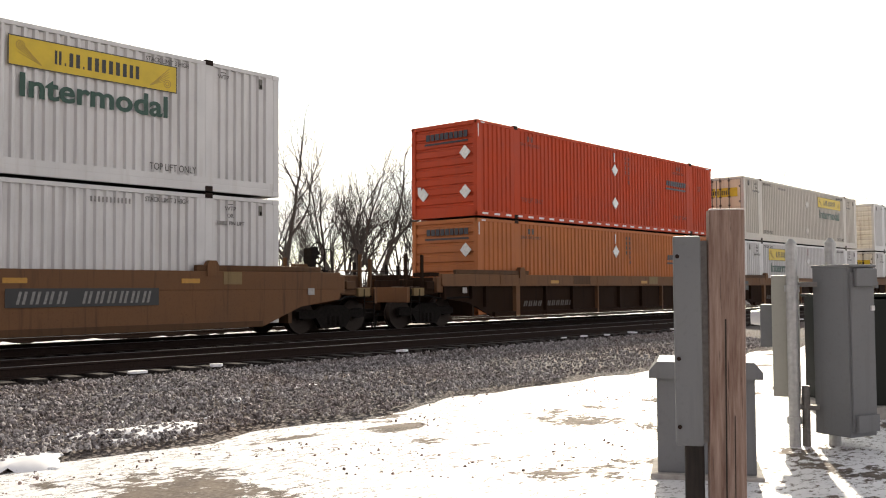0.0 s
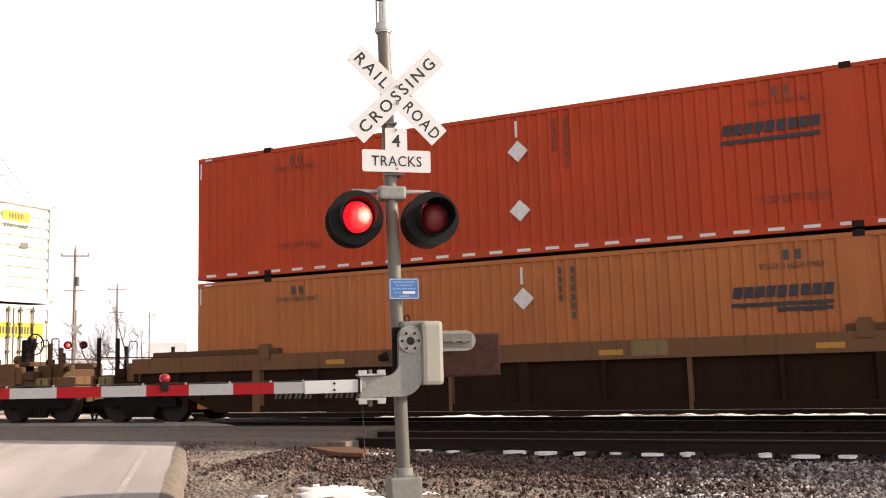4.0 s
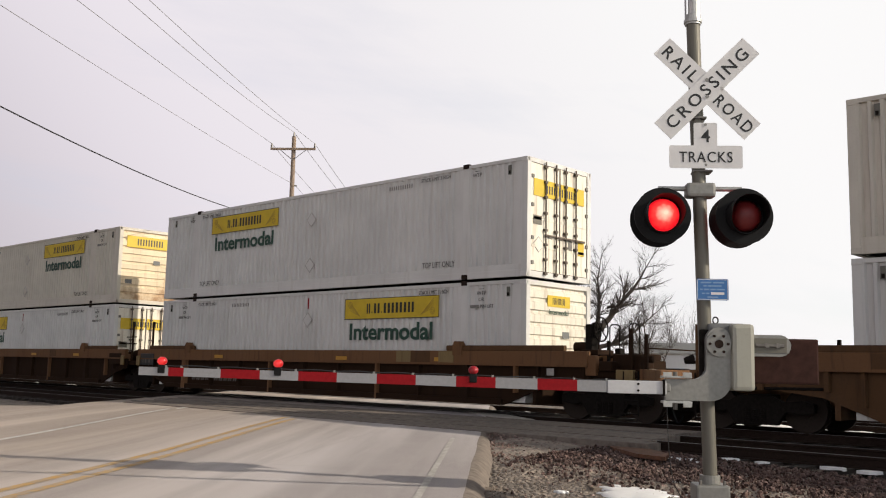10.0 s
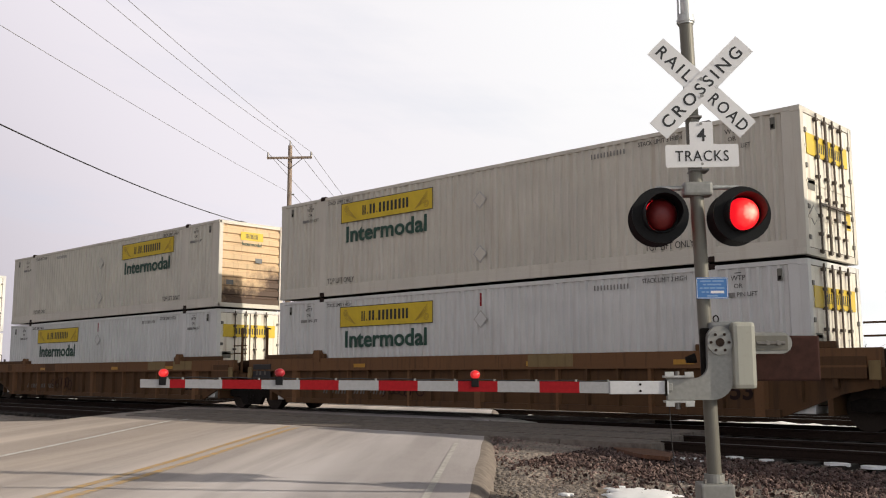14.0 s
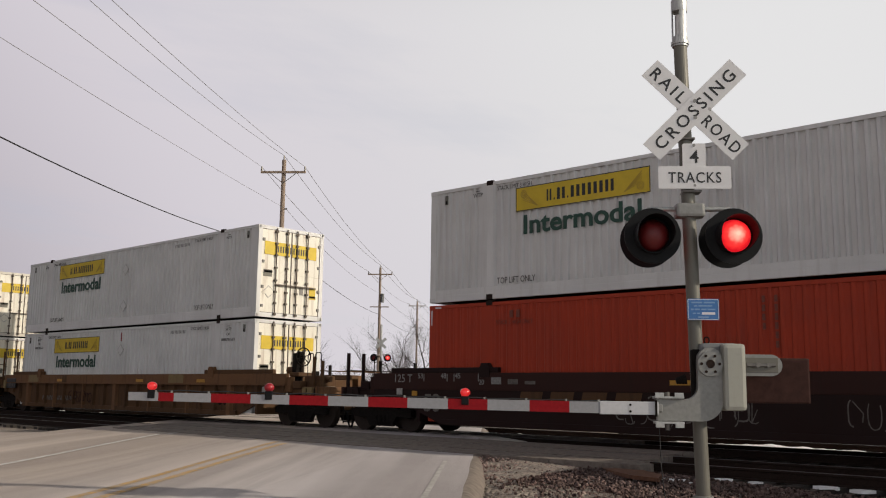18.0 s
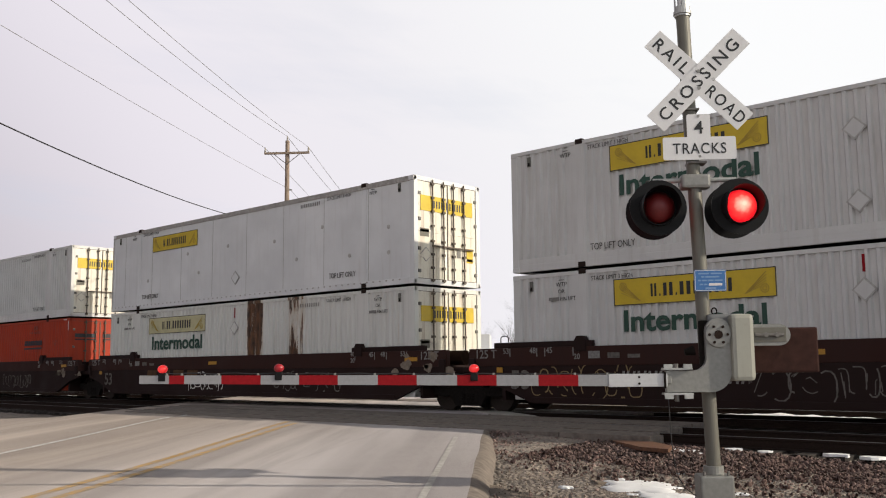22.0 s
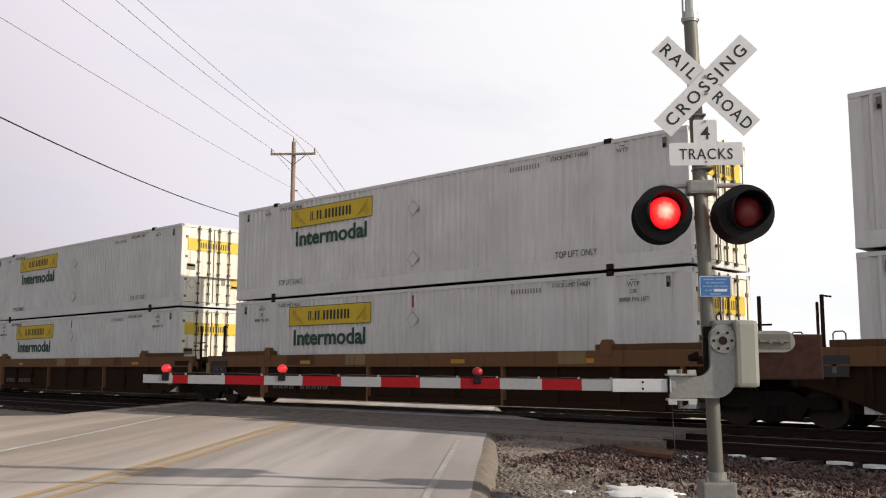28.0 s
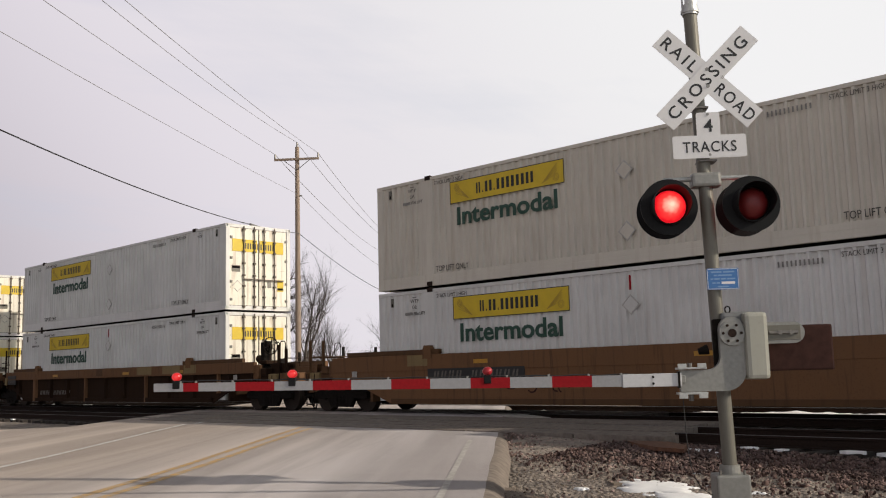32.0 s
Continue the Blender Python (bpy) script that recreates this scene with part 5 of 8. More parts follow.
def truck(car, x):
    if not TM: truck_meshes()
    t = part("truck", TM["bolster"], SOOT, car, "black cast-steel truck", at=pose(x, 0, 0.42))
    for s in (-1, 1):
        part("side_frame", TM["frame"], SOOT, t, at=pose(0, s * 1.0, 0))
        tagged(part("spring_pack", TM["springs"], SOOT, t, at=pose(0, s * 1.05, 0)), kind="stuff")
    for s in (-0.89, 0.89):
        w = part("wheelset", TM["wheelset"], WHEELSTEEL, t, at=pose(s, 0, 0.45))
        WHEELSETS.append((w, s))


# chord paint, then a darker copy with the recesses' shade in its colour
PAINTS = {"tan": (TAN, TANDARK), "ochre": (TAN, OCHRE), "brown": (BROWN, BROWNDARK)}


def loop_iron(x, y, z0, z1, w, r=0.016):
    """A bent grab iron: two uprights and a bar across the top."""
    return Shape().path([(x, y, z0), (x, y, z1 - 0.05), (x + 0.05, y, z1), (x + w - 0.05, y, z1), (x + w, y, z1 - 0.05), (x + w, y, z0)], r, 6)


def hand_wheel(x, y, z, r):
    """A spoked brake wheel in the plane across the car."""
    s = Shape()
    s.path([(x, y + r * math.cos(q), z + r * math.sin(q)) for q in np.linspace(0, 2 * math.pi, 25)], 0.02, 6)
    s.tube((x - 0.06, y, z), (x + 0.04, y, z), 0.055, n=12)
    for q in range(6):
        w0 = q * math.pi / 3 + 0.3
        s.tube((x, y, z), (x, y + 1.02 * r * math.cos(w0), z + 1.02 * r * math.sin(w0)), 0.014, n=5)
    return s


def outer_end(c, e, d, paint, chord, low):
    """The coupler end of a car: a low deck with posts, irons and, on the east end, the hand brake."""
    def bx(x0, x1): return sorted((e + d * x0, e + d * x1))
    dk = Shape().bevel(*bx(1.7, 3.15), -1.36, 1.36, 1.40, 1.54, 0.02).box(*bx(0.3, 3.15), -0.35, 0.35, 0.95, 1.4)
    part("end_platform", dk, low, c, "low end deck over the truck")
    part("end_sill", Shape().bevel(*bx(3.1, 3.22), -1.42, 1.42, 1.18, 1.60, 0.015), chord, c)
    for k, (x0, x1, y0, y1) in enumerate(((1.9, 3.08, -1.34, -1.02), (1.95, 3.05, -0.96, -0.66), (1.9, 3.08, 0.55, 1.25))):
        part("deck_plank", Shape().bevel(*bx(x0, x1), y0, y1, 1.55, 1.60 + 0.012 * k, 0.01), SLAB if k == 1 else low, c, "weathered deck plank" if k == 1 else "")
    for x0, x1, y0, y1, z0, z1, m in ((1.62, 2.02, -1.46, -1.30, 1.44, 1.88, chord), (2.10, 2.42, -1.44, -1.20, 1.54, 1.76, low), (2.52, 2.95, -1.44, -1.24, 1.36, 1.58, CREAMPATCH if paint != "brown" else low),
                                      (1.30, 1.75, -0.95, -0.30, 1.90, 2.02, low), (2.05, 2.75, -0.60, 0.30, 1.56, 1.80, low), (2.2, 2.5, -0.2, 0.5, 1.80, 1.95, TANDARK), (1.2, 2.0, 0.3, 1.2, 1.85, 1.97, low)):
        part("deck_bracket", Shape().bevel(*bx(x0, x1), y0, y1, z0, z1, 0.025), m, c)
    part("pipe_run", Shape().path([(e + d * 0.4, -1.40, 1.30), (e + d * 1.9, -1.40, 1.28), (e + d * 2.2, -1.30, 1.36), (e + d * 3.1, -1.30, 1.36)], 0.03, 7), SOOT, c)
    part("side_ladder_rail", Shape().tube((e + d * 2.72, -1.44, 0.62), (e + d * 2.72, -1.44, 1.55), 0.016, n=6), SOOT, c)
    part("side_ladder_rail", Shape().tube((e + d * 3.08, -1.44, 0.62), (e + d * 3.08, -1.44, 1.55), 0.016, n=6), SOOT, c)
    for z in (0.66, 0.94, 1.22): part("rung", Shape().tube((e + d * 2.72, -1.44, z), (e + d * 3.08, -1.44, z), 0.014, n=6), SOOT, c)
    posts = ((3.1, -1.28, 2.53), (2.80, 1.05, 2.33), (2.47, -1.30, 2.50), (1.22, 1.28, 2.30), (0.72, 1.28, 2.28)) if d < 0 else ((3.15, -1.22, 2.34), (2.78, -1.22, 2.46), (1.05, -0.30, 2.36), (3.1, 1.1, 2.40), (0.6, 1.25, 2.30))
    for xo, yy, h in posts:
        part("stanchion", Shape().bevel(e + d * xo - 0.035, e + d * xo + 0.035, yy - 0.04, yy + 0.04, 1.5, h, 0.008), SOOT if yy > 0 else low, c, "dark upright stanchion")
    for xo, yy in ((1.95, -0.78), (2.62, -1.05)) if d > 0 else ((2.42, -0.7),):
        part("grab_iron", loop_iron(*sorted((e + d * xo, e + d * (xo + 0.26)))[:1], yy, 1.5, 2.58 if d > 0 else 2.44, 0.26), SOOT, c)
    part("hand_rail", Shape().tube((e + d * 3.12, -1.28, 2.05), (e + d * 3.12, 1.1, 2.05), 0.016, n=6), low, c)
    part("pale_tag", Shape().box(*bx(0.75, 0.95), -1.522, -1.512, 1.42, 1.58), FRAMEGREY, c, "pale data tag")
    part("coupler", Shape().bevel(*bx(3.2, 3.62), -0.14, 0.14, 0.72, 1.0, 0.03).tube((e + d * 3.62, 0, 0.7), (e + d * 3.62, 0, 1.02), 0.12, n=10), SOOT, c)
    part("air_hose", Shape().path([(e + d * (3.2 + 0.25 * k / 6), -0.30, 0.88 - 0.42 * math.sin(k / 6 * 2.2)) for k in range(8)], 0.028, 7), FLATBLACK, c, "hanging black air hose")
    truck(c, e + d * 2.0)
    if d > 0:
        far_, zc, r = (2.9, 2.67, 0.28) if paint == "brown" else (1.72, 2.48, 0.27)
        x = e + far_
        st = part("brake_stand", Shape().bevel(x - 0.34, x - 0.16, -0.92, -0.62, 1.5, zc + 0.12, 0.03).bevel(x - 0.20, x - 0.05, -0.88, -0.66, zc - 0.16, zc + 0.16, 0.04), SOOT, c, "dark brake stand with a gear case")
        part("brake_wheel", hand_wheel(x, -0.77, zc, r), SOOT, st, "round hand-brake wheel")
        part("brake_chain", Shape().tube((x - 0.1, -0.72, 1.55), (x - 0.1, -0.72, zc - 0.1), 0.02, n=6), RAILRUST, st)
        part("air_reservoir", Shape().tube((e + 0.98, -0.70, 2.44 if paint == "brown" else 2.08), (e + (1.92 if paint == "brown" else 1.5), -0.70, 2.44 if paint == "brown" else 2.08), 0.18 if paint == "brown" else 0.12, n=18), BROWN if paint == "brown" else low, c, "round air reservoir")
        for xo, yy, z0, z1 in ((1.0, -0.80, 1.9, 2.3), (1.85, -0.62, 1.9, 2.3), (2.2, -0.95, 1.54, 2.32), (2.42, -0.55, 1.54, 2.52), (2.60, -0.85, 1.54, 2.12)) if paint == "brown" else ((1.25, -0.72, 1.9, 2.12), (2.1, -0.6, 1.5, 2.06)):
            part("reservoir_bracket", Shape().bevel(e + xo - 0.07, e + xo + 0.07, yy - 0.1, yy + 0.1, z0, z1, 0.02), SOOT if xo > 2 else low, c)
        part("valve_body", Shape().bevel(e + 2.25, e + 2.95, -1.15, -0.55, 1.56, 1.92, 0.05).tube((e + 2.95, -0.85, 1.82), (e + 3.10, -0.85, 1.82), 0.08, n=12), SLAB if paint == "brown" else low, c, "brake valve on the deck")


def joint_end(c, e, d, paint, chord, low):
    """The articulated end: a short deck, a reservoir and tall crossover rails."""
    def bx(x0, x1): return sorted((e + d * x0, e + d * x1))
    part("end_platform", Shape().bevel(*bx(0.2, 1.66), -1.30, 1.30, 1.40, 1.54, 0.02).box(*bx(0.2, 1.66), -0.4, 0.4, 0.95, 1.4), low, c, "short dark deck over the shared truck")
    if paint != "brown":
        nb_ = part("end_plate", Shape().bevel(*bx(0.15, 1.02), -1.525, -1.49, 1.42, 1.82, 0.01), SIGNBLACK if d < 0 else low, c, "black end plate with dim number bars" if d < 0 else "")
        if d < 0:
            for u in (0.2, 0.36, 0.6): part("plate_bar", Shape().box(e - 1.05 + u, e - 0.97 + u, -1.530, -1.524, 1.50, 1.66), DIMMARK, nb_)
    part("end_cover", Shape().bevel(*bx(1.06, 1.26), -1.56, -1.50, 1.40, 1.74, 0.02), CREAMPATCH if paint != "brown" else low, c, "faded cream end cover")
    for q in (0.30, 0.85): part("deck_lug", Shape().bevel(e + d * q - 0.16, e + d * q + 0.16, -1.30, -1.12, 1.54, 1.80, 0.02), chord, c)
    if d < 0: truck(c, -1.72)
    part("air_reservoir", Shape().tube((e + d * 0.35, -0.5, 1.78), (e + d * 1.05, -0.5, 1.78), 0.19, n=18), TANDARK, c, "round air reservoir")
    if paint != "brown":
        xo, h = (1.38, 2.98) if d > 0 else (0.68, 2.95)
        st = part("crossover_post", Shape().bevel(e + d * xo - 0.03, e + d * xo + 0.03, -1.30, -1.24, 1.5, h, 0.008), low, c, "tall dark crossover post")
        if d > 0:
            for z in (2.42, 2.18): part("crossover_rail", Shape().tube((e + 0.92, -1.27, z), (e + 1.62, -1.27, z), 0.02, n=6), low, st)
        else:
            part("crossover_rail", Shape().tube((e - 0.80, -1.2, 1.5), (e - 0.80, -1.2, 2.82), 0.028, n=6), BROWN, st)
            part("crossover_rail", Shape().tube((e - 0.68, -1.27, 2.93), (e - 0.50, -1.27, 2.90), 0.018, n=6), low, st)
    part("grab_iron", loop_iron(e + d * 1.2 - 0.13, 0.9, 1.5, 2.35, 0.26), low, c)


def well_car(start, paint, ribs, west_end, east_end, label, number_bars=True):
    """One unit of a well car. Ends: 'joint' for an articulated one, 'outer' for a coupler end. ribs: spacing of the side posts, or 0 for smooth sides."""
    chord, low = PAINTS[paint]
    c = thing("well_car", label, "rail car", "cars of the train", at=pose(start, TRAIN_TRACK, CAR_Z))
    L = BOX_L
    over = {"joint": 1.28, "outer": 1.83}
    a, b = -over[west_end], L + over[east_end]
    top = 1.97
    smooth = ribs == 0
    for s, y in ((-1, -1.5), (1, 1.5)):
        o, i = (y, y + 0.14) if s < 0 else (y - 0.14, y)
        sd = Shape().bevel(a, b, o, i, 1.62 if not smooth else 1.55, top, 0.012)
        if ribs: sd.box(a, b, o - (0.03 if s < 0 else 0), i + (0 if s < 0 else 0.03), 1.62, 1.66)
        p = part("top_chord", sd, chord, c)
        lo = (y + 0.10, y + 0.16) if s < 0 else (y - 0.16, y - 0.10)
        if smooth: lo = (y + 0.012, y + 0.12) if s < 0 else (y - 0.12, y - 0.012)
        # the side plate rises in a slope at both ends, clear of the trucks
        plate_ = [(a, 1.62), (a, 1.30), (-0.55, 1.14), (0.55, 0.72), (L - 0.55, 0.72), (L + 0.55, 1.14), (b, 1.30), (b, 1.62)]
        if smooth: plate_[0], plate_[-1] = (a, 1.55), (b, 1.55)
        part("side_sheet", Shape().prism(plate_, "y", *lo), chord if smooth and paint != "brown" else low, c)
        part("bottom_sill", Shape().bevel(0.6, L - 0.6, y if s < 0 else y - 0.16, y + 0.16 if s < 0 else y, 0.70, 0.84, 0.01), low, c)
        if ribs:
            k = round((L - 0.4) / ribs)
            for j in range(k + 1):
                x = 0.2 + (L - 0.4) * j / k
                w = 0.14 if j in (k // 2, 1, k - 1) else 0.05
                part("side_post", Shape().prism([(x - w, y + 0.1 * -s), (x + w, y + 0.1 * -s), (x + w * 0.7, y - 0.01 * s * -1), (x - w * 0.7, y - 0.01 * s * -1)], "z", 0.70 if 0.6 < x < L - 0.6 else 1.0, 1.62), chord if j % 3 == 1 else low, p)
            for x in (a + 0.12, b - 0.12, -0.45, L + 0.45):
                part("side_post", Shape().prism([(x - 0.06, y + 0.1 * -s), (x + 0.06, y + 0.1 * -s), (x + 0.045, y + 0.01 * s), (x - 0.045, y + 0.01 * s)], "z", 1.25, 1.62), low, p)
        if s < 0:
            for j, x in enumerate((3.6, 9.6, 13.4) if paint != "brown" else (6.9, L - 0.2)):
                part("reflector", Shape().box(x, x + 0.46, y - 0.006, y + 0.002, 1.70, 1.80), AMBER, p)
            if number_bars:
                nx = 9.85 if west_end == "joint" and smooth and paint == "ochre" else 2.2
                if smooth and paint != "brown":
                    part("number_panel", Shape().box(nx - 0.2, nx + 3.0, y - 0.004, y + 0.022, 1.24, 1.60), SIGNBLACK, c, "black panel with dim number bars")
                nb = Shape()
                big = 1.45 if paint == "brown" and start < 180 else 1.0
                if paint == "brown": nx = 3.0
                for q in range(11):
                    if q == 4 or big > 1 and q > 3: continue
                    zz, hh = (1.30, 0.24) if smooth and paint != "brown" else (1.16, 0.26 * big) if paint == "brown" else (0.98, 0.17)
                    y0_, y1_ = (y - 0.008, y - 0.004) if smooth and paint != "brown" else (y + 0.004, y + 0.013) if smooth else (y + 0.085, y + 0.10)
                    step, wide = (0.85, 0.62) if big > 1 else (0.26, 0.055)
                    for u in (0, 0.11) if big == 1 else (0,):
                        x0_ = nx + q * step + u
                        nb.prism([(x0_, zz), (x0_ + wide, zz), (x0_ + wide + 0.06 * big, zz + hh), (x0_ + 0.06 * big, zz + hh)], "y", y0_, y1_)
                tagged(part("car_number", nb, NUMGREY if start < 0 or big == 1.0 and paint == "brown" else OCHRE if paint == "brown" else DIMMARK, c, "row of dim bars on the car side"), kind="stuff")
            pr = random.Random(int(start * 10) % 997)
            if paint != "brown":
                for layer in range(4):
                    px, pl = pr.uniform(0.3, 14.5), pr.uniform(0.35, 1.3)
                    part("paint_patch", Shape().box(px, px + pl, y - 0.004 - 0.0025 * layer, y + 0.003, 1.675, 1.955), (CREAMPATCH, OCHRE, TAN)[pr.choice((0, 0, 1, 2))], p)
            for (q0, q1), end in (((-1.2, 2.4), west_end), ((L - 2.4, L + 1.2), east_end)):
                if end == "joint": q0, q1 = (-0.5, 2.3) if q0 < 0 else (L - 2.3, L + 0.5)
                part("guide_rail", Shape().bevel(q0, q1, y + 0.01, y + 0.13, top, 2.10, 0.02), low if paint == "brown" else OCHRE, p, "worn guide rail on the chord")
            for x in (2.0, L - 2.0):
                part("corner_guide", Shape().prism([(x - 0.15, 1.86), (x + 0.15, 1.86), (x + 0.15, 2.10), (x + 0.09, 2.20), (x - 0.09, 2.20), (x - 0.15, 2.10)], "y", y - 0.03, y + 0.12), chord if paint != "brown" else low, c, "upright guide block")
    fl = Shape()
    for x in np.arange(0.6, L, 1.6): fl.box(x - 0.1, x + 0.1, -1.3, 1.3, 0.80, 0.92)
    tagged(part("floor_beams", fl, low, c), kind="stuff")
    for end, e, d in ((west_end, 0.0, -1), (east_end, L, 1)):
        part("bulkhead", Shape().box(e + d * 0.3 - 0.05, e + d * 0.3 + 0.05, -1.38, 1.38, 0.75, 1.9), low, c)
        (joint_end if end == "joint" else outer_end)(c, e, d, paint, chord, low)
    moving.append((c, start, TRAIN_TRACK, CAR_Z))
    return c


def graffiti(car, x0, x1, seed, mat, big=1.0):
    """Sprayed outlines along the car side: rounded blobs and loops with no meaning."""
    rnd = random.Random(seed)
    s = Shape()
    layer = 0

    def stroke(pts, w):
        nonlocal layer
        for p, q in zip(pts, pts[1:]):
            layer += 1
            d = q - p
            n_ = Vector((-d.z, 0, d.x)).normalized() * w
            e = d.normalized() * w * 0.6
            s.prism([(v.x, v.z) for v in (p - n_ - e, q - n_ + e, q + n_ + e, p + n_ - e)], "y", -1.487 - 0.0003 * (layer % 11), -1.478)
    x = x0
    while x < x1:
        w, h, zc = rnd.uniform(0.22, 0.42), rnd.uniform(0.30, 0.46) * big, 1.16 + rnd.uniform(-0.06, 0.08)
        ph, sq = rnd.uniform(0, 6.28), rnd.uniform(0.5, 1.0)
        turns = rnd.choice((1.0, 1.0, 0.7))
        loop = [Vector((x + w / 2 + w / 2 * math.copysign(abs(math.cos(q)) ** sq, math.cos(q)), 0, zc + h / 2 * math.copysign(abs(math.sin(q)) ** sq, math.sin(q)))) for q in np.linspace(ph, ph + 6.283 * turns, 15)]
        stroke(loop, rnd.uniform(0.010, 0.018))
        if rnd.random() < 0.6: stroke([Vector((x + w * rnd.uniform(0.2, 0.8), 0, zc + h * rnd.uniform(-0.5, 0.5))) for _ in range(3)], 0.010)
        x += w * rnd.uniform(0.75, 1.1)
    tagged(part("graffiti", s, mat, car, "sprayed scrawl on the car side"), kind="stuff")


def build_train():
    stacks = [("white", "east", "white", "west", False, True), ("red", None, "orange", None, True, True), ("cream", "east", "white", "west", False, True),
              ("white", "west", "white", "east", True, False), ("cream", "east", "white", "west", False, True), ("cream", "west", "white", "west", True, True),
              ("white", "west", "white", "west", True, True), ("white", "west", "dull_red", None, True, True), ("smooth", "west", "rusty", "west", True, True),
              ("white", "west", "white", "west", True, True), ("white", "west", "white", "west", True, True), ("white", "west", "white", "west", True, True),
              ("white", "west", "white", "west", True, True), ("cream", "west", "white", "west", True, True), ("white", "west", "white", "west", True, True),
              ("white", "west", "white", "east", True, True), ("white", "west", "white", "west", True, True), ("white", "west", "white", "west", True, True)]
    sets = [("ochre", 0), ("tan", 1.55), ("ochre", 0.78), ("brown", 0), ("tan", 1.55), ("ochre", 0), ("tan", 1.55)]
    for i, (s, k) in enumerate(zip(STARTS, stacks)):
        paint, ribs = sets[(i + 2) // 3]
        pos = (i + 2) % 3
        look_ = {"tan": "tan well car with ribbed sides darkened for shade", "ochre": "ochre well car with ribbed sides" if ribs else "ochre well car with smooth sides", "brown": "dark brown well car with graffiti"}[paint]
        car = well_car(s, paint, ribs, "outer" if pos == 0 else "joint", "outer" if pos == 2 else "joint", look_ + ", carrying two containers")
        if paint == "brown":
            graffiti(car, 5.6, 7.6 + (i % 2), i, DIMMARK if i % 2 else PALE, 1.3)
            graffiti(car, 10.4, 13.2, i + 20, DIMMARK, 1.2)
            if i == 9: graffiti(car, 0.6, 3.4, 61, CREAMPATCH, 1.7)
            part("stencil", lettering("53", 0.42, DIMMARK, 0.01), DIMMARK, car, at=pose(0.30, -1.515, 1.24))
            marks = (("125 T", -0.72, 1.84, 0.20), ("53", -0.12, 1.90, 0.13), ("48", 0.67, 1.90, 0.13), ("45", 1.14, 1.90, 0.13), ("40", 1.90, 1.92, 0.12), ("20", 1.90, 1.75, 0.12),
                     ("40", 13.95, 1.92, 0.12), ("20", 13.95, 1.75, 0.12), ("45", 14.70, 1.90, 0.13), ("48", 15.16, 1.90, 0.13), ("53", 15.92, 1.90, 0.13), ("125 T", 16.9, 1.84, 0.20))
            for tx, xx, zz, hh in marks:
                tagged(part("stencil", lettering(tx, hh, NUMGREY, 0.002), NUMGREY, car, at=pose(xx, -1.505, zz)), kind="stuff")
            for xx in (0.0, 0.79, 1.02, 1.80, 14.05, 14.84, 15.30, 16.06):
                part("measure_mark", Shape().box(xx - 0.012, xx + 0.012, -1.505, -1.499, 1.76, 1.95), NUMGREY, car)
            for q in range(3): part("placard_patch", Shape().box(2.2 + q * 0.5, 2.5 + q * 0.5, -1.506, -1.499, 1.70, 1.86 - 0.04 * q), DIMMARK if q else NUMGREY, car)
            part("yellow_tag", Shape().box(-0.40, -0.22, -1.520, -1.511, 1.40, 1.52), AMBER, car)
            rnd = random.Random(i)
            for _ in range(7):      # flaked pale patches round the east end
                px, pz, w = rnd.uniform(15.6, 17.6), rnd.uniform(1.35, 1.85), rnd.uniform(0.08, 0.22)
                pts = [(px + w * rnd.uniform(0.6, 1.3) * math.cos(q), pz + 0.7 * w * rnd.uniform(0.5, 1.3) * math.sin(q)) for q in np.arange(0, 6.2, 0.6)]
                part("flaked_patch", Shape().prism(pts, "y", -1.507, -1.499), SLAB, car)
        if paint == "ochre":
            graffiti(car, 4.6, 6.2, i + 50, BROWN, 0.9)
            if ribs: part("stencil", lettering("53", 0.36, BROWNDARK, 0.012), BROWNDARK, car, at=pose(14.8, -1.42, 1.2))
        container(s, LOWER_Z, k[2], k[3], k[5])
        container(s, UPPER_Z, k[0], k[1], k[4], DIRTYEND if i == 4 else FADEDEND if i == 2 else None)



# ---- the crossing ----
FLASH_P, FLASH_S = 0.9593, 0.45          # seconds a cycle; the east lamp is lit in its first half
LAMPS = []                               # (lamp, lit in the first half, rest place)


def lamp_ball(r, lit, unlit, squash=1.0):
    """A round lamp, glowing on its front half."""
    bm = bmesh.new()
    bmesh.ops.create_uvsphere(bm, u_segments=40, v_segments=28, radius=r)
    for f in bm.faces:
        c = f.calc_center_median()
        f.smooth = True
        f.material_index = 0 if c.y > 0 else 1
    for v in bm.verts: v.co.z *= squash
    me = bpy.data.meshes.new("lamp")
    bm.to_mesh(me); bm.free()
    for m in (unlit, lit): me.materials.append(m)
    return me


def ring(r0, r1, y0, y1, n=36):
    """A flat ring with depth, open in the middle, round the y axis."""
    s = Shape()
    rows = []
    for r, y in ((r0, y0), (r1, y0), (r1, y1), (r0, y1), (r0, y0)):
        rows.append([(r * math.cos(2 * math.pi * i / n), y, r * math.sin(2 * math.pi * i / n)) for i in range(n + 1)])
    return s.sheet(rows)


def visor(r, length, n=30):
    """A hood over a lamp: a tube cut away below."""
    rows = []
    for rr, first in ((r, True), (r + 0.006, False)):
        for end in ((0, 1) if first else (1, 0)):
            row = []
            for i in range(n + 1):
                w = 2 * math.pi * i / n
                low = max(0.0, -math.sin(w))
                row.append((rr * math.cos(w), -end * length * (1 - 0.75 * low), rr * math.sin(w)))
            rows.append(row)
    return Shape().sheet(rows + [rows[0]])


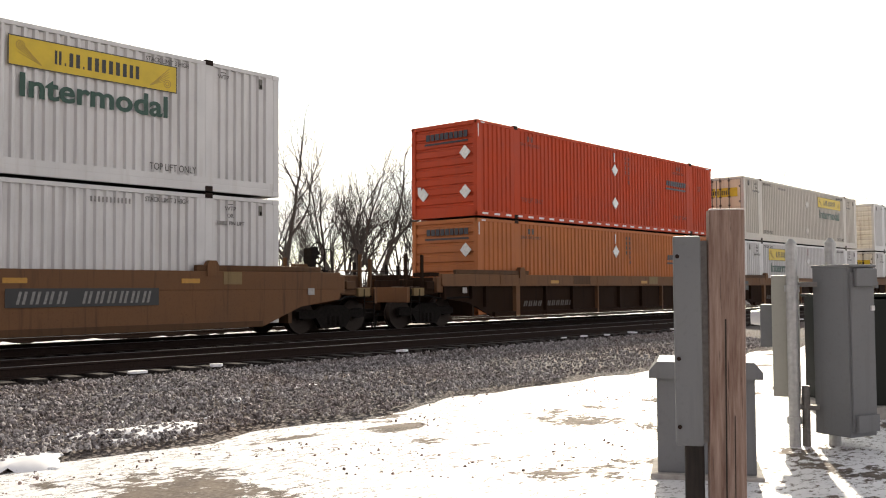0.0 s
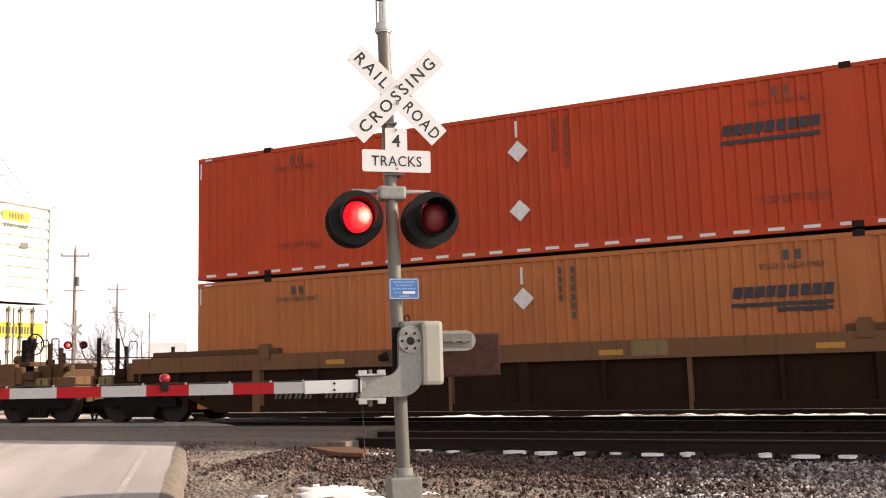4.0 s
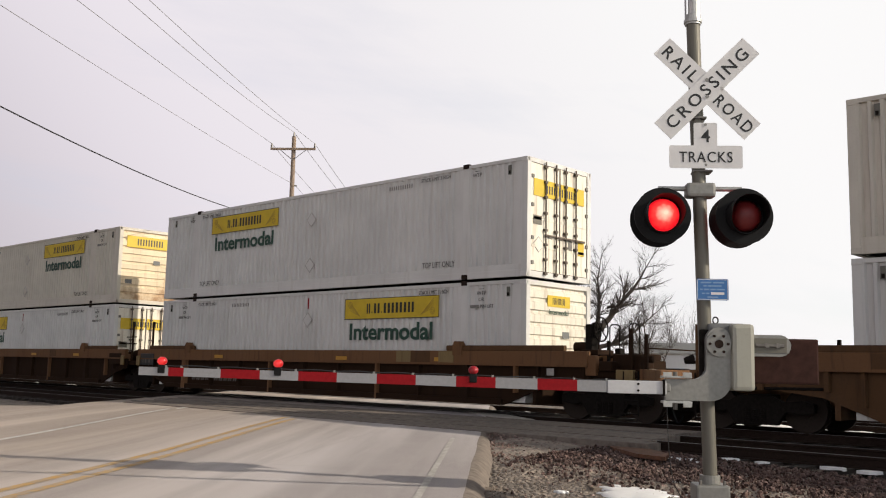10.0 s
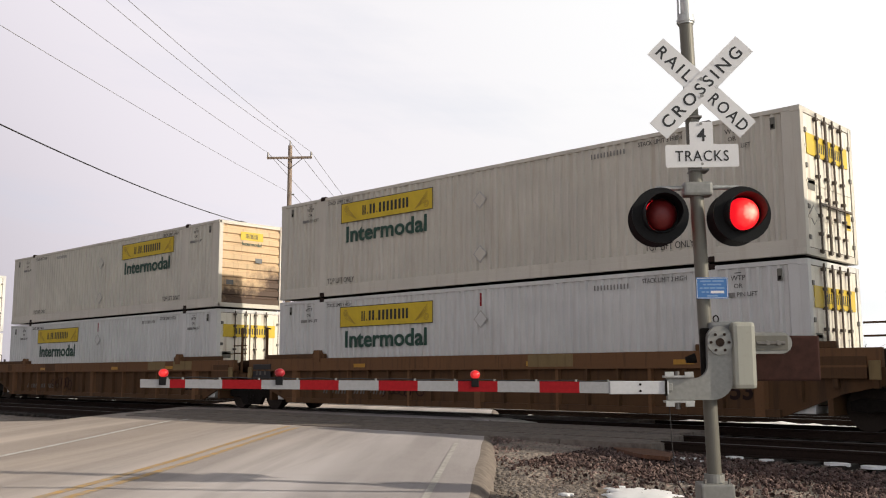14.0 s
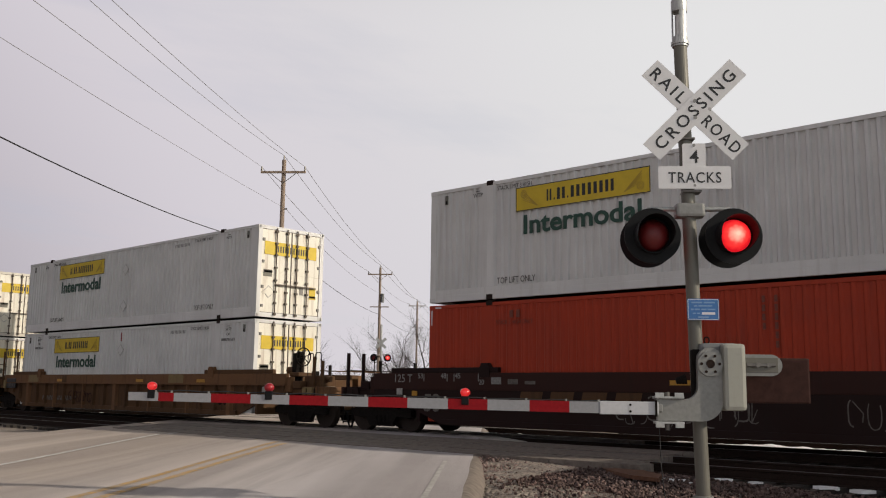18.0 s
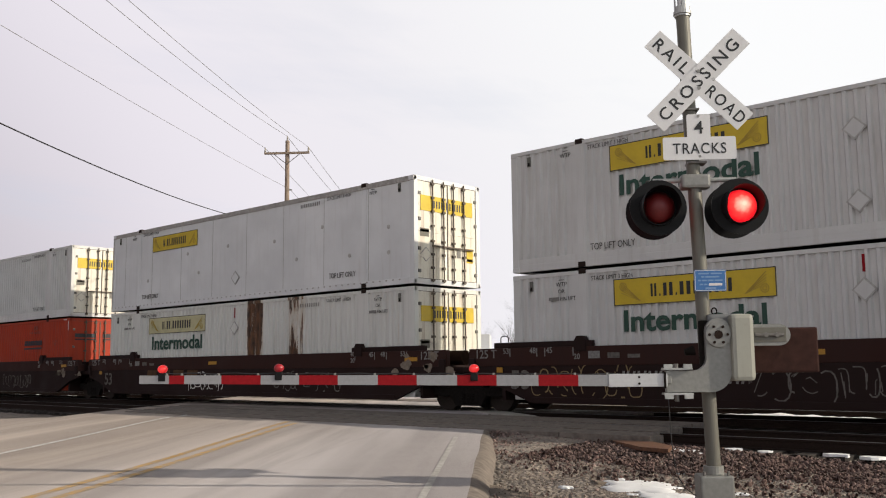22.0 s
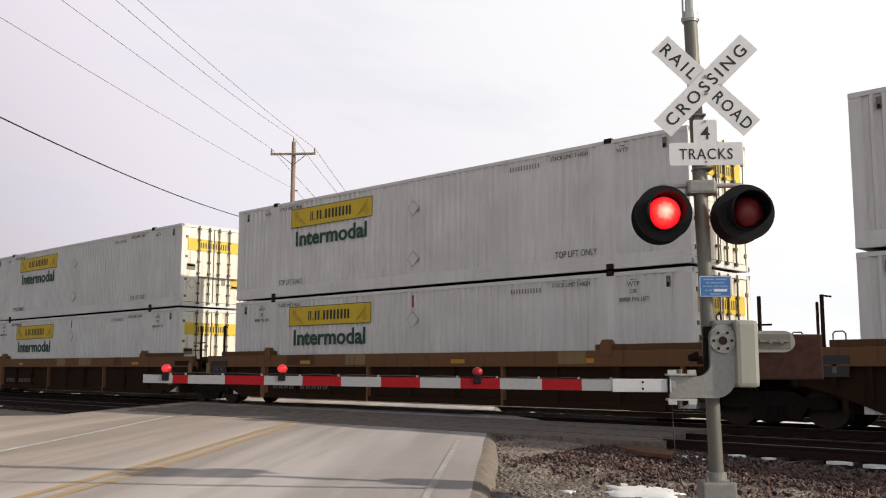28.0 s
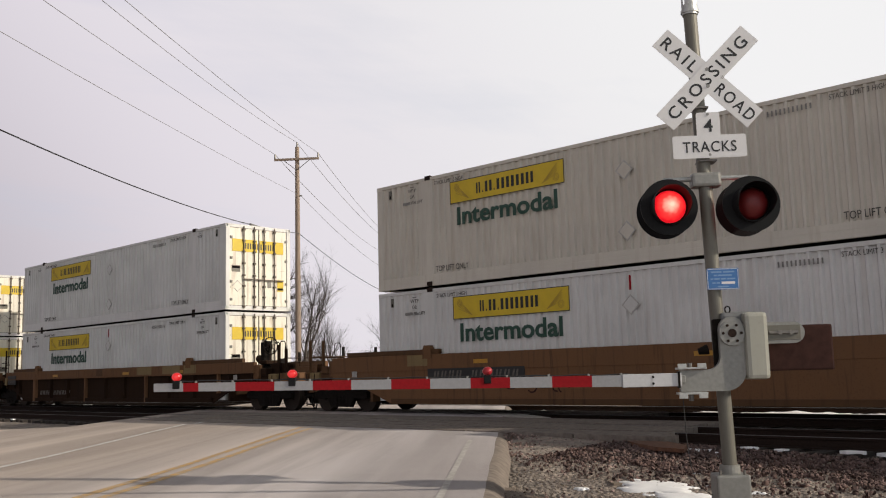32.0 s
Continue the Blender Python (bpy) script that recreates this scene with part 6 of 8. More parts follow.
def flasher(parent, x, z, face, lamp, even, number):
    """A black disc with a hooded red lamp. face: 1 looks at the near traffic, -1 the other way."""
    m = pose(x, 0, z, 0, 0, 0 if face > 0 else 180)
    hs = Shape().tube((0, -0.12, 0), (0, 0.06, 0), 0.155, 0.10, n=24)
    f = part("flasher", hs, FLATBLACK, parent, "black flasher head with a red lamp", at=m, smooth=False)
    part("backing_disc", ring(0.15, 0.27, -0.16, -0.145), FLATBLACK, f)
    part("visor", visor(0.172, 0.25), FLATBLACK, f, at=pose(0, -0.16, 0))
    l = part("lamp", lamp, None, f, "round red lamp", at=pose(0, -0.140, 0))
    LAMPS.append((l, even, (0, -0.140, 0)))


def plate(w, h, c=0.02):
    pts = []
    for sx, sz, a in ((1, -1, -90), (1, 1, 0), (-1, 1, 90), (-1, -1, 180)):
        for k in range(5):
            q = radians(a + k * 22.5)
            pts.append((sx * (w / 2 - c) + c * math.cos(q), sz * (h / 2 - c) + c * math.sin(q)))
    return Shape().prism(pts, "y", -0.004, 0.0)


def crossing_signal(at, z0):
    sg = thing("crossing_signal", "grey railroad crossing mast with crossbuck, flashers and gate", "crossing signal", at=at)
    part("mast", Shape().tube((0.02, 0, z0), (-0.107, 0, 5.08), 0.066, n=24), MASTGREY, sg, "grey-green steel pole", smooth=False)
    base = part("base_box", Shape().bevel(-0.155, 0.155, -0.155, 0.155, z0 - 0.12, 0.56, 0.02), ALU, sg, "grey cast junction box at the foot")
    part("base_collar", Shape().tube((0, 0, 0.56), (0, 0, 0.64), 0.095, n=20), ALU, base)
    for x in (-0.11, 0.11):
        part("bolt", Shape().tube((x, -0.11, 0.56), (x, -0.11, 0.60), 0.016, n=6), ROD, base)
    cap = part("pole_top", Shape().tube((0, 0, 5.03), (0, 0, 5.13), 0.078, n=20).tube((0, 0, 5.05), (0, 0, 5.08), 0.088, n=20), STEEL, sg, "slotted galvanised pole top", at=pose(-0.108, 0, 0))
    part("cap_ring", Shape().tube((0, 0, 5.40), (0, 0, 5.52), 0.080, 0.080, n=20).tube((0, 0, 5.52), (0, 0, 5.55), 0.080, 0.05, n=20), STEEL, cap)
    for q0 in (20, 140, 260):      # the slotted sleeve between them
        rows = []
        for r in (0.078, 0.070):
            for z in ((5.12, 5.41) if r > 0.075 else (5.41, 5.12)): rows.append([(r * math.cos(radians(q0 + k * 12)), r * math.sin(radians(q0 + k * 12)), z) for k in range(6)])
        part("strut", Shape().sheet(rows + [rows[0]]), STEEL, cap)
    part("light_head", Shape().tube((0, 0, 5.13), (0, 0, 5.36), 0.045, n=14), SIGNWHITE, cap)
    # crossbuck
    for ang, y, pieces in ((-45, -0.105, ((-0.37, "CROSSING"),)), (45, -0.098, ((0, "RAIL"), (0, "ROAD")))):
        b = part("crossbuck_blade", Shape().bevel(-0.61, 0.61, -0.003, 0.003, -0.114, 0.114, 0.0015), SIGNWHITE, sg, "white crossbuck blade with black letters", at=pose(0, y, 4.35, 0, ang, 0))
        if ang < 0:
            part("letters", lettering("CROSSING", 0.118, SIGNBLACK, 0.002, 0.001, 1.06, 1.35), SIGNBLACK, b, at=pose(0, -0.004, 0))
        else:
            part("letters", lettering("RAIL", 0.118, SIGNBLACK, 0.002, 0.001, 0.42, 1.35), SIGNBLACK, b, at=pose(-0.35, -0.004, 0))
            part("letters", lettering("ROAD", 0.118, SIGNBLACK, 0.002, 0.001, 0.45, 1.3), SIGNBLACK, b, at=pose(0.36, -0.004, 0))
        for u, v in ((0.06, 0.06), (-0.06, -0.06)) if ang < 0 else ((0.10, 0.10),): part("screw", Shape().tube((u, -0.010, v), (u, 0, v), 0.018, n=10), ALU, b)
    n4 = part("track_number_plate", plate(0.225, 0.24), SIGNWHITE, sg, "white plate with a black figure four", at=pose(-0.02, -0.10, 3.885))
    for z in (0.10, -0.30): part("bolt", Shape().tube((0, -0.011, z), (0, -0.004, z), 0.014, n=8), ALU, n4)
    part("figure", lettering("4", 0.125, SIGNBLACK, 0.002, 0.001), SIGNBLACK, n4, at=pose(0, -0.006, -0.01))
    tp = part("tracks_plate", plate(0.70, 0.225), SIGNWHITE, sg, "white plate with the word for tracks", at=pose(-0.02, -0.105, 3.665))
    part("letters", lettering("TRACKS", 0.105, SIGNBLACK, 0.001, 0.001, 0.51, 1.12), SIGNBLACK, tp, at=pose(0, -0.006, 0))
    part("sign_clamp", Shape().bevel(-0.13, 0.05, -0.09, 0.085, 3.525, 3.545, 0.006), ROD, sg)
    part("sign_clamp", Shape().bevel(-0.15, 0.0, -0.085, 0.08, 4.055, 4.075, 0.006), ROD, sg)
    # flashers on their crossarm
    part("crossarm", Shape().tube((-0.46, 0, 3.37), (0.34, 0, 3.37), 0.024, n=12), STEEL, sg, "galvanised crossarm pipe")
    part("crossarm_box", Shape().bevel(-0.20, 0.08, -0.09, 0.09, 3.28, 3.42, 0.03), ALU, sg, "cast aluminium crossarm clamp")
    big, small = lamp_ball(0.158, LAMPON, LAMPOFF), lamp_ball(0.048, LAMPSMALL, LAMPSMALLOFF, 0.85)
    for x in (-0.445, 0.325):
        part("hanger", Shape().tube((x, 0, 3.37), (x, 0, 3.22), 0.03, n=10), ALU, sg)
        for face in (1, -1): flasher(sg, x, 3.08, face, big, x > 0, 0)
    # blue notice: its print cannot be read, so bars
    bl = part("notice_plate", plate(0.30, 0.205, 0.015), BLUE, sg, "blue emergency notice with rows of white bars", at=pose(0.03, -0.085, 2.38))
    for x0_, x1_, z in ((-0.11, -0.01, 0.066), (0.005, 0.11, 0.066), (-0.085, -0.055, 0.034), (-0.045, 0.085, 0.034), (-0.115, -0.09, 0.0), (-0.08, -0.03, 0.0), (-0.02, 0.03, 0.0), (0.04, 0.115, 0.0), (-0.10, -0.07, -0.038), (-0.06, -0.03, -0.038), (-0.05, 0.05, -0.074)):
        part("print_bar", Shape().box(x0_, x1_, -0.0055, -0.004, z - 0.007, z + 0.007), PRINTBLUE, bl)
    part("print_bar", Shape().box(-0.015, 0.11, -0.0055, -0.004, -0.050, -0.026), SIGNWHITE, bl)
    fr = Shape()
    for z in (-0.097, 0.092): fr.box(-0.14, 0.14, -0.0055, -0.004, z, z + 0.005)
    for x in (-0.145, 0.14): fr.box(x, x + 0.005, -0.0055, -0.004, -0.09, 0.09)
    part("notice_rim", fr, SIGNWHITE, bl)
    # gate mechanism
    def arc(cx, cz, r, a0, a1): return [(cx + r * math.cos(radians(a0 + (a1 - a0) * k / 8)), cz + r * math.sin(radians(a0 + (a1 - a0) * k / 8))) for k in range(9)]
    lshape = [(-0.44, 1.33), (-0.44, 1.53)] + arc(-0.18, 1.65, 0.12, -90, 0) + arc(0.055, 1.90, 0.115, 180, 0) + arc(-0.03, 1.53, 0.20, 0, -90)
    gm = part("gate_mechanism", Shape().prism(lshape, "y", -0.20, -0.12), ALU, sg, "grey cast gate crank arm")
    part("mechanism_case", Shape().bevel(-0.02, 0.34, -0.13, 0.22, 1.46, 2.06, 0.035), BOXGREY, gm)
    part("mechanism_cover", Shape().bevel(0.165, 0.375, -0.26, 0.20, 1.43, 2.05, 0.04), BEIGEBOX, gm, "warm grey rounded mechanism cover")
    eye = Shape()
    for k in range(12):
        q0, q1 = k * math.pi / 6, (k + 1) * math.pi / 6
        eye.tube((0.05 + 0.025 * math.cos(q0), -0.1, 2.085 + 0.032 * math.sin(q0)), (0.05 + 0.025 * math.cos(q1), -0.1, 2.085 + 0.032 * math.sin(q1)), 0.007, n=5)
    part("lifting_eye", eye, SOOT, gm, "small black lifting eye")
    hub = part("hub", Shape().tube((0.05, -0.235, 1.86), (0.05, -0.19, 1.86), 0.115, n=28), ALU, gm, "round bolted hub")
    part("hub_centre", Shape().tube((0.05, -0.242, 1.86), (0.05, -0.235, 1.86), 0.04, n=16), RAILRUST, hub)
    for k in range(6):
        q = k * 1.0472
        part("bolt", Shape().tube((0.05 + 0.083 * math.cos(q), -0.248, 1.86 + 0.083 * math.sin(q)), (0.05 + 0.083 * math.cos(q), -0.235, 1.86 + 0.083 * math.sin(q)), 0.014, n=6), RAILRUST, hub)
    for z0_, z1_, s_ in ((1.535, 1.555, 1), (1.305, 1.325, -1)):     # small channels above and below the clamp
        cb = part("clamp_bracket", Shape().bevel(-0.47, -0.20, -0.24, -0.10, z0_, z1_, 0.005), STEEL, gm, "galvanised clamp channel")
        for xx in (-0.465, -0.285): part("channel_flange", Shape().bevel(xx, xx + 0.08, -0.245, -0.225, *sorted((z0_ + 0.01, z0_ + 0.01 + s_ * 0.045)), 0.003), STEEL, cb)
        part("bolt", Shape().tube((-0.345, -0.18, z0_), (-0.345, -0.18, z0_ + s_ * 0.06), 0.022, n=8), ROD, cb)
    cw = part("counterweight_arm", Shape().prism([(0.36, 1.755), (0.63, 1.755)] + [(0.63 + 0.1 * math.cos(q), 1.855 + 0.1 * math.sin(q)) for q in np.linspace(-1.4, 1.4, 9)] + [(0.63, 1.955), (0.36, 1.955)], "y", -0.16, -0.10), ALU, gm, "pale counterweight arm with a slot")
    part("slot", Shape().bevel(0.38, 0.69, -0.166, -0.155, 1.785, 1.925, 0.004), MASTGREY, cw)
    part("slot_rod", Shape().tube((0.40, -0.172, 1.855), (0.66, -0.172, 1.855), 0.018, n=8), ROD, cw)
    for x in (0.50, 0.60): part("bolt", Shape().tube((x, -0.19, 1.855), (x, -0.165, 1.855), 0.024, n=6), ROD, cw)
    part("counterweight", Shape().bevel(0.40, 1.04, 0.02, 0.12, 1.50, 1.93, 0.02), PLATEDARK, gm, "rust-brown counterweight plate")
    part("fitting", Shape().tube((-0.22, 0.02, 1.70), (-0.13, 0.02, 1.72), 0.03, 0.05, n=10).bevel(-0.10, 0.02, -0.11, -0.04, 1.50, 2.0, 0.02), SOOT, gm)
    # the lowered arm
    arm = part("gate_arm", Shape().bevel(-0.98, -0.44, -0.27, -0.22, 1.385, 1.505, 0.006), ARMWHITE, sg, "lowered gate arm with red and white stripes")
    part("arm_adapter", Shape().bevel(-0.50, -0.40, -0.255, -0.16, 1.41, 1.485, 0.01), ALU, arm)
    part("arm_strap", Shape().bevel(-0.475, -0.455, -0.285, -0.20, 1.37, 1.52, 0.004), SOOT, arm)
    cuts = [-5.44, -5.15, -5.0, -4.64, -4.26, -3.89, -3.52, -3.14, -2.77, -2.39, -2.02, -1.63, -1.26, -0.96]
    for i, (a, b) in enumerate(zip(cuts, cuts[1:])):
        za, zb = 1.445 - 0.0105 * (a + 0.9), 1.445 - 0.0105 * (b + 0.9)
        h0, h1 = (0.053 - 0.003 * abs(a + 0.9) , 0.053 - 0.003 * abs(b + 0.9))
        s = Shape().prism([(a, za - h0), (b, zb - h1), (b, zb + h1), (a, za + h0)], "y", -0.265, -0.228)
        part("stripe", s, STRIPERED if i % 2 else STRIPEWHITE, arm)
        part("lamp_clip", Shape().tube((b - 0.03, -0.246, zb + h1), (b - 0.03, -0.246, zb + h1 + 0.02), 0.012, n=6), ALU, arm)
    part("arm_bolt", Shape().tube((-0.70, -0.275, 1.475), (-0.70, -0.27, 1.475), 0.012, n=8).tube((-0.70, -0.275, 1.415), (-0.70, -0.27, 1.415), 0.012, n=8), SOOT, arm)
    wire = Shape()
    pts = [Vector((x, -0.246, 1.445 - 0.0105 * (x + 0.9) + 0.052 + 0.012 * abs(math.sin(x * 8)))) for x in np.linspace(-5.2, -0.6, 40)]
    wire.path(pts, 0.006)
    part("lamp_cable", wire, WIRE, arm)
    drop = [Vector((-0.42 + 0.10 * k / 9 + 0.45 * (k / 9) ** 4, -0.15 + 0.30 * k / 9, 1.33 - 1.02 * math.sin(k / 9 * 1.5708) ** 0.9)) for k in range(10)]
    dw = Shape()
    dw.path(drop, 0.0045)
    part("hanging_cable", dw, WIRE, sg)
    for x, z, even in ((-5.22, 1.59, None), (-4.09, 1.59, False), (-2.23, 1.568, True)):
        al = part("arm_light", Shape().bevel(x - 0.035, x + 0.035, -0.275, -0.22, z - 0.115, z - 0.035, 0.008), FLATBLACK, arm, "small red light on the gate arm")
        l = part("lamp", small, None, al, at=pose(x, -0.246, z))
        if even is not None: LAMPS.append((l, even, (x, -0.246, z)))
    return sg


def crossing_panels():
    rnd = random.Random(8)
    pn = thing("crossing_surface", "worn concrete and timber crossing panels between the rails", "crossing panel", kind="structure")
    # planks along the near track, out past the road's east edge
    for y0, y1, xe in ((12.75, 13.17, -7.6), (13.17, 13.57, -7.9), (13.76, 14.36, -8.1), (14.42, 15.03, -8.3), (15.26, 15.9, -8.6), (15.93, 16.55, -8.6)):
        x = -23.5 - (y0 - 12.7) * 0.8
        while x < xe:
            w = min(rnd.uniform(2.2, 2.6), xe - x)
            if w > 0.3: part("panel", Shape().bevel(x, x + w - 0.025, y0, y1 - 0.02, 0.3, RAIL + 0.004 + rnd.uniform(0, 0.008), 0.012), PANEL, pn)
            x += w
    for yc in TRACKS[1:]:
        for y0, y1 in ((yc - 0.66, yc - 0.02), (yc + 0.02, yc + 0.66)):
            x = -21 - (yc - 12.7) * 0.8
            for k in range(6): part("panel", Shape().bevel(x + k * 2.4, x + k * 2.4 + 2.37, y0, y1, 0.3, RAIL + 0.004, 0.012), PANEL, pn)
    part("pale_panel", Shape().prism([(-15.65, 17.75), (-14.75, 17.95), (-12.75, 16.62), (-13.55, 16.58)], "z", 0.3, RAIL + 0.016), CONCRETE, pn, "newer pale concrete patch")
    tp = part("steel_plate", Shape().prism([(-8.3, 12.68), (-7.25, 11.85), (-6.75, 11.75), (-7.0, 12.3), (-7.75, 12.9)], "z", 0.40, 0.455), PLATERUST)
    tagged(tp, "rusty brown steel plate lying at the crossing's end", "steel plate")
    sl = part("broken_slab", Shape().prism([(-6.86, 9.98), (-6.54, 9.70), (-6.28, 10.0), (-6.35, 10.5), (-6.70, 10.75)], "z", 0.1, 0.212), SLAB)
    tagged(sl, "flat broken concrete slab lying in the gravel", "slab")


# ---- roadside things by the snow field ----


def cabinets():
    def az(a, r): return Vector((math.sin(radians(a)) * r, math.cos(radians(a)) * r, 0))
    p = az(65.9, 6.3)
    post = thing("wooden_post", "weathered square timber post standing in snow", "post", at=pose(p.x, p.y, -0.3, 0, 0.6, -62))
    tm = Shape()
    rows = []
    for z in np.linspace(0, 2.39, 14):
        row = []
        for k in range(17):
            q = 2 * math.pi * k / 16
            sq = 0.118 / max(abs(math.cos(q)), abs(math.sin(q))) ** 0.72
            row.append((sq * math.cos(q) * (1 + 0.02 * noise.noise((k * 0.9, z, 1))), sq * math.sin(q) * (1 + 0.02 * noise.noise((k, z * 1.3, 5))), z))
        rows.append(row)
    tm.sheet(rows)
    tm.add([rows[-1][k] for k in range(16)], [tuple(range(16))])
    part("timber", tm, POSTWOOD, post, "grey-brown split timber")
    part("crack", Shape().box(-0.015, -0.006, -0.122, -0.10, 0.5, 1.7).box(0.04, 0.045, -0.121, -0.10, 0.2, 1.1), TIEWOOD, post)
    part("cap_edge", Shape().bevel(-0.105, 0.105, -0.105, 0.105, 2.385, 2.40, 0.005), PALE, post, "pale sawn top")
    # the slim channel cover fixed to the post's flank, on a darker stub
    q = az(63.9, 6.25)
    cv = thing("conduit_cover", "slim grey steel conduit cover with rust spots beside the post", "conduit cover", at=pose(q.x, q.y, 0, 0, 0, -62))
    part("channel", Shape().bevel(-0.085, 0.085, -0.07, 0.07, 0.60, 1.93, 0.012), BOXGREY, cv)
    part("back_strip", Shape().box(0.085, 0.125, -0.03, 0.06, 0.62, 1.9), ROD, cv)
    part("stub", Shape().bevel(-0.03, 0.09, 0.0, 0.10, -0.1, 0.62, 0.01), TIEWOOD, cv, "dark wooden stub")
    for z in (0.72, 1.15, 1.80): part("bolt", Shape().tube((-0.06, -0.08, z), (-0.06, -0.07, z), 0.014, n=8), RAILRUST, cv)
    # squat pedestal with an overhanging lid
    g = az(64.8, 8.55)
    pd = thing("utility_pedestal", "squat grey steel utility pedestal with overhanging lid", "utility box", at=pose(g.x, g.y, 0, 0, 0, -64))
    part("body", Shape().bevel(-0.40, 0.40, -0.33, 0.33, 0.04, 0.86, 0.015), BOXGREY, pd)
    part("lid", Shape().prism([(-0.46, 0.84), (0.46, 0.84), (0.46, 0.90), (0.39, 0.98), (-0.39, 0.98), (-0.46, 0.90)], "y", -0.40, 0.40), BOXGREY, pd, "sloped overhanging lid")
    part("pad", Shape().bevel(-0.46, 0.46, -0.40, 0.40, -0.12, 0.045, 0.02), CONCRETE, pd)
    part("hasp", Shape().bevel(-0.03, 0.03, -0.35, -0.33, 0.74, 0.84, 0.006), ROD, pd)
    # two posts with a narrow meter box and a tall cabinet
    m = az(69.7, 10.2)
    mb = thing("meter_box", "narrow beige meter box on a galvanised pipe post", "utility box", at=pose(m.x, m.y, 0, 0, 0, -71))
    part("post", Shape().tube((0, 0, -0.2), (0, 0, 2.04), 0.057, n=16).tube((0, 0, 2.04), (0, 0, 2.09), 0.057, 0.02, n=16), STEEL, mb)
    part("box", Shape().bevel(-0.20, 0.06, 0.05, 0.55, 0.48, 1.72, 0.012), BEIGEBOX, mb)
    part("meter", Shape().bevel(-0.32, -0.19, 0.15, 0.45, 0.98, 1.42, 0.01), BOXGREY, mb)
    part("meter_dome", Shape().tube((-0.32, 0.3, 1.28), (-0.42, 0.3, 1.28), 0.085, 0.07, n=18), SIGNWHITE, mb, "round white meter glass")
    for z in (0.22, 1.55): part("collar", Shape().tube((0, 0, z), (0, 0, z + 0.07), 0.074, n=14), STEEL, mb)
    part("conduit", Shape().tube((0.11, 0.05, -0.1), (0.11, 0.05, 0.6), 0.04, n=10), ROD, mb)
    for z in (0.36, 1.60): part("strut_channel", Shape().bevel(-0.05, 0.24, 0.02, 0.07, z, z + 0.05, 0.006), ROD, mb)
    t = az(72.4, 10.35)
    tc = thing("control_cabinet", "tall grey steel control cabinet on pipe posts", "cabinet", at=pose(t.x, t.y, 0, 0, 0, -21))
    part("case", Shape().bevel(-0.20, 0.185, -0.21, 0.21, 0.12, 1.80, 0.012), BOXGREY, tc)
    part("roof_lip", Shape().bevel(-0.21, 0.20, -0.235, 0.22, 1.79, 1.82, 0.008), BOXGREY, tc)
    part("door", Shape().bevel(-0.18, 0.165, -0.232, -0.208, 0.18, 1.74, 0.008), BOXGREY, tc, "grey door with a lower flap")
    part("flap", Shape().bevel(-0.155, 0.155, -0.272, -0.232, 0.17, 0.34, 0.01), BOXGREY, tc)
    part("vent_box", Shape().bevel(-0.14, 0.165, -0.275, -0.232, 1.60, 1.78, 0.012), BOXGREY, tc)
    part("latch", Shape().bevel(0.10, 0.15, -0.25, -0.23, 1.36, 1.41, 0.006), SIGNWHITE, tc)
    part("leg", Shape().tube((-0.05, 0.1, -0.2), (-0.05, 0.1, 0.16), 0.06, n=14), STEEL, tc)
    part("leg", Shape().tube((0.14, 0.26, -0.2), (0.14, 0.26, 2.06), 0.057, n=14).tube((0.14, 0.26, 2.06), (0.14, 0.26, 2.11), 0.057, 0.02, n=14), STEEL, tc)
    # dark transformer on its pad
    d = az(73.85, 13.3)
    tr = thing("pad_transformer", "dark green steel pad transformer on a concrete slab", "transformer", at=pose(d.x, d.y, 0, 0, 0, -46))
    part("pad", Shape().bevel(-0.74, 0.70, -0.66, 0.72, -0.15, 0.14, 0.03), CONCRETE, tr)
    part("tank", Shape().bevel(-0.62, 0.62, -0.05, 0.62, 0.14, 1.48, 0.02), DARKGREEN, tr)
    part("cable_hood", Shape().prism([(-0.50, 0.14), (-0.50, 1.44), (-0.05, 1.50), (-0.05, 0.14)], "x", -0.62, 0.62), DARKGREEN, tr, "sloped dark door hood")
    part("lid_rim", Shape().bevel(-0.65, 0.65, -0.53, 0.65, 1.47, 1.51, 0.01), DARKGREEN, tr)
    part("door_seam", Shape().box(-0.008, 0.008, -0.505, -0.498, 0.16, 1.42), SOOT, tr)
    part("decal", Shape().box(-0.40, -0.32, -0.507, -0.498, 1.32, 1.38), SIGNWHITE, tr)
    return p


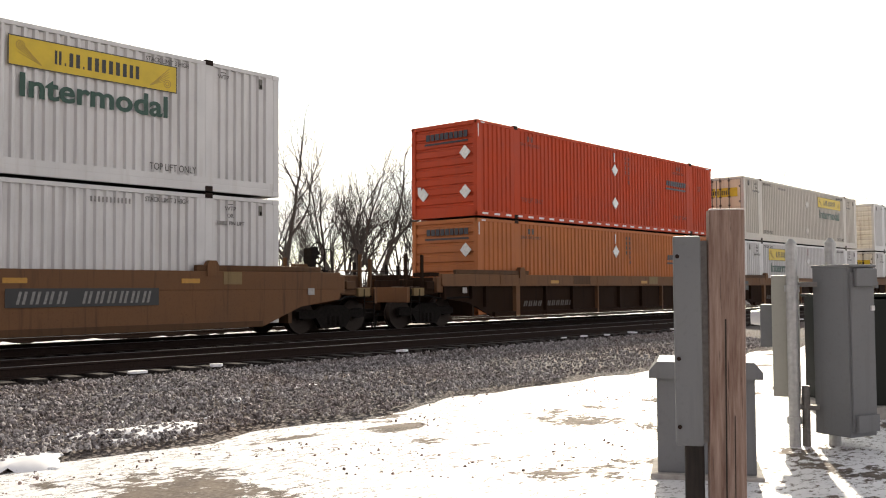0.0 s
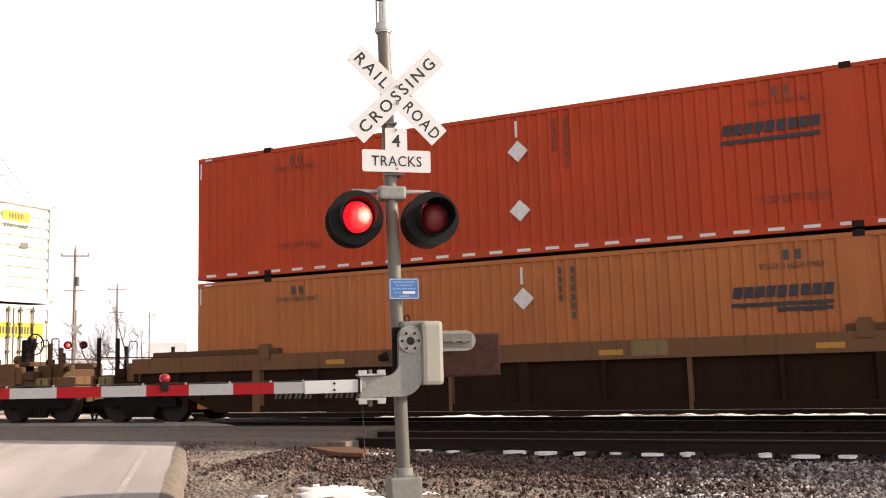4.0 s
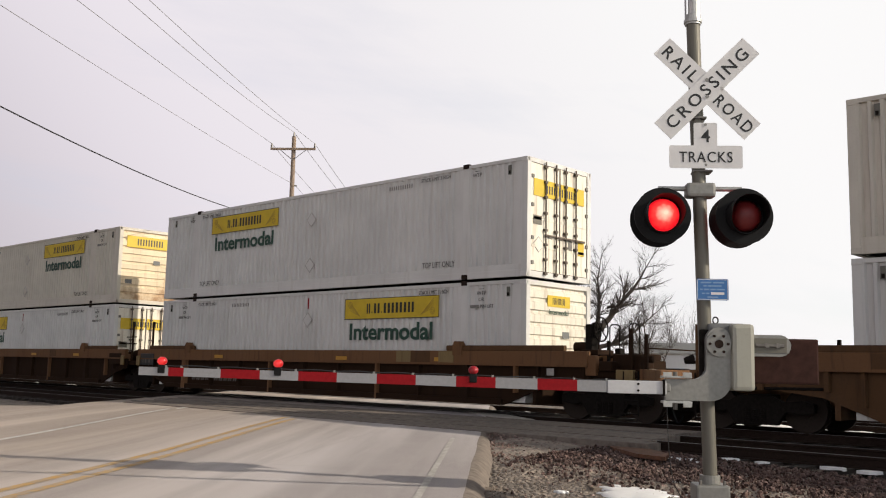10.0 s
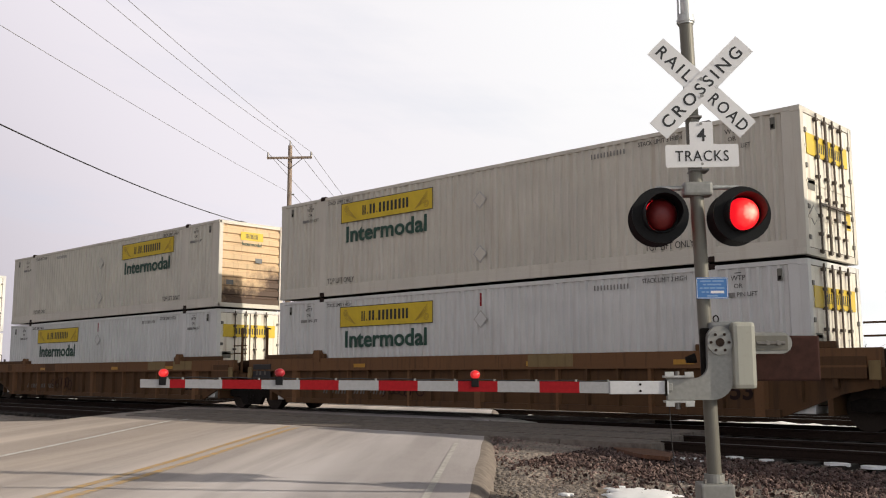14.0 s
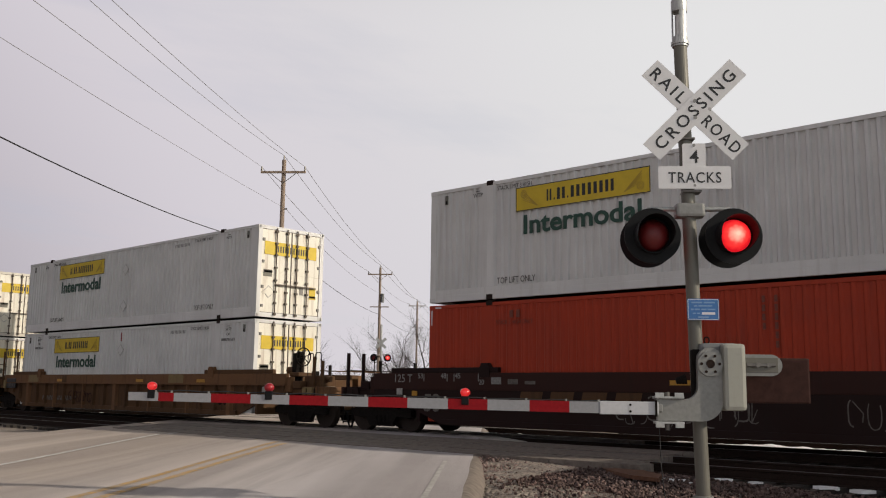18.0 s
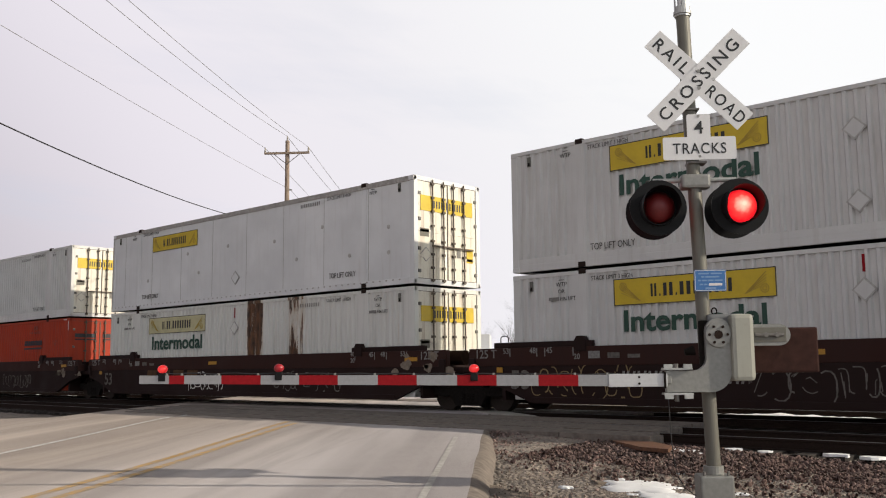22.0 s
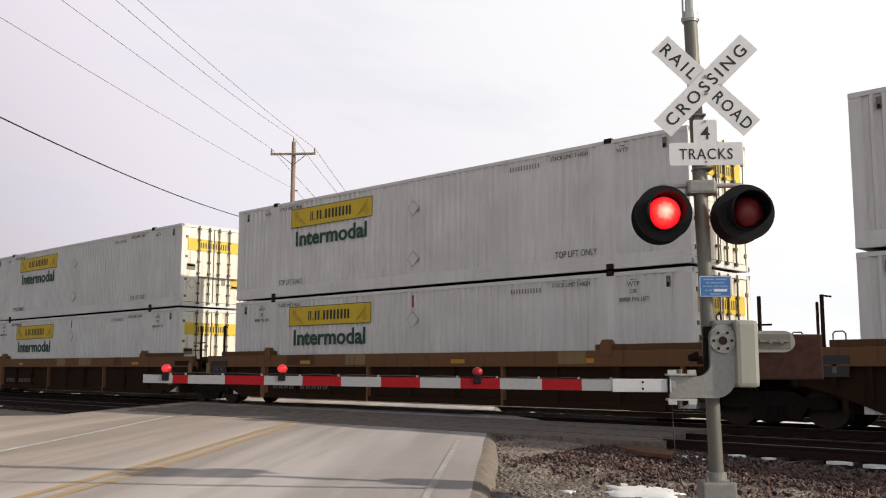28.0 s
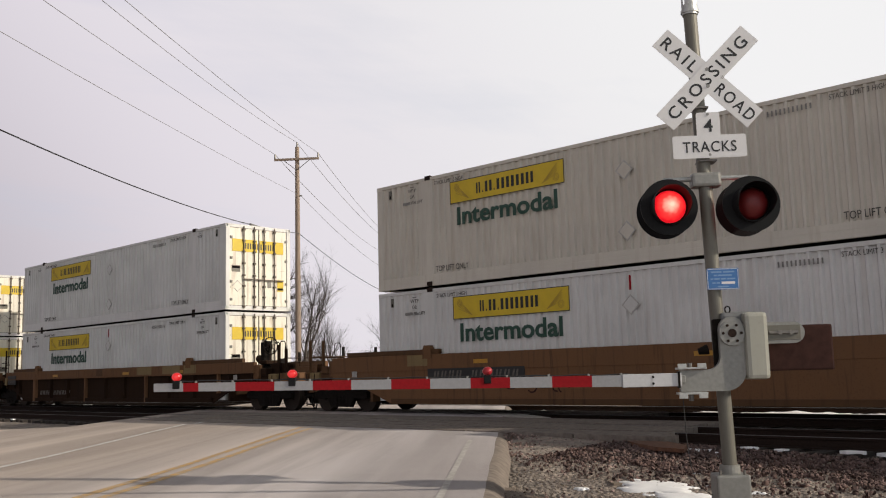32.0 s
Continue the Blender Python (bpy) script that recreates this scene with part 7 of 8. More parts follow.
def snow_lumps():
    rnd = random.Random(12)
    places = [(5.95, 9.3, 0.42), (5.3, 9.55, 0.2), (4.1, 8.8, 0.35), (2.8, 9.2, 0.3), (1.6, 8.9, 0.4), (0.4, 9.4, 0.22), (3.4, 10.1, 0.16), (-1.2, 9.6, 0.25), (-6.0, 9.8, 0.40), (-5.5, 9.5, 0.26), (-7.0, 12.55, 0.24), (-1.8, 10.7, 0.14), (7.8, 10.4, 0.15), (9.4, 10.9, 0.18), (-23.8, 11.0, 0.3), (-25, 12.0, 0.4), (-24, 9.5, 0.35)]
    for i, (x, y, r) in enumerate(places):
        sh = Shape()
        bits = [(x, y, r)] + [(x + rnd.gauss(0, 1.0) * r * 1.5, y + rnd.gauss(0, 0.7) * r * 1.2, r * rnd.uniform(0.08, 0.3)) for _ in range(7)]
        for bx, by, br in bits:
            rows, sd = [], rnd.uniform(0, 50)
            for ringr, h in ((1.0, -0.3), (0.93, 0.45), (0.6, 0.8), (0.3, 0.9), (0.02, 1.0)):
                row = []
                for k in range(33):
                    q = 2 * math.pi * (k % 32) / 32
                    f = br * ringr * (1 + 0.55 * noise.noise((math.cos(q) * 1.7 + sd, math.sin(q) * 1.7, i)) + 0.4 * noise.noise((math.cos(q) * 5 + sd, math.sin(q) * 5, 3)))
                    xx, yy = bx + f * math.cos(q) * 1.4, by + f * math.sin(q) * 0.75
                    base = max(ground_z(xx, yy), bed_top(xx, yy) if yy > 8.6 else -1)
                    row.append((xx, yy, base + (0.014 + 0.016 * min(br, 0.4) / 0.4 + 0.014 * noise.noise((xx * 9, yy * 9, 1))) * h))
                rows.append(row)
            sh.sheet(rows)
        tagged(part("snow_patch", sh, SNOW, smooth=True), "thin broken patch of old snow on the gravel", "snow patch", "snow patches", kind="stuff")


def dry_grass():
    """Tan weeds and grass at the field's edge."""
    rs = np.random.RandomState(4)
    vs, fs = [], []
    for _ in range(11000):
        x = 7.6 + 30 * rs.rand() ** 1.4
        y = -2.1 + (3.4 - 0.035 * (x - 8) + 0.7 * noise.noise((x * 0.5, 1.0, 0)) + 0.4 * noise.noise((x * 1.6, 7.0, 0))) * rs.rand() ** 1.05
        z = ground_z(x, y)
        lush = max(0.0, 0.75 + 1.1 * noise.noise((x * 0.9, y * 0.9, 4)))
        if lush < 0.25: continue
        for k in range(10):
            stalk = k == 0 and rs.rand() < 0.16
            a, l, b = rs.uniform(0, 6.28), (rs.uniform(0.10, 0.26) if stalk else rs.uniform(0.015, 0.11)) * lush, rs.uniform(0.02, 0.08) if stalk else rs.uniform(0.08, 0.32) * lush
            w = rs.uniform(0.0015, 0.0035)
            px, py = x + rs.normal(0, 0.14), y + rs.normal(0, 0.14)
            dx, dy = math.cos(a), math.sin(a)
            o = len(vs)
            vs.extend([(px - dy * w, py + dx * w, z - 0.02), (px + dy * w, py - dx * w, z - 0.02), (px + dx * b * 0.45 + dy * w, py + dy * b * 0.45 - dx * w, z + l), (px + dx * b * 0.45 - dy * w, py + dy * b * 0.45 + dx * w, z + l), (px + dx * b * 1.3, py + dy * b * 1.3, z + l * (1.2 if stalk else 0.6))])
            fs.extend([(o, o + 1, o + 2, o + 3), (o + 3, o + 2, o + 4)])
    me = bpy.data.meshes.new("dry_grass")
    me.from_pydata(vs, [], fs); me.materials.append(GRASS)
    tagged(new("dry_grass", me), "dry tan grass and weeds at the field edge", "grass", kind="stuff")


# ---- trees ----


def limb(s, p, d, length, r, depth, rnd, twigs, spread_, droop=0.0):
    """One branch as a bent tapered tube, which forks into finer ones."""
    n = 4 if depth > 1 else 3
    pts, rad = [p], [r]
    for k in range(n):
        d = (d + Vector((rnd.gauss(0, 0.13), rnd.gauss(0, 0.13), rnd.gauss(0.03, 0.10) - droop))).normalized()
        p = p + d * length / n
        pts.append(p); rad.append(r * (1 - 0.55 * (k + 1) / n))
        if depth > 0 and k >= (1 if depth > 2 else 0):
            for _ in range(2 if depth < 3 else 1):
                side = Vector((rnd.gauss(0, 1), rnd.gauss(0, 1), rnd.gauss(0.15, 0.6)))
                side = (side - d * side.dot(d)).normalized()
                nd = (d * rnd.uniform(0.55, 0.9) + side * rnd.uniform(0.45, 0.9) * spread_).normalized()
                limb(s if depth > 2 else twigs, p, nd, length * rnd.uniform(0.45, 0.72), rad[-1] * rnd.uniform(0.5, 0.7), depth - 1, rnd, twigs, spread_, droop)
    sides = 8 if r > 0.08 else 5 if r > 0.02 else 3
    for i in range(n): s.tube(pts[i], pts[i + 1], rad[i], rad[i + 1], n=sides, caps=False)
    if depth > 0: limb(s if depth > 2 else twigs, pts[-1], d, length * 0.7, rad[-1], depth - 1, rnd, twigs, spread_, droop)


def bare_tree(seed, height, stems=1, depth=4, spread_=0.8, r=0.16, lean=0.1, label="bare grey-brown winter tree beyond the tracks"):
    rnd = random.Random(seed)
    tr, cr = Shape(), Shape()
    for k in range(stems):
        a = rnd.uniform(0, 6.28)
        d = Vector((math.cos(a) * lean * (1 + k), math.sin(a) * lean * (1 + k), 1)).normalized()
        limb(tr, Vector((rnd.gauss(0, 0.15) * k, rnd.gauss(0, 0.15) * k, -0.2)), d, height * 0.40, r * (1 if k == 0 else 0.8), depth, rnd, cr, spread_)
    t = thing("bare_tree", label, "tree", "bare trees")
    part("trunk", tr, BARK, t)
    part("crown", cr, BARK, t, "crown of fine bare twigs")
    return t


def crooked(s, twigs, p, tilt, bend, length, r, rnd, side=0.0, fork=3):
    """A heavy limb that leans by tilt degrees from the upright and ends leaning by bend more, with branches all along it."""
    n = 7
    pts, rad = [Vector(p)], [r]
    for k in range(n):
        a = radians(tilt + bend * k / (n - 1) + rnd.gauss(0, 7))
        d = Vector((math.sin(a), side + rnd.gauss(0, 0.12), math.cos(a))).normalized()
        pts.append(pts[-1] + d * length / n); rad.append(r * (1 - 0.80 * (k + 1) / n))
        if k >= 1:
            for _ in range(2):
                w = Vector((rnd.gauss(0, 1), rnd.gauss(0, 0.8), rnd.gauss(0.25, 0.5)))
                w = (w - d * w.dot(d)).normalized()
                limb(twigs, pts[-1], (d * 0.75 + w * 0.75).normalized(), length * rnd.uniform(0.13, 0.26), rad[-1] * 0.55, 2, rnd, twigs, 0.8)
    for i in range(n): s.tube(pts[i], pts[i + 1], rad[i], rad[i + 1], n=8, caps=False)
    limb(twigs, pts[-1], (pts[-1] - pts[-2]).normalized(), length * 0.20, rad[-1], fork, rnd, twigs, 0.7)


def gnarled_tree(seed):
    """An old tree: a stout trunk that forks high into heavy upright limbs, with wide low ones. 9 m high."""
    rnd = random.Random(seed)
    tr, cr = Shape(), Shape()
    tr.tube((0, 0, -0.3), (0.05, 0, 1.6), 0.52, 0.38, n=12, caps=False).tube((0.05, 0, 1.6), (0.0, 0, 3.2), 0.38, 0.34, n=12, caps=False).tube((0, 0, 3.2), (0.02, 0, 4.1), 0.34, 0.30, n=12, caps=False)
    for p, tilt, bend, l, r, side in (((-0.05, 0, 3.9), -38, 34, 5.0, 0.21, 0.05), ((0.1, 0, 3.9), 40, -8, 5.4, 0.22, -0.05), ((0.45, 0, 4.6), -4, 6, 4.0, 0.13, 0.1), ((1.0, 0, 5.7), 72, 18, 2.2, 0.09, 0.0),
                                      ((0.1, 0, 3.0), 68, -22, 4.4, 0.17, 0.1), ((0.9, 0, 3.4), 82, 10, 2.2, 0.09, -0.1), ((-0.1, 0, 3.7), -42, -48, 3.3, 0.12, 0.05), ((-0.55, 0, 5.3), -40, -25, 2.1, 0.08, 0.0),
                                      ((-0.1, 0.1, 3.3), -75, 20, 2.4, 0.09, 0.3), ((0.2, -0.1, 4.0), 10, 10, 3.0, 0.10, 0.5), ((-0.1, 0.1, 4.0), -12, 0, 3.2, 0.10, -0.5)):
        crooked(tr, cr, p, tilt, bend, l, r, rnd, side)
    t = thing("bare_tree", "large old bare tree with a stout forked trunk", "tree", "bare trees")
    part("trunk", tr, BARK, t)
    part("crown", cr, BARK, t, "crown of gnarled bare twigs")
    return t


def trees():
    def at(az_, r, s=1.0, turn=0.0): return Matrix.Translation((-math.sin(radians(az_)) * r, math.cos(radians(az_)) * r, -0.05)) @ Euler((0, 0, turn)).to_matrix().to_4x4() @ Matrix.Diagonal((s * 1.55, s * 1.55, s * 1.6, 1))

    def put(src, m):
        c = copy_thing(src, Matrix.Translation(m.translation) @ m.to_quaternion().to_matrix().to_4x4())
        c.scale = m.to_scale()
        return c
    a = gnarled_tree(11)
    b = bare_tree(23, 8.5, 1, 4, 0.8, 0.19, 0.05)
    c = bare_tree(37, 8.0, 3, 3, 0.55, 0.095, 0.12, "slender many-stemmed bare tree beyond the tracks")
    d = bare_tree(51, 7.0, 3, 4, 1.0, 0.13, 0.35, "low spreading bare tree")
    a.matrix_basis = Matrix.Translation((-math.sin(radians(34.17)) * 50, math.cos(radians(34.17)) * 50, 0)) @ Euler((0, 0, radians(34))).to_matrix().to_4x4() @ Matrix.Diagonal((0.84, 0.84, 0.87, 1))
    b.matrix_basis = at(-58.0, 80, 0.8)
    put(a, at(57.6, 62, 0.60, 2.6))
    put(a, at(55.4, 66, 0.62, 0.4))
    put(a, at(63.4, 66, 0.56, 1.2))
    put(c, at(61.6, 74, 0.55, 2.0))
    f = bare_tree(91, 8.2, 2, 4, 0.42, 0.17, 0.03, "tall narrow bare tree beside a utility pole")
    f.matrix_basis = at(52.35, 60, 0.72, 0.5)
    put(f, at(50.35, 62, 0.46, 2.0))
    c.matrix_basis = at(-43, 58, 1.05)
    d.matrix_basis = at(43.9, 90, 0.9)
    rnd = random.Random(6)
    for src, az_, r, s in ((d, 50.8, 75, 0.36), (b, 30.5, 74, 0.62), (c, 36.5, 80, 0.8), (c, 31.8, 66, 0.62), (c, 52.0, 78, 0.5), (c, 50.6, 86, 0.45), (d, 48.3, 84, 0.42), (d, 46.6, 110, 0.55), 
                          (d, 42.6, 130, 0.9), (d, 45.3, 140, 1.1), (b, 38.2, 120, 0.9), (c, 28.5, 95, 0.8), (b, -22, 66, 0.75), (c, -26.2, 60, 0.62), (c, -28.6, 62, 0.7)):
        put(src, at(az_, r, s, rnd.uniform(0, 6)))
    for k in range(15):        # thicket behind the train to the east
        put((b, c, c)[k % 3], at(-36 - k * 1.05, rnd.uniform(55, 70), rnd.uniform(0.72, 1.05), rnd.uniform(0, 6)))
    for k in range(6):
        put((b, c)[k % 2], at(-54 - k * 3.5, rnd.uniform(75, 110), rnd.uniform(0.7, 1.0), rnd.uniform(0, 6)))
    # tree at the field's edge whose twigs hang into view
    e = bare_tree(77, 6.4, 6, 4, 1.15, 0.060, 0.16, "low bare tree with long thin twigs at the field edge")
    e.matrix_basis = Matrix.Translation((16.0, -0.95, 0.0)) @ Matrix.Diagonal((1.25, 1.25, 1.15, 1))
    put(e, Matrix.Translation((17.5, -2.5, 0.0)) @ Euler((0, 0, 2.2)).to_matrix().to_4x4() @ Matrix.Diagonal((1.0, 1.0, 0.95, 1)))
    # far woods along the horizon
    far = Shape()
    rnd = random.Random(9)
    for k in range(900):
        x = rnd.uniform(-420, 420); y = rnd.uniform(150, 230)
        h = rnd.uniform(4, 8.5)
        far.tube((x, y, -0.3), (x + rnd.gauss(0, 0.4), y, h * 0.7), 0.16, 0.07, n=3, caps=False)
        for _ in range(9):
            z = h * rnd.uniform(0.2, 0.75)
            far.tube((x, y, z), (x + rnd.gauss(0, 1.6), y + rnd.gauss(0, 1), min(h, z + rnd.uniform(0.6, 2.4))), 0.06, 0.015, n=3, caps=False)
    tagged(part("far_woods", far, BARK), "thin line of bare woods along the horizon", "woods", kind="stuff")


# ---- poles, wires, signal bridge, buildings ----


def cable(name, p, q, sag, r, mat, label):
    p, q = Vector(p), Vector(q)
    s = Shape()
    pts = [p.lerp(q, k / 30) - Vector((0, 0, sag * 4 * (k / 30) * (1 - k / 30))) for k in range(31)]
    s.path(pts, r)
    tagged(part(name, s, mat), label, "cable", "overhead cables")


def utility_poles():
    line = [(5.0, 12.2), (50.1, 14.1), (95.0, 14.0), (142.0, 15.0), (230.0, 16.6)]
    tops = []
    for i, (a, h) in enumerate(line):
        p = U * a + N * 11.6
        at = pose(p.x, p.y, 0, 0, 0, 39.5)
        u = thing("utility_pole", "weathered wooden utility pole with a crossarm", "utility pole", "utility poles", at=at)
        part("pole", Shape().tube((0, 0, -0.3), (0, 0, h), 0.17, 0.115, n=14), POLEWOOD, u)
        part("crossarm", Shape().bevel(-1.25, 1.25, -0.19, -0.09, h - 0.78, h - 0.66, 0.008), POLEWOOD, u, "wooden crossarm")
        for x in (-1.2, 1.2):
            part("insulator", Shape().tube((x, -0.14, h - 0.66), (x, -0.14, h - 0.40), 0.055, 0.04, n=8), ROD, u)
        part("top_pin", Shape().tube((0, -0.02, h - 0.02), (0, -0.02, h + 0.26), 0.05, 0.035, n=8), ROD, u)
        for s in (-1, 1): part("brace", Shape().tube((s * 0.72, -0.12, h - 0.77), (0, -0.14, h - 1.35), 0.02, n=5), ROD, u)
        part("side_insulator", Shape().tube((0.12, 0, h - 2.75), (0.26, 0, h - 2.75), 0.04, n=8), ROD, u)
        if i in (2, 3):
            part("lower_crossarm", Shape().bevel(-0.95, 0.95, -0.17, -0.07, h - 4.1, h - 4.0, 0.008), POLEWOOD, u)
        if i == 2: part("transformer_can", Shape().tube((0.28, -0.1, h - 3.6), (0.28, -0.1, h - 2.7), 0.17, n=12), BOXGREY, u)
        z0 = (h - 0.42, h + 0.24, h - 0.42, h - 2.75, h - 4.85) if i else (11.5, 12.4, 11.5, 8.9, 7.6)
        tops.append([at @ Vector((x, -0.14, z)) for x, z in zip((-1.2, 0, 1.2, 0.2, 0.1), z0)])
    sags = (0.26, 0.74, 0.44, 0.22, 0.95)
    for i, (a, b) in enumerate(zip(tops, tops[1:])):
        for k in range(4): cable("overhead_wire", a[k], b[k], sags[k] if i == 0 else 0.6, (0.010 if k < 3 else 0.008) + 0.004 * i, PALEWIRE, "thin grey power line between the poles")
        cable("telephone_cable", a[4], b[4], sags[4] if i == 0 else 0.5, 0.019, WIRE, "black telephone cable between the poles")
    q = tops[0][4].lerp(tops[1][4], 0.80) - Vector((0, 0, 0.95 * 4 * 0.8 * 0.2))
    sp = part("cable_splice", Shape().tube(q - U * 0.5 - Vector((0, 0, 0.03)), q + U * 0.5 + Vector((0, 0, 0.03)), 0.05, n=8), PALEWIRE)
    tagged(sp, "grey splice case on the telephone cable", "cable splice")
    # small pole off the line
    u = thing("utility_pole", "short grey utility pole", "utility pole", "utility poles", at=pose(-69, 100, 0, 0, 0, 20))
    part("pole", Shape().tube((0, 0, -0.3), (0, 0, 9), 0.12, 0.09, n=10), POLEWOOD, u)


def signal_bridge():
    X = 116.0
    g = thing("signal_bridge", "grey steel lattice signal bridge over the tracks", "signal bridge", at=pose(X, 0, 0))
    y0, y1, zb, zt = 6.3, 33.0, 7.95, 9.3
    for y in (y0, y1):
        part("leg", Shape().tube((0, y, -0.2), (0, y, zt), 0.17, n=12), STEEL, g)
    for z in (zb, zt):
        for x in (-0.5, 0.5): part("chord", Shape().bevel(x - 0.06, x + 0.06, y0, y1, z - 0.06, z + 0.06, 0.01), STEEL, g)
    n = 18
    for k in range(n):
        a, b = y0 + (y1 - y0) * k / n, y0 + (y1 - y0) * (k + 1) / n
        for x in (-0.5, 0.5):
            part("lattice_bar", Shape().tube((x, a, zb), (x, a, zt), 0.035, n=5), STEEL, g)
            part("lattice_bar", Shape().tube((x, a, zb), (x, b, zt), 0.028, n=5), STEEL, g)
            part("lattice_bar", Shape().tube((x, a, zt), (x, b, zb), 0.028, n=5), STEEL, g)
    for y in np.arange(14, 33, 2.1): part("rail_post", Shape().tube((0.5, y, zt), (0.5, y, zt + 1.1), 0.025, n=5), STEEL, g)
    for z in (0.55, 1.1): part("hand_rail", Shape().tube((0.5, 14, zt + z), (0.5, 33, zt + z), 0.025, n=5), STEEL, g)
    for y in (18.8, 22.6, 26.4, 30.2):
        for z in (zt + 0.75, zt - 0.85) if y < 24 else (zt + 0.75,):
            h = part("signal_head", Shape().tube((-0.75, y, z), (-0.55, y, z), 0.30, n=18).bevel(-0.60, -0.35, y - 0.22, y + 0.22, z - 0.5, z + 0.5, 0.05), FLATBLACK, g, "dark round signal head")
        part("signal_post", Shape().tube((-0.45, y, zb), (-0.45, y, zt + 1.2), 0.05, n=6), STEEL, g)


def far_signal():
    """The crossing signal on the far side, seen between the cars."""
    p = EDGE + U * 57.6 + N * 7.9
    g = thing("crossing_signal", "distant crossing mast with crossbuck and red flashers", "crossing signal", at=pose(p.x, p.y, 0.2, 0, 0, 44))
    part("mast", Shape().tube((0, 0, -0.4), (0, 0, 6.1), 0.075, n=14), STEEL, g)
    part("base_box", Shape().bevel(-0.2, 0.2, -0.2, 0.2, -0.3, 0.5, 0.03), ALU, g)
    for ang, y in ((45, -0.12), (-45, -0.10)):
        part("crossbuck_blade", Shape().bevel(-0.50, 0.50, -0.004, 0.004, -0.10, 0.10, 0.002), STEEL, g, "grey back of a crossbuck blade", at=pose(0, y, 4.75, 0, ang, 0))
    part("crossarm", Shape().tube((-0.55, 0, 3.95), (0.55, 0, 3.95), 0.03, n=10), STEEL, g)
    big = bpy.data.meshes["lamp"]
    for x in (-0.5, 0.5): flasher(g, x, 3.70, 1, big, x > 0, 0)
    part("mechanism_case", Shape().bevel(-0.3, 0.3, -0.35, 0.1, 1.3, 2.1, 0.04), BEIGEBOX, g)


def buildings():
    # relay houses by the track
    for x, y, w, d, zb, h in ((100.0, 5.4, 1.3, 1.25, 0.75, 3.55), (101.5, 2.66, 2.4, 3.06, 0.45, 3.62), (101.0, 0.0, 1.4, 1.05, 0.45, 3.35)):
        r = thing("relay_house", "pale grey metal relay house beside the track", "equipment shelter", "relay houses", at=pose(x, y, 0))
        part("shell", Shape().bevel(-w / 2, w / 2, -d / 2, d / 2, zb, h, 0.03), SHELTER, r)
        part("roof", Shape().prism([(-d / 2 - 0.06, h), (d / 2 + 0.06, h), (d / 2 + 0.06, h + 0.05), (0, h + 0.12), (-d / 2 - 0.06, h + 0.05)], "x", -w / 2 - 0.06, w / 2 + 0.06), SHELTER, r)
        dr = part("door", Shape().bevel(-w / 2 - 0.03, -w / 2 + 0.01, -min(0.45, d * 0.38), min(0.45, d * 0.38), zb + 0.1, h - 0.35, 0.01), SHELTER, r)
        part("handle", Shape().bevel(-w / 2 - 0.07, -w / 2 - 0.03, 0.28, 0.34, (zb + h) / 2, (zb + h) / 2 + 0.2, 0.01), ROD, dr)
        for qx in (-1, 1):
            for qy in (-1, 1): part("foot", Shape().box(qx * w * 0.4 - 0.09, qx * w * 0.4 + 0.09, qy * d * 0.38 - 0.09, qy * d * 0.38 + 0.09, -0.4, zb), CONCRETE, r)
    # brown barn with a snow-dusted roof
    b = thing("barn", "brown board barn with a snow-dusted roof beyond the tracks", "barn", at=pose(-66, 41, 0, 0, 0, 32))
    part("wall", Shape().box(-5, 5, -4.5, 4.5, -0.2, 3.0).prism([(-4.5, 3.0), (4.5, 3.0), (0, 5.4)], "x", -5, 5), BRICK, b)
    for s in (-1, 1): part("roof", Shape().prism([(0, 5.42), (s * 5.0, 2.78), (s * 5.0, 2.92), (0, 5.58)], "x", -5.4, 5.4), SHINGLE, b)
    part("roof_snow", Shape().prism([(0, 5.60), (-4.2, 3.36), (-4.2, 3.42), (0, 5.66)], "x", -5.0, 5.2), SNOW, b, "thin snow on the roof")
    part("door", Shape().bevel(-1.5, 1.5, -4.58, -4.48, -0.1, 2.6, 0.02), SHINGLE, b)
    part("window", Shape().bevel(2.6, 3.6, -4.56, -4.48, 1.2, 2.2, 0.02), WINDOW, b)
    # low pale shed
    s_ = thing("shed", "low pale metal shed beyond the tracks", "shed", at=pose(-41, 73, -1.0, 0, 0, 29))
    part("wall", Shape().box(-3, 3, -4, 4, -0.2, 4.2), WHITE_SMOOTH, s_)
    part("roof", Shape().prism([(-4.3, 4.2), (4.3, 4.2), (0, 5.2)], "x", -3.3, 3.3), BOXGREY, s_)
    part("door", Shape().bevel(-1.2, 1.2, -4.08, -3.98, 0, 3.0, 0.02), BOXGREY, s_)
    for x in (-2.2, 2.0): part("window", Shape().bevel(x - 0.5, x + 0.5, -4.06, -3.98, 1.4, 2.4, 0.02), WINDOW, s_)
    # box truck that waits at the far gate
    t = thing("box_truck", "white box truck waiting beyond the tracks", "truck", at=pose(-40.6, 46.2, 0.22, 0, 0, 39))
    part("cargo_box", Shape().bevel(-1.15, 1.15, 0.9, 6.6, 0.95, 3.55, 0.04), WHITE_SMOOTH, t)
    part("cab", Shape().prism([(-0.75, 0.5), (-0.75, 1.35), (-0.55, 1.55), (-0.15, 2.55), (0.85, 2.6), (0.85, 0.5)], "x", -1.05, 1.05), WHITE_SMOOTH, t)
    part("windscreen", Shape().prism([(-0.56, 1.57), (-0.17, 2.45), (-0.19, 2.46), (-0.58, 1.58)], "x", -0.95, 0.95), WINDOW, t, "dark windscreen")
    part("grille", Shape().bevel(-0.7, 0.7, -0.79, -0.75, 0.75, 1.2, 0.02), SOOT, t)
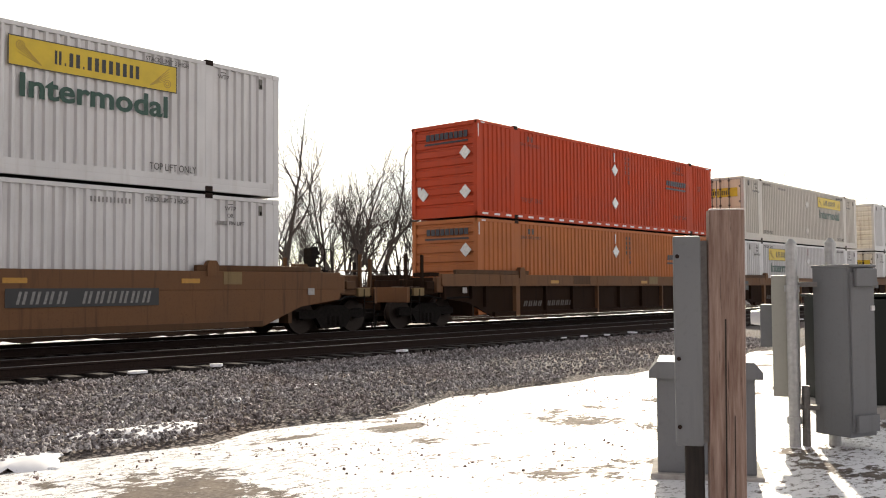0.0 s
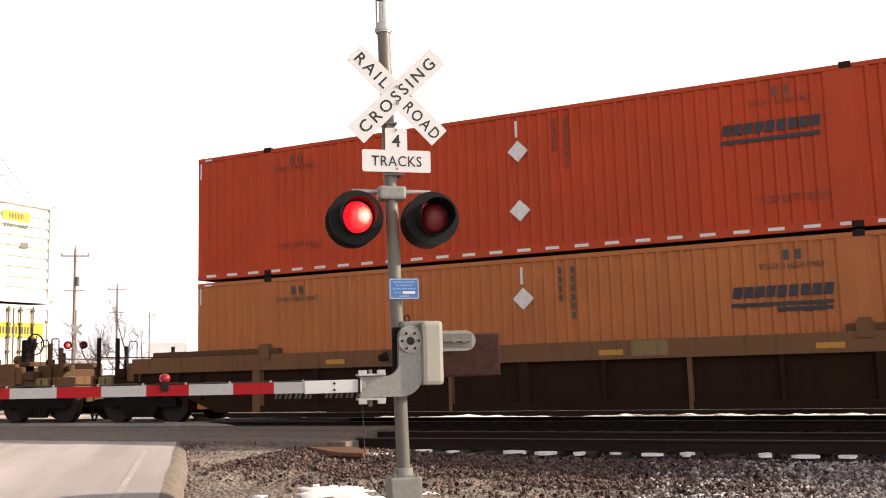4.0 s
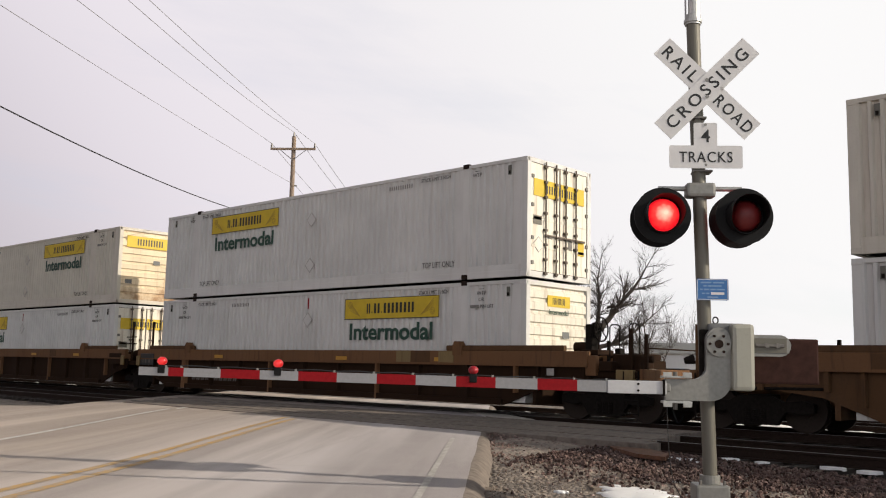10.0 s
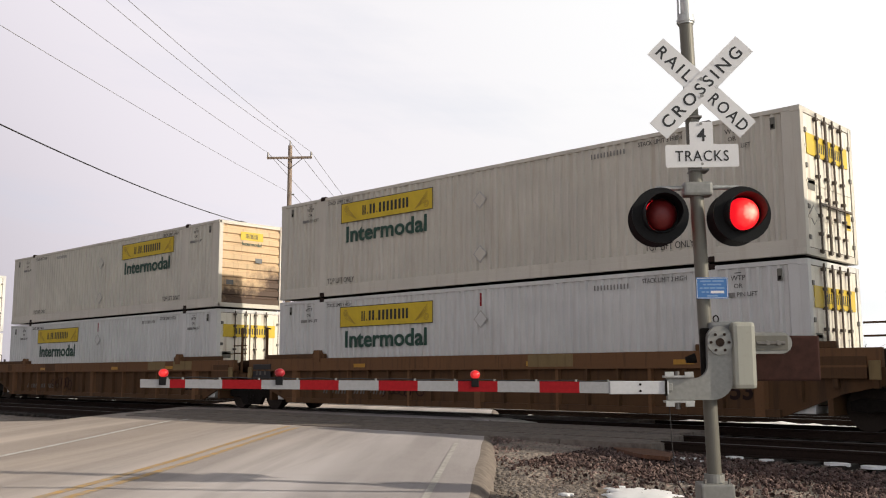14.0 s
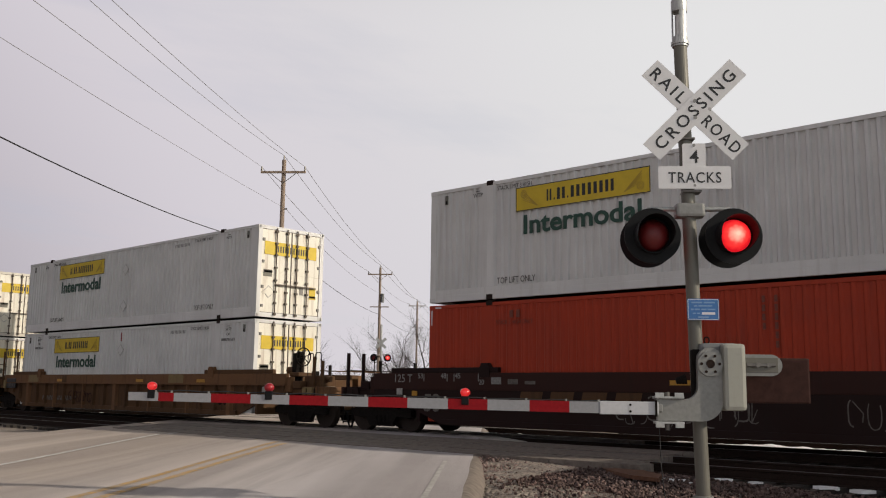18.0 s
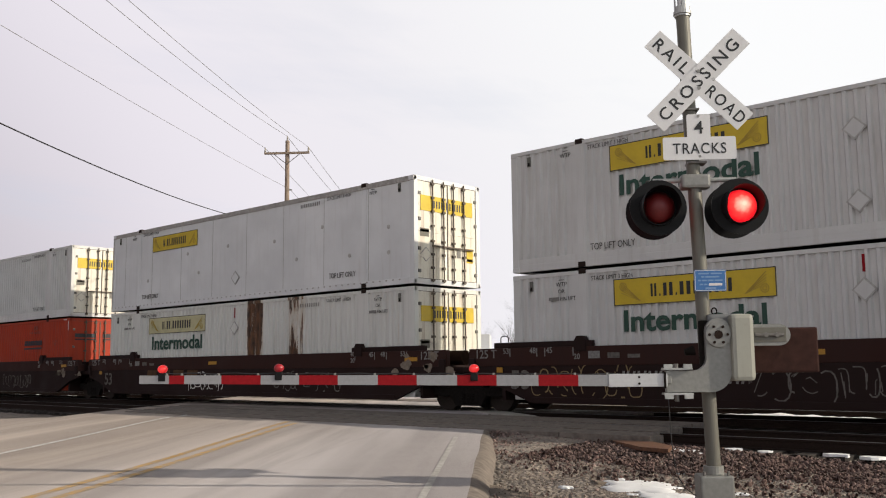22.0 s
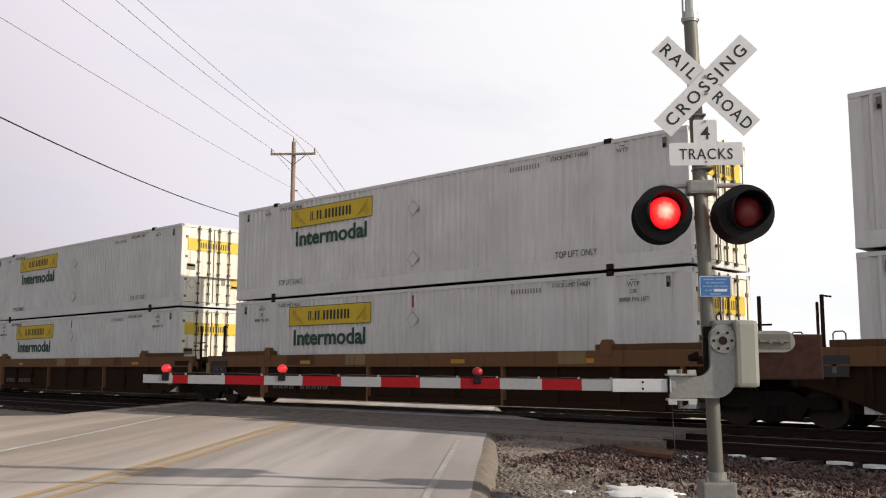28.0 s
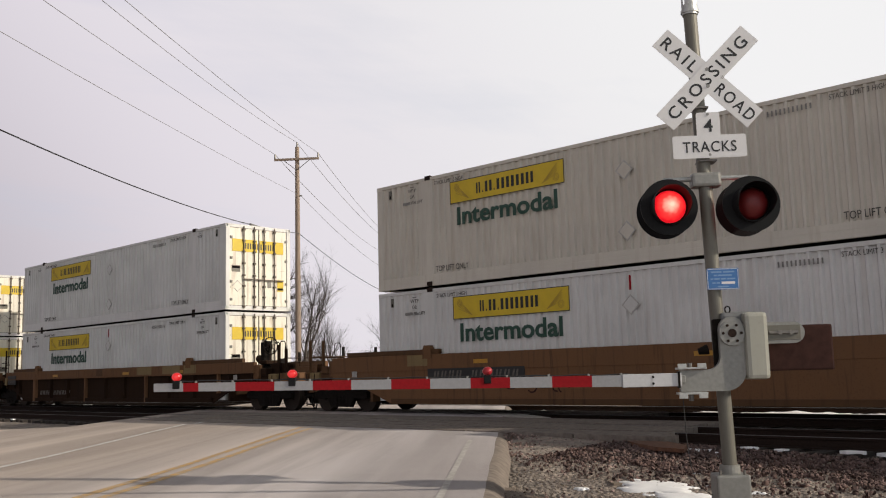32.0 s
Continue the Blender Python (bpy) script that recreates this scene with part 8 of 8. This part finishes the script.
    part("bumper", Shape().bevel(-1.08, 1.08, -0.88, -0.75, 0.45, 0.7, 0.03), STEEL, t)
    for x in (-0.85, 0.85):
        part("headlight", Shape().bevel(x - 0.14, x + 0.14, -0.80, -0.75, 0.85, 1.05, 0.02), SIGNWHITE, t)
        for y in (0.1, 5.2): part("wheel", Shape().tube((x - 0.14, y, 0.45), (x + 0.14, y, 0.45), 0.45, n=20), FLATBLACK, t)
        part("mirror", Shape().bevel(x * 1.4 - 0.09, x * 1.4 + 0.09, -0.45, -0.35, 1.6, 2.1, 0.02), SOOT, t)
    part("chassis", Shape().box(-0.45, 0.45, 0.5, 6.4, 0.6, 0.95), SOOT, t)


build_ground()
build_road()
snow_ridge()
build_tracks()
build_train()
SIGNAL = crossing_signal(pose(-4.31, 8.32, 0.02, 0, 0, 39.5), -0.05)
crossing_panels()
cabinets()
snow_lumps()
dry_grass()
trees()
utility_poles()
signal_bridge()
far_signal()
buildings()
build_stones()


def motions():
    """The train's run, its turning wheels, and the flashing lamps."""
    for ob, x, y, z in moving:
        walk(ob, [(t, pose(x - TRAIN_V * t - TRAIN_A * t * t, y, z)) for t in range(0, 33, 4)])
    keyed = {}
    for w, s in WHEELSETS:
        if s not in keyed:
            walk(w, [(k / 30, pose(s, 0, 0.45, 0, -math.degrees((TRAIN_V * k / 30 + TRAIN_A * (k / 30) ** 2) / 0.42), 0)) for k in range(0, 961)])
            keyed[s] = w.animation_data
        else:
            w.rotation_mode = "QUATERNION"
            w.animation_data_create()
            w.animation_data.action = keyed[s].action
            w.animation_data.action_slot = keyed[s].action_slot
    # each lamp turns its lit half forward for its half of the cycle
    for lamp, even, place in LAMPS:
        rows, angle, t = [], 0, FLASH_S * FLASH_P - FLASH_P
        lit = even
        rows.append((-0.2, 0 if lit else 180))
        angle = rows[0][1]
        while t < 32.4:
            t += FLASH_P / 2
            if t > 0.1:
                for k in range(4): rows.append((t + (k - 0.5) / 60, angle + 60 * k))
                angle += 180
            else:
                angle += 180
                rows = [(-0.2, angle)]
        rows = [(0.0, rows[0][1])] + rows[1:]
        rows = [r for r in rows if r[0] <= 32.0]
        rows.append((32.1, rows[-1][1]))
        walk(lamp, [(t_, pose(*place, 0, 0, a)) for t_, a in rows])


motions()
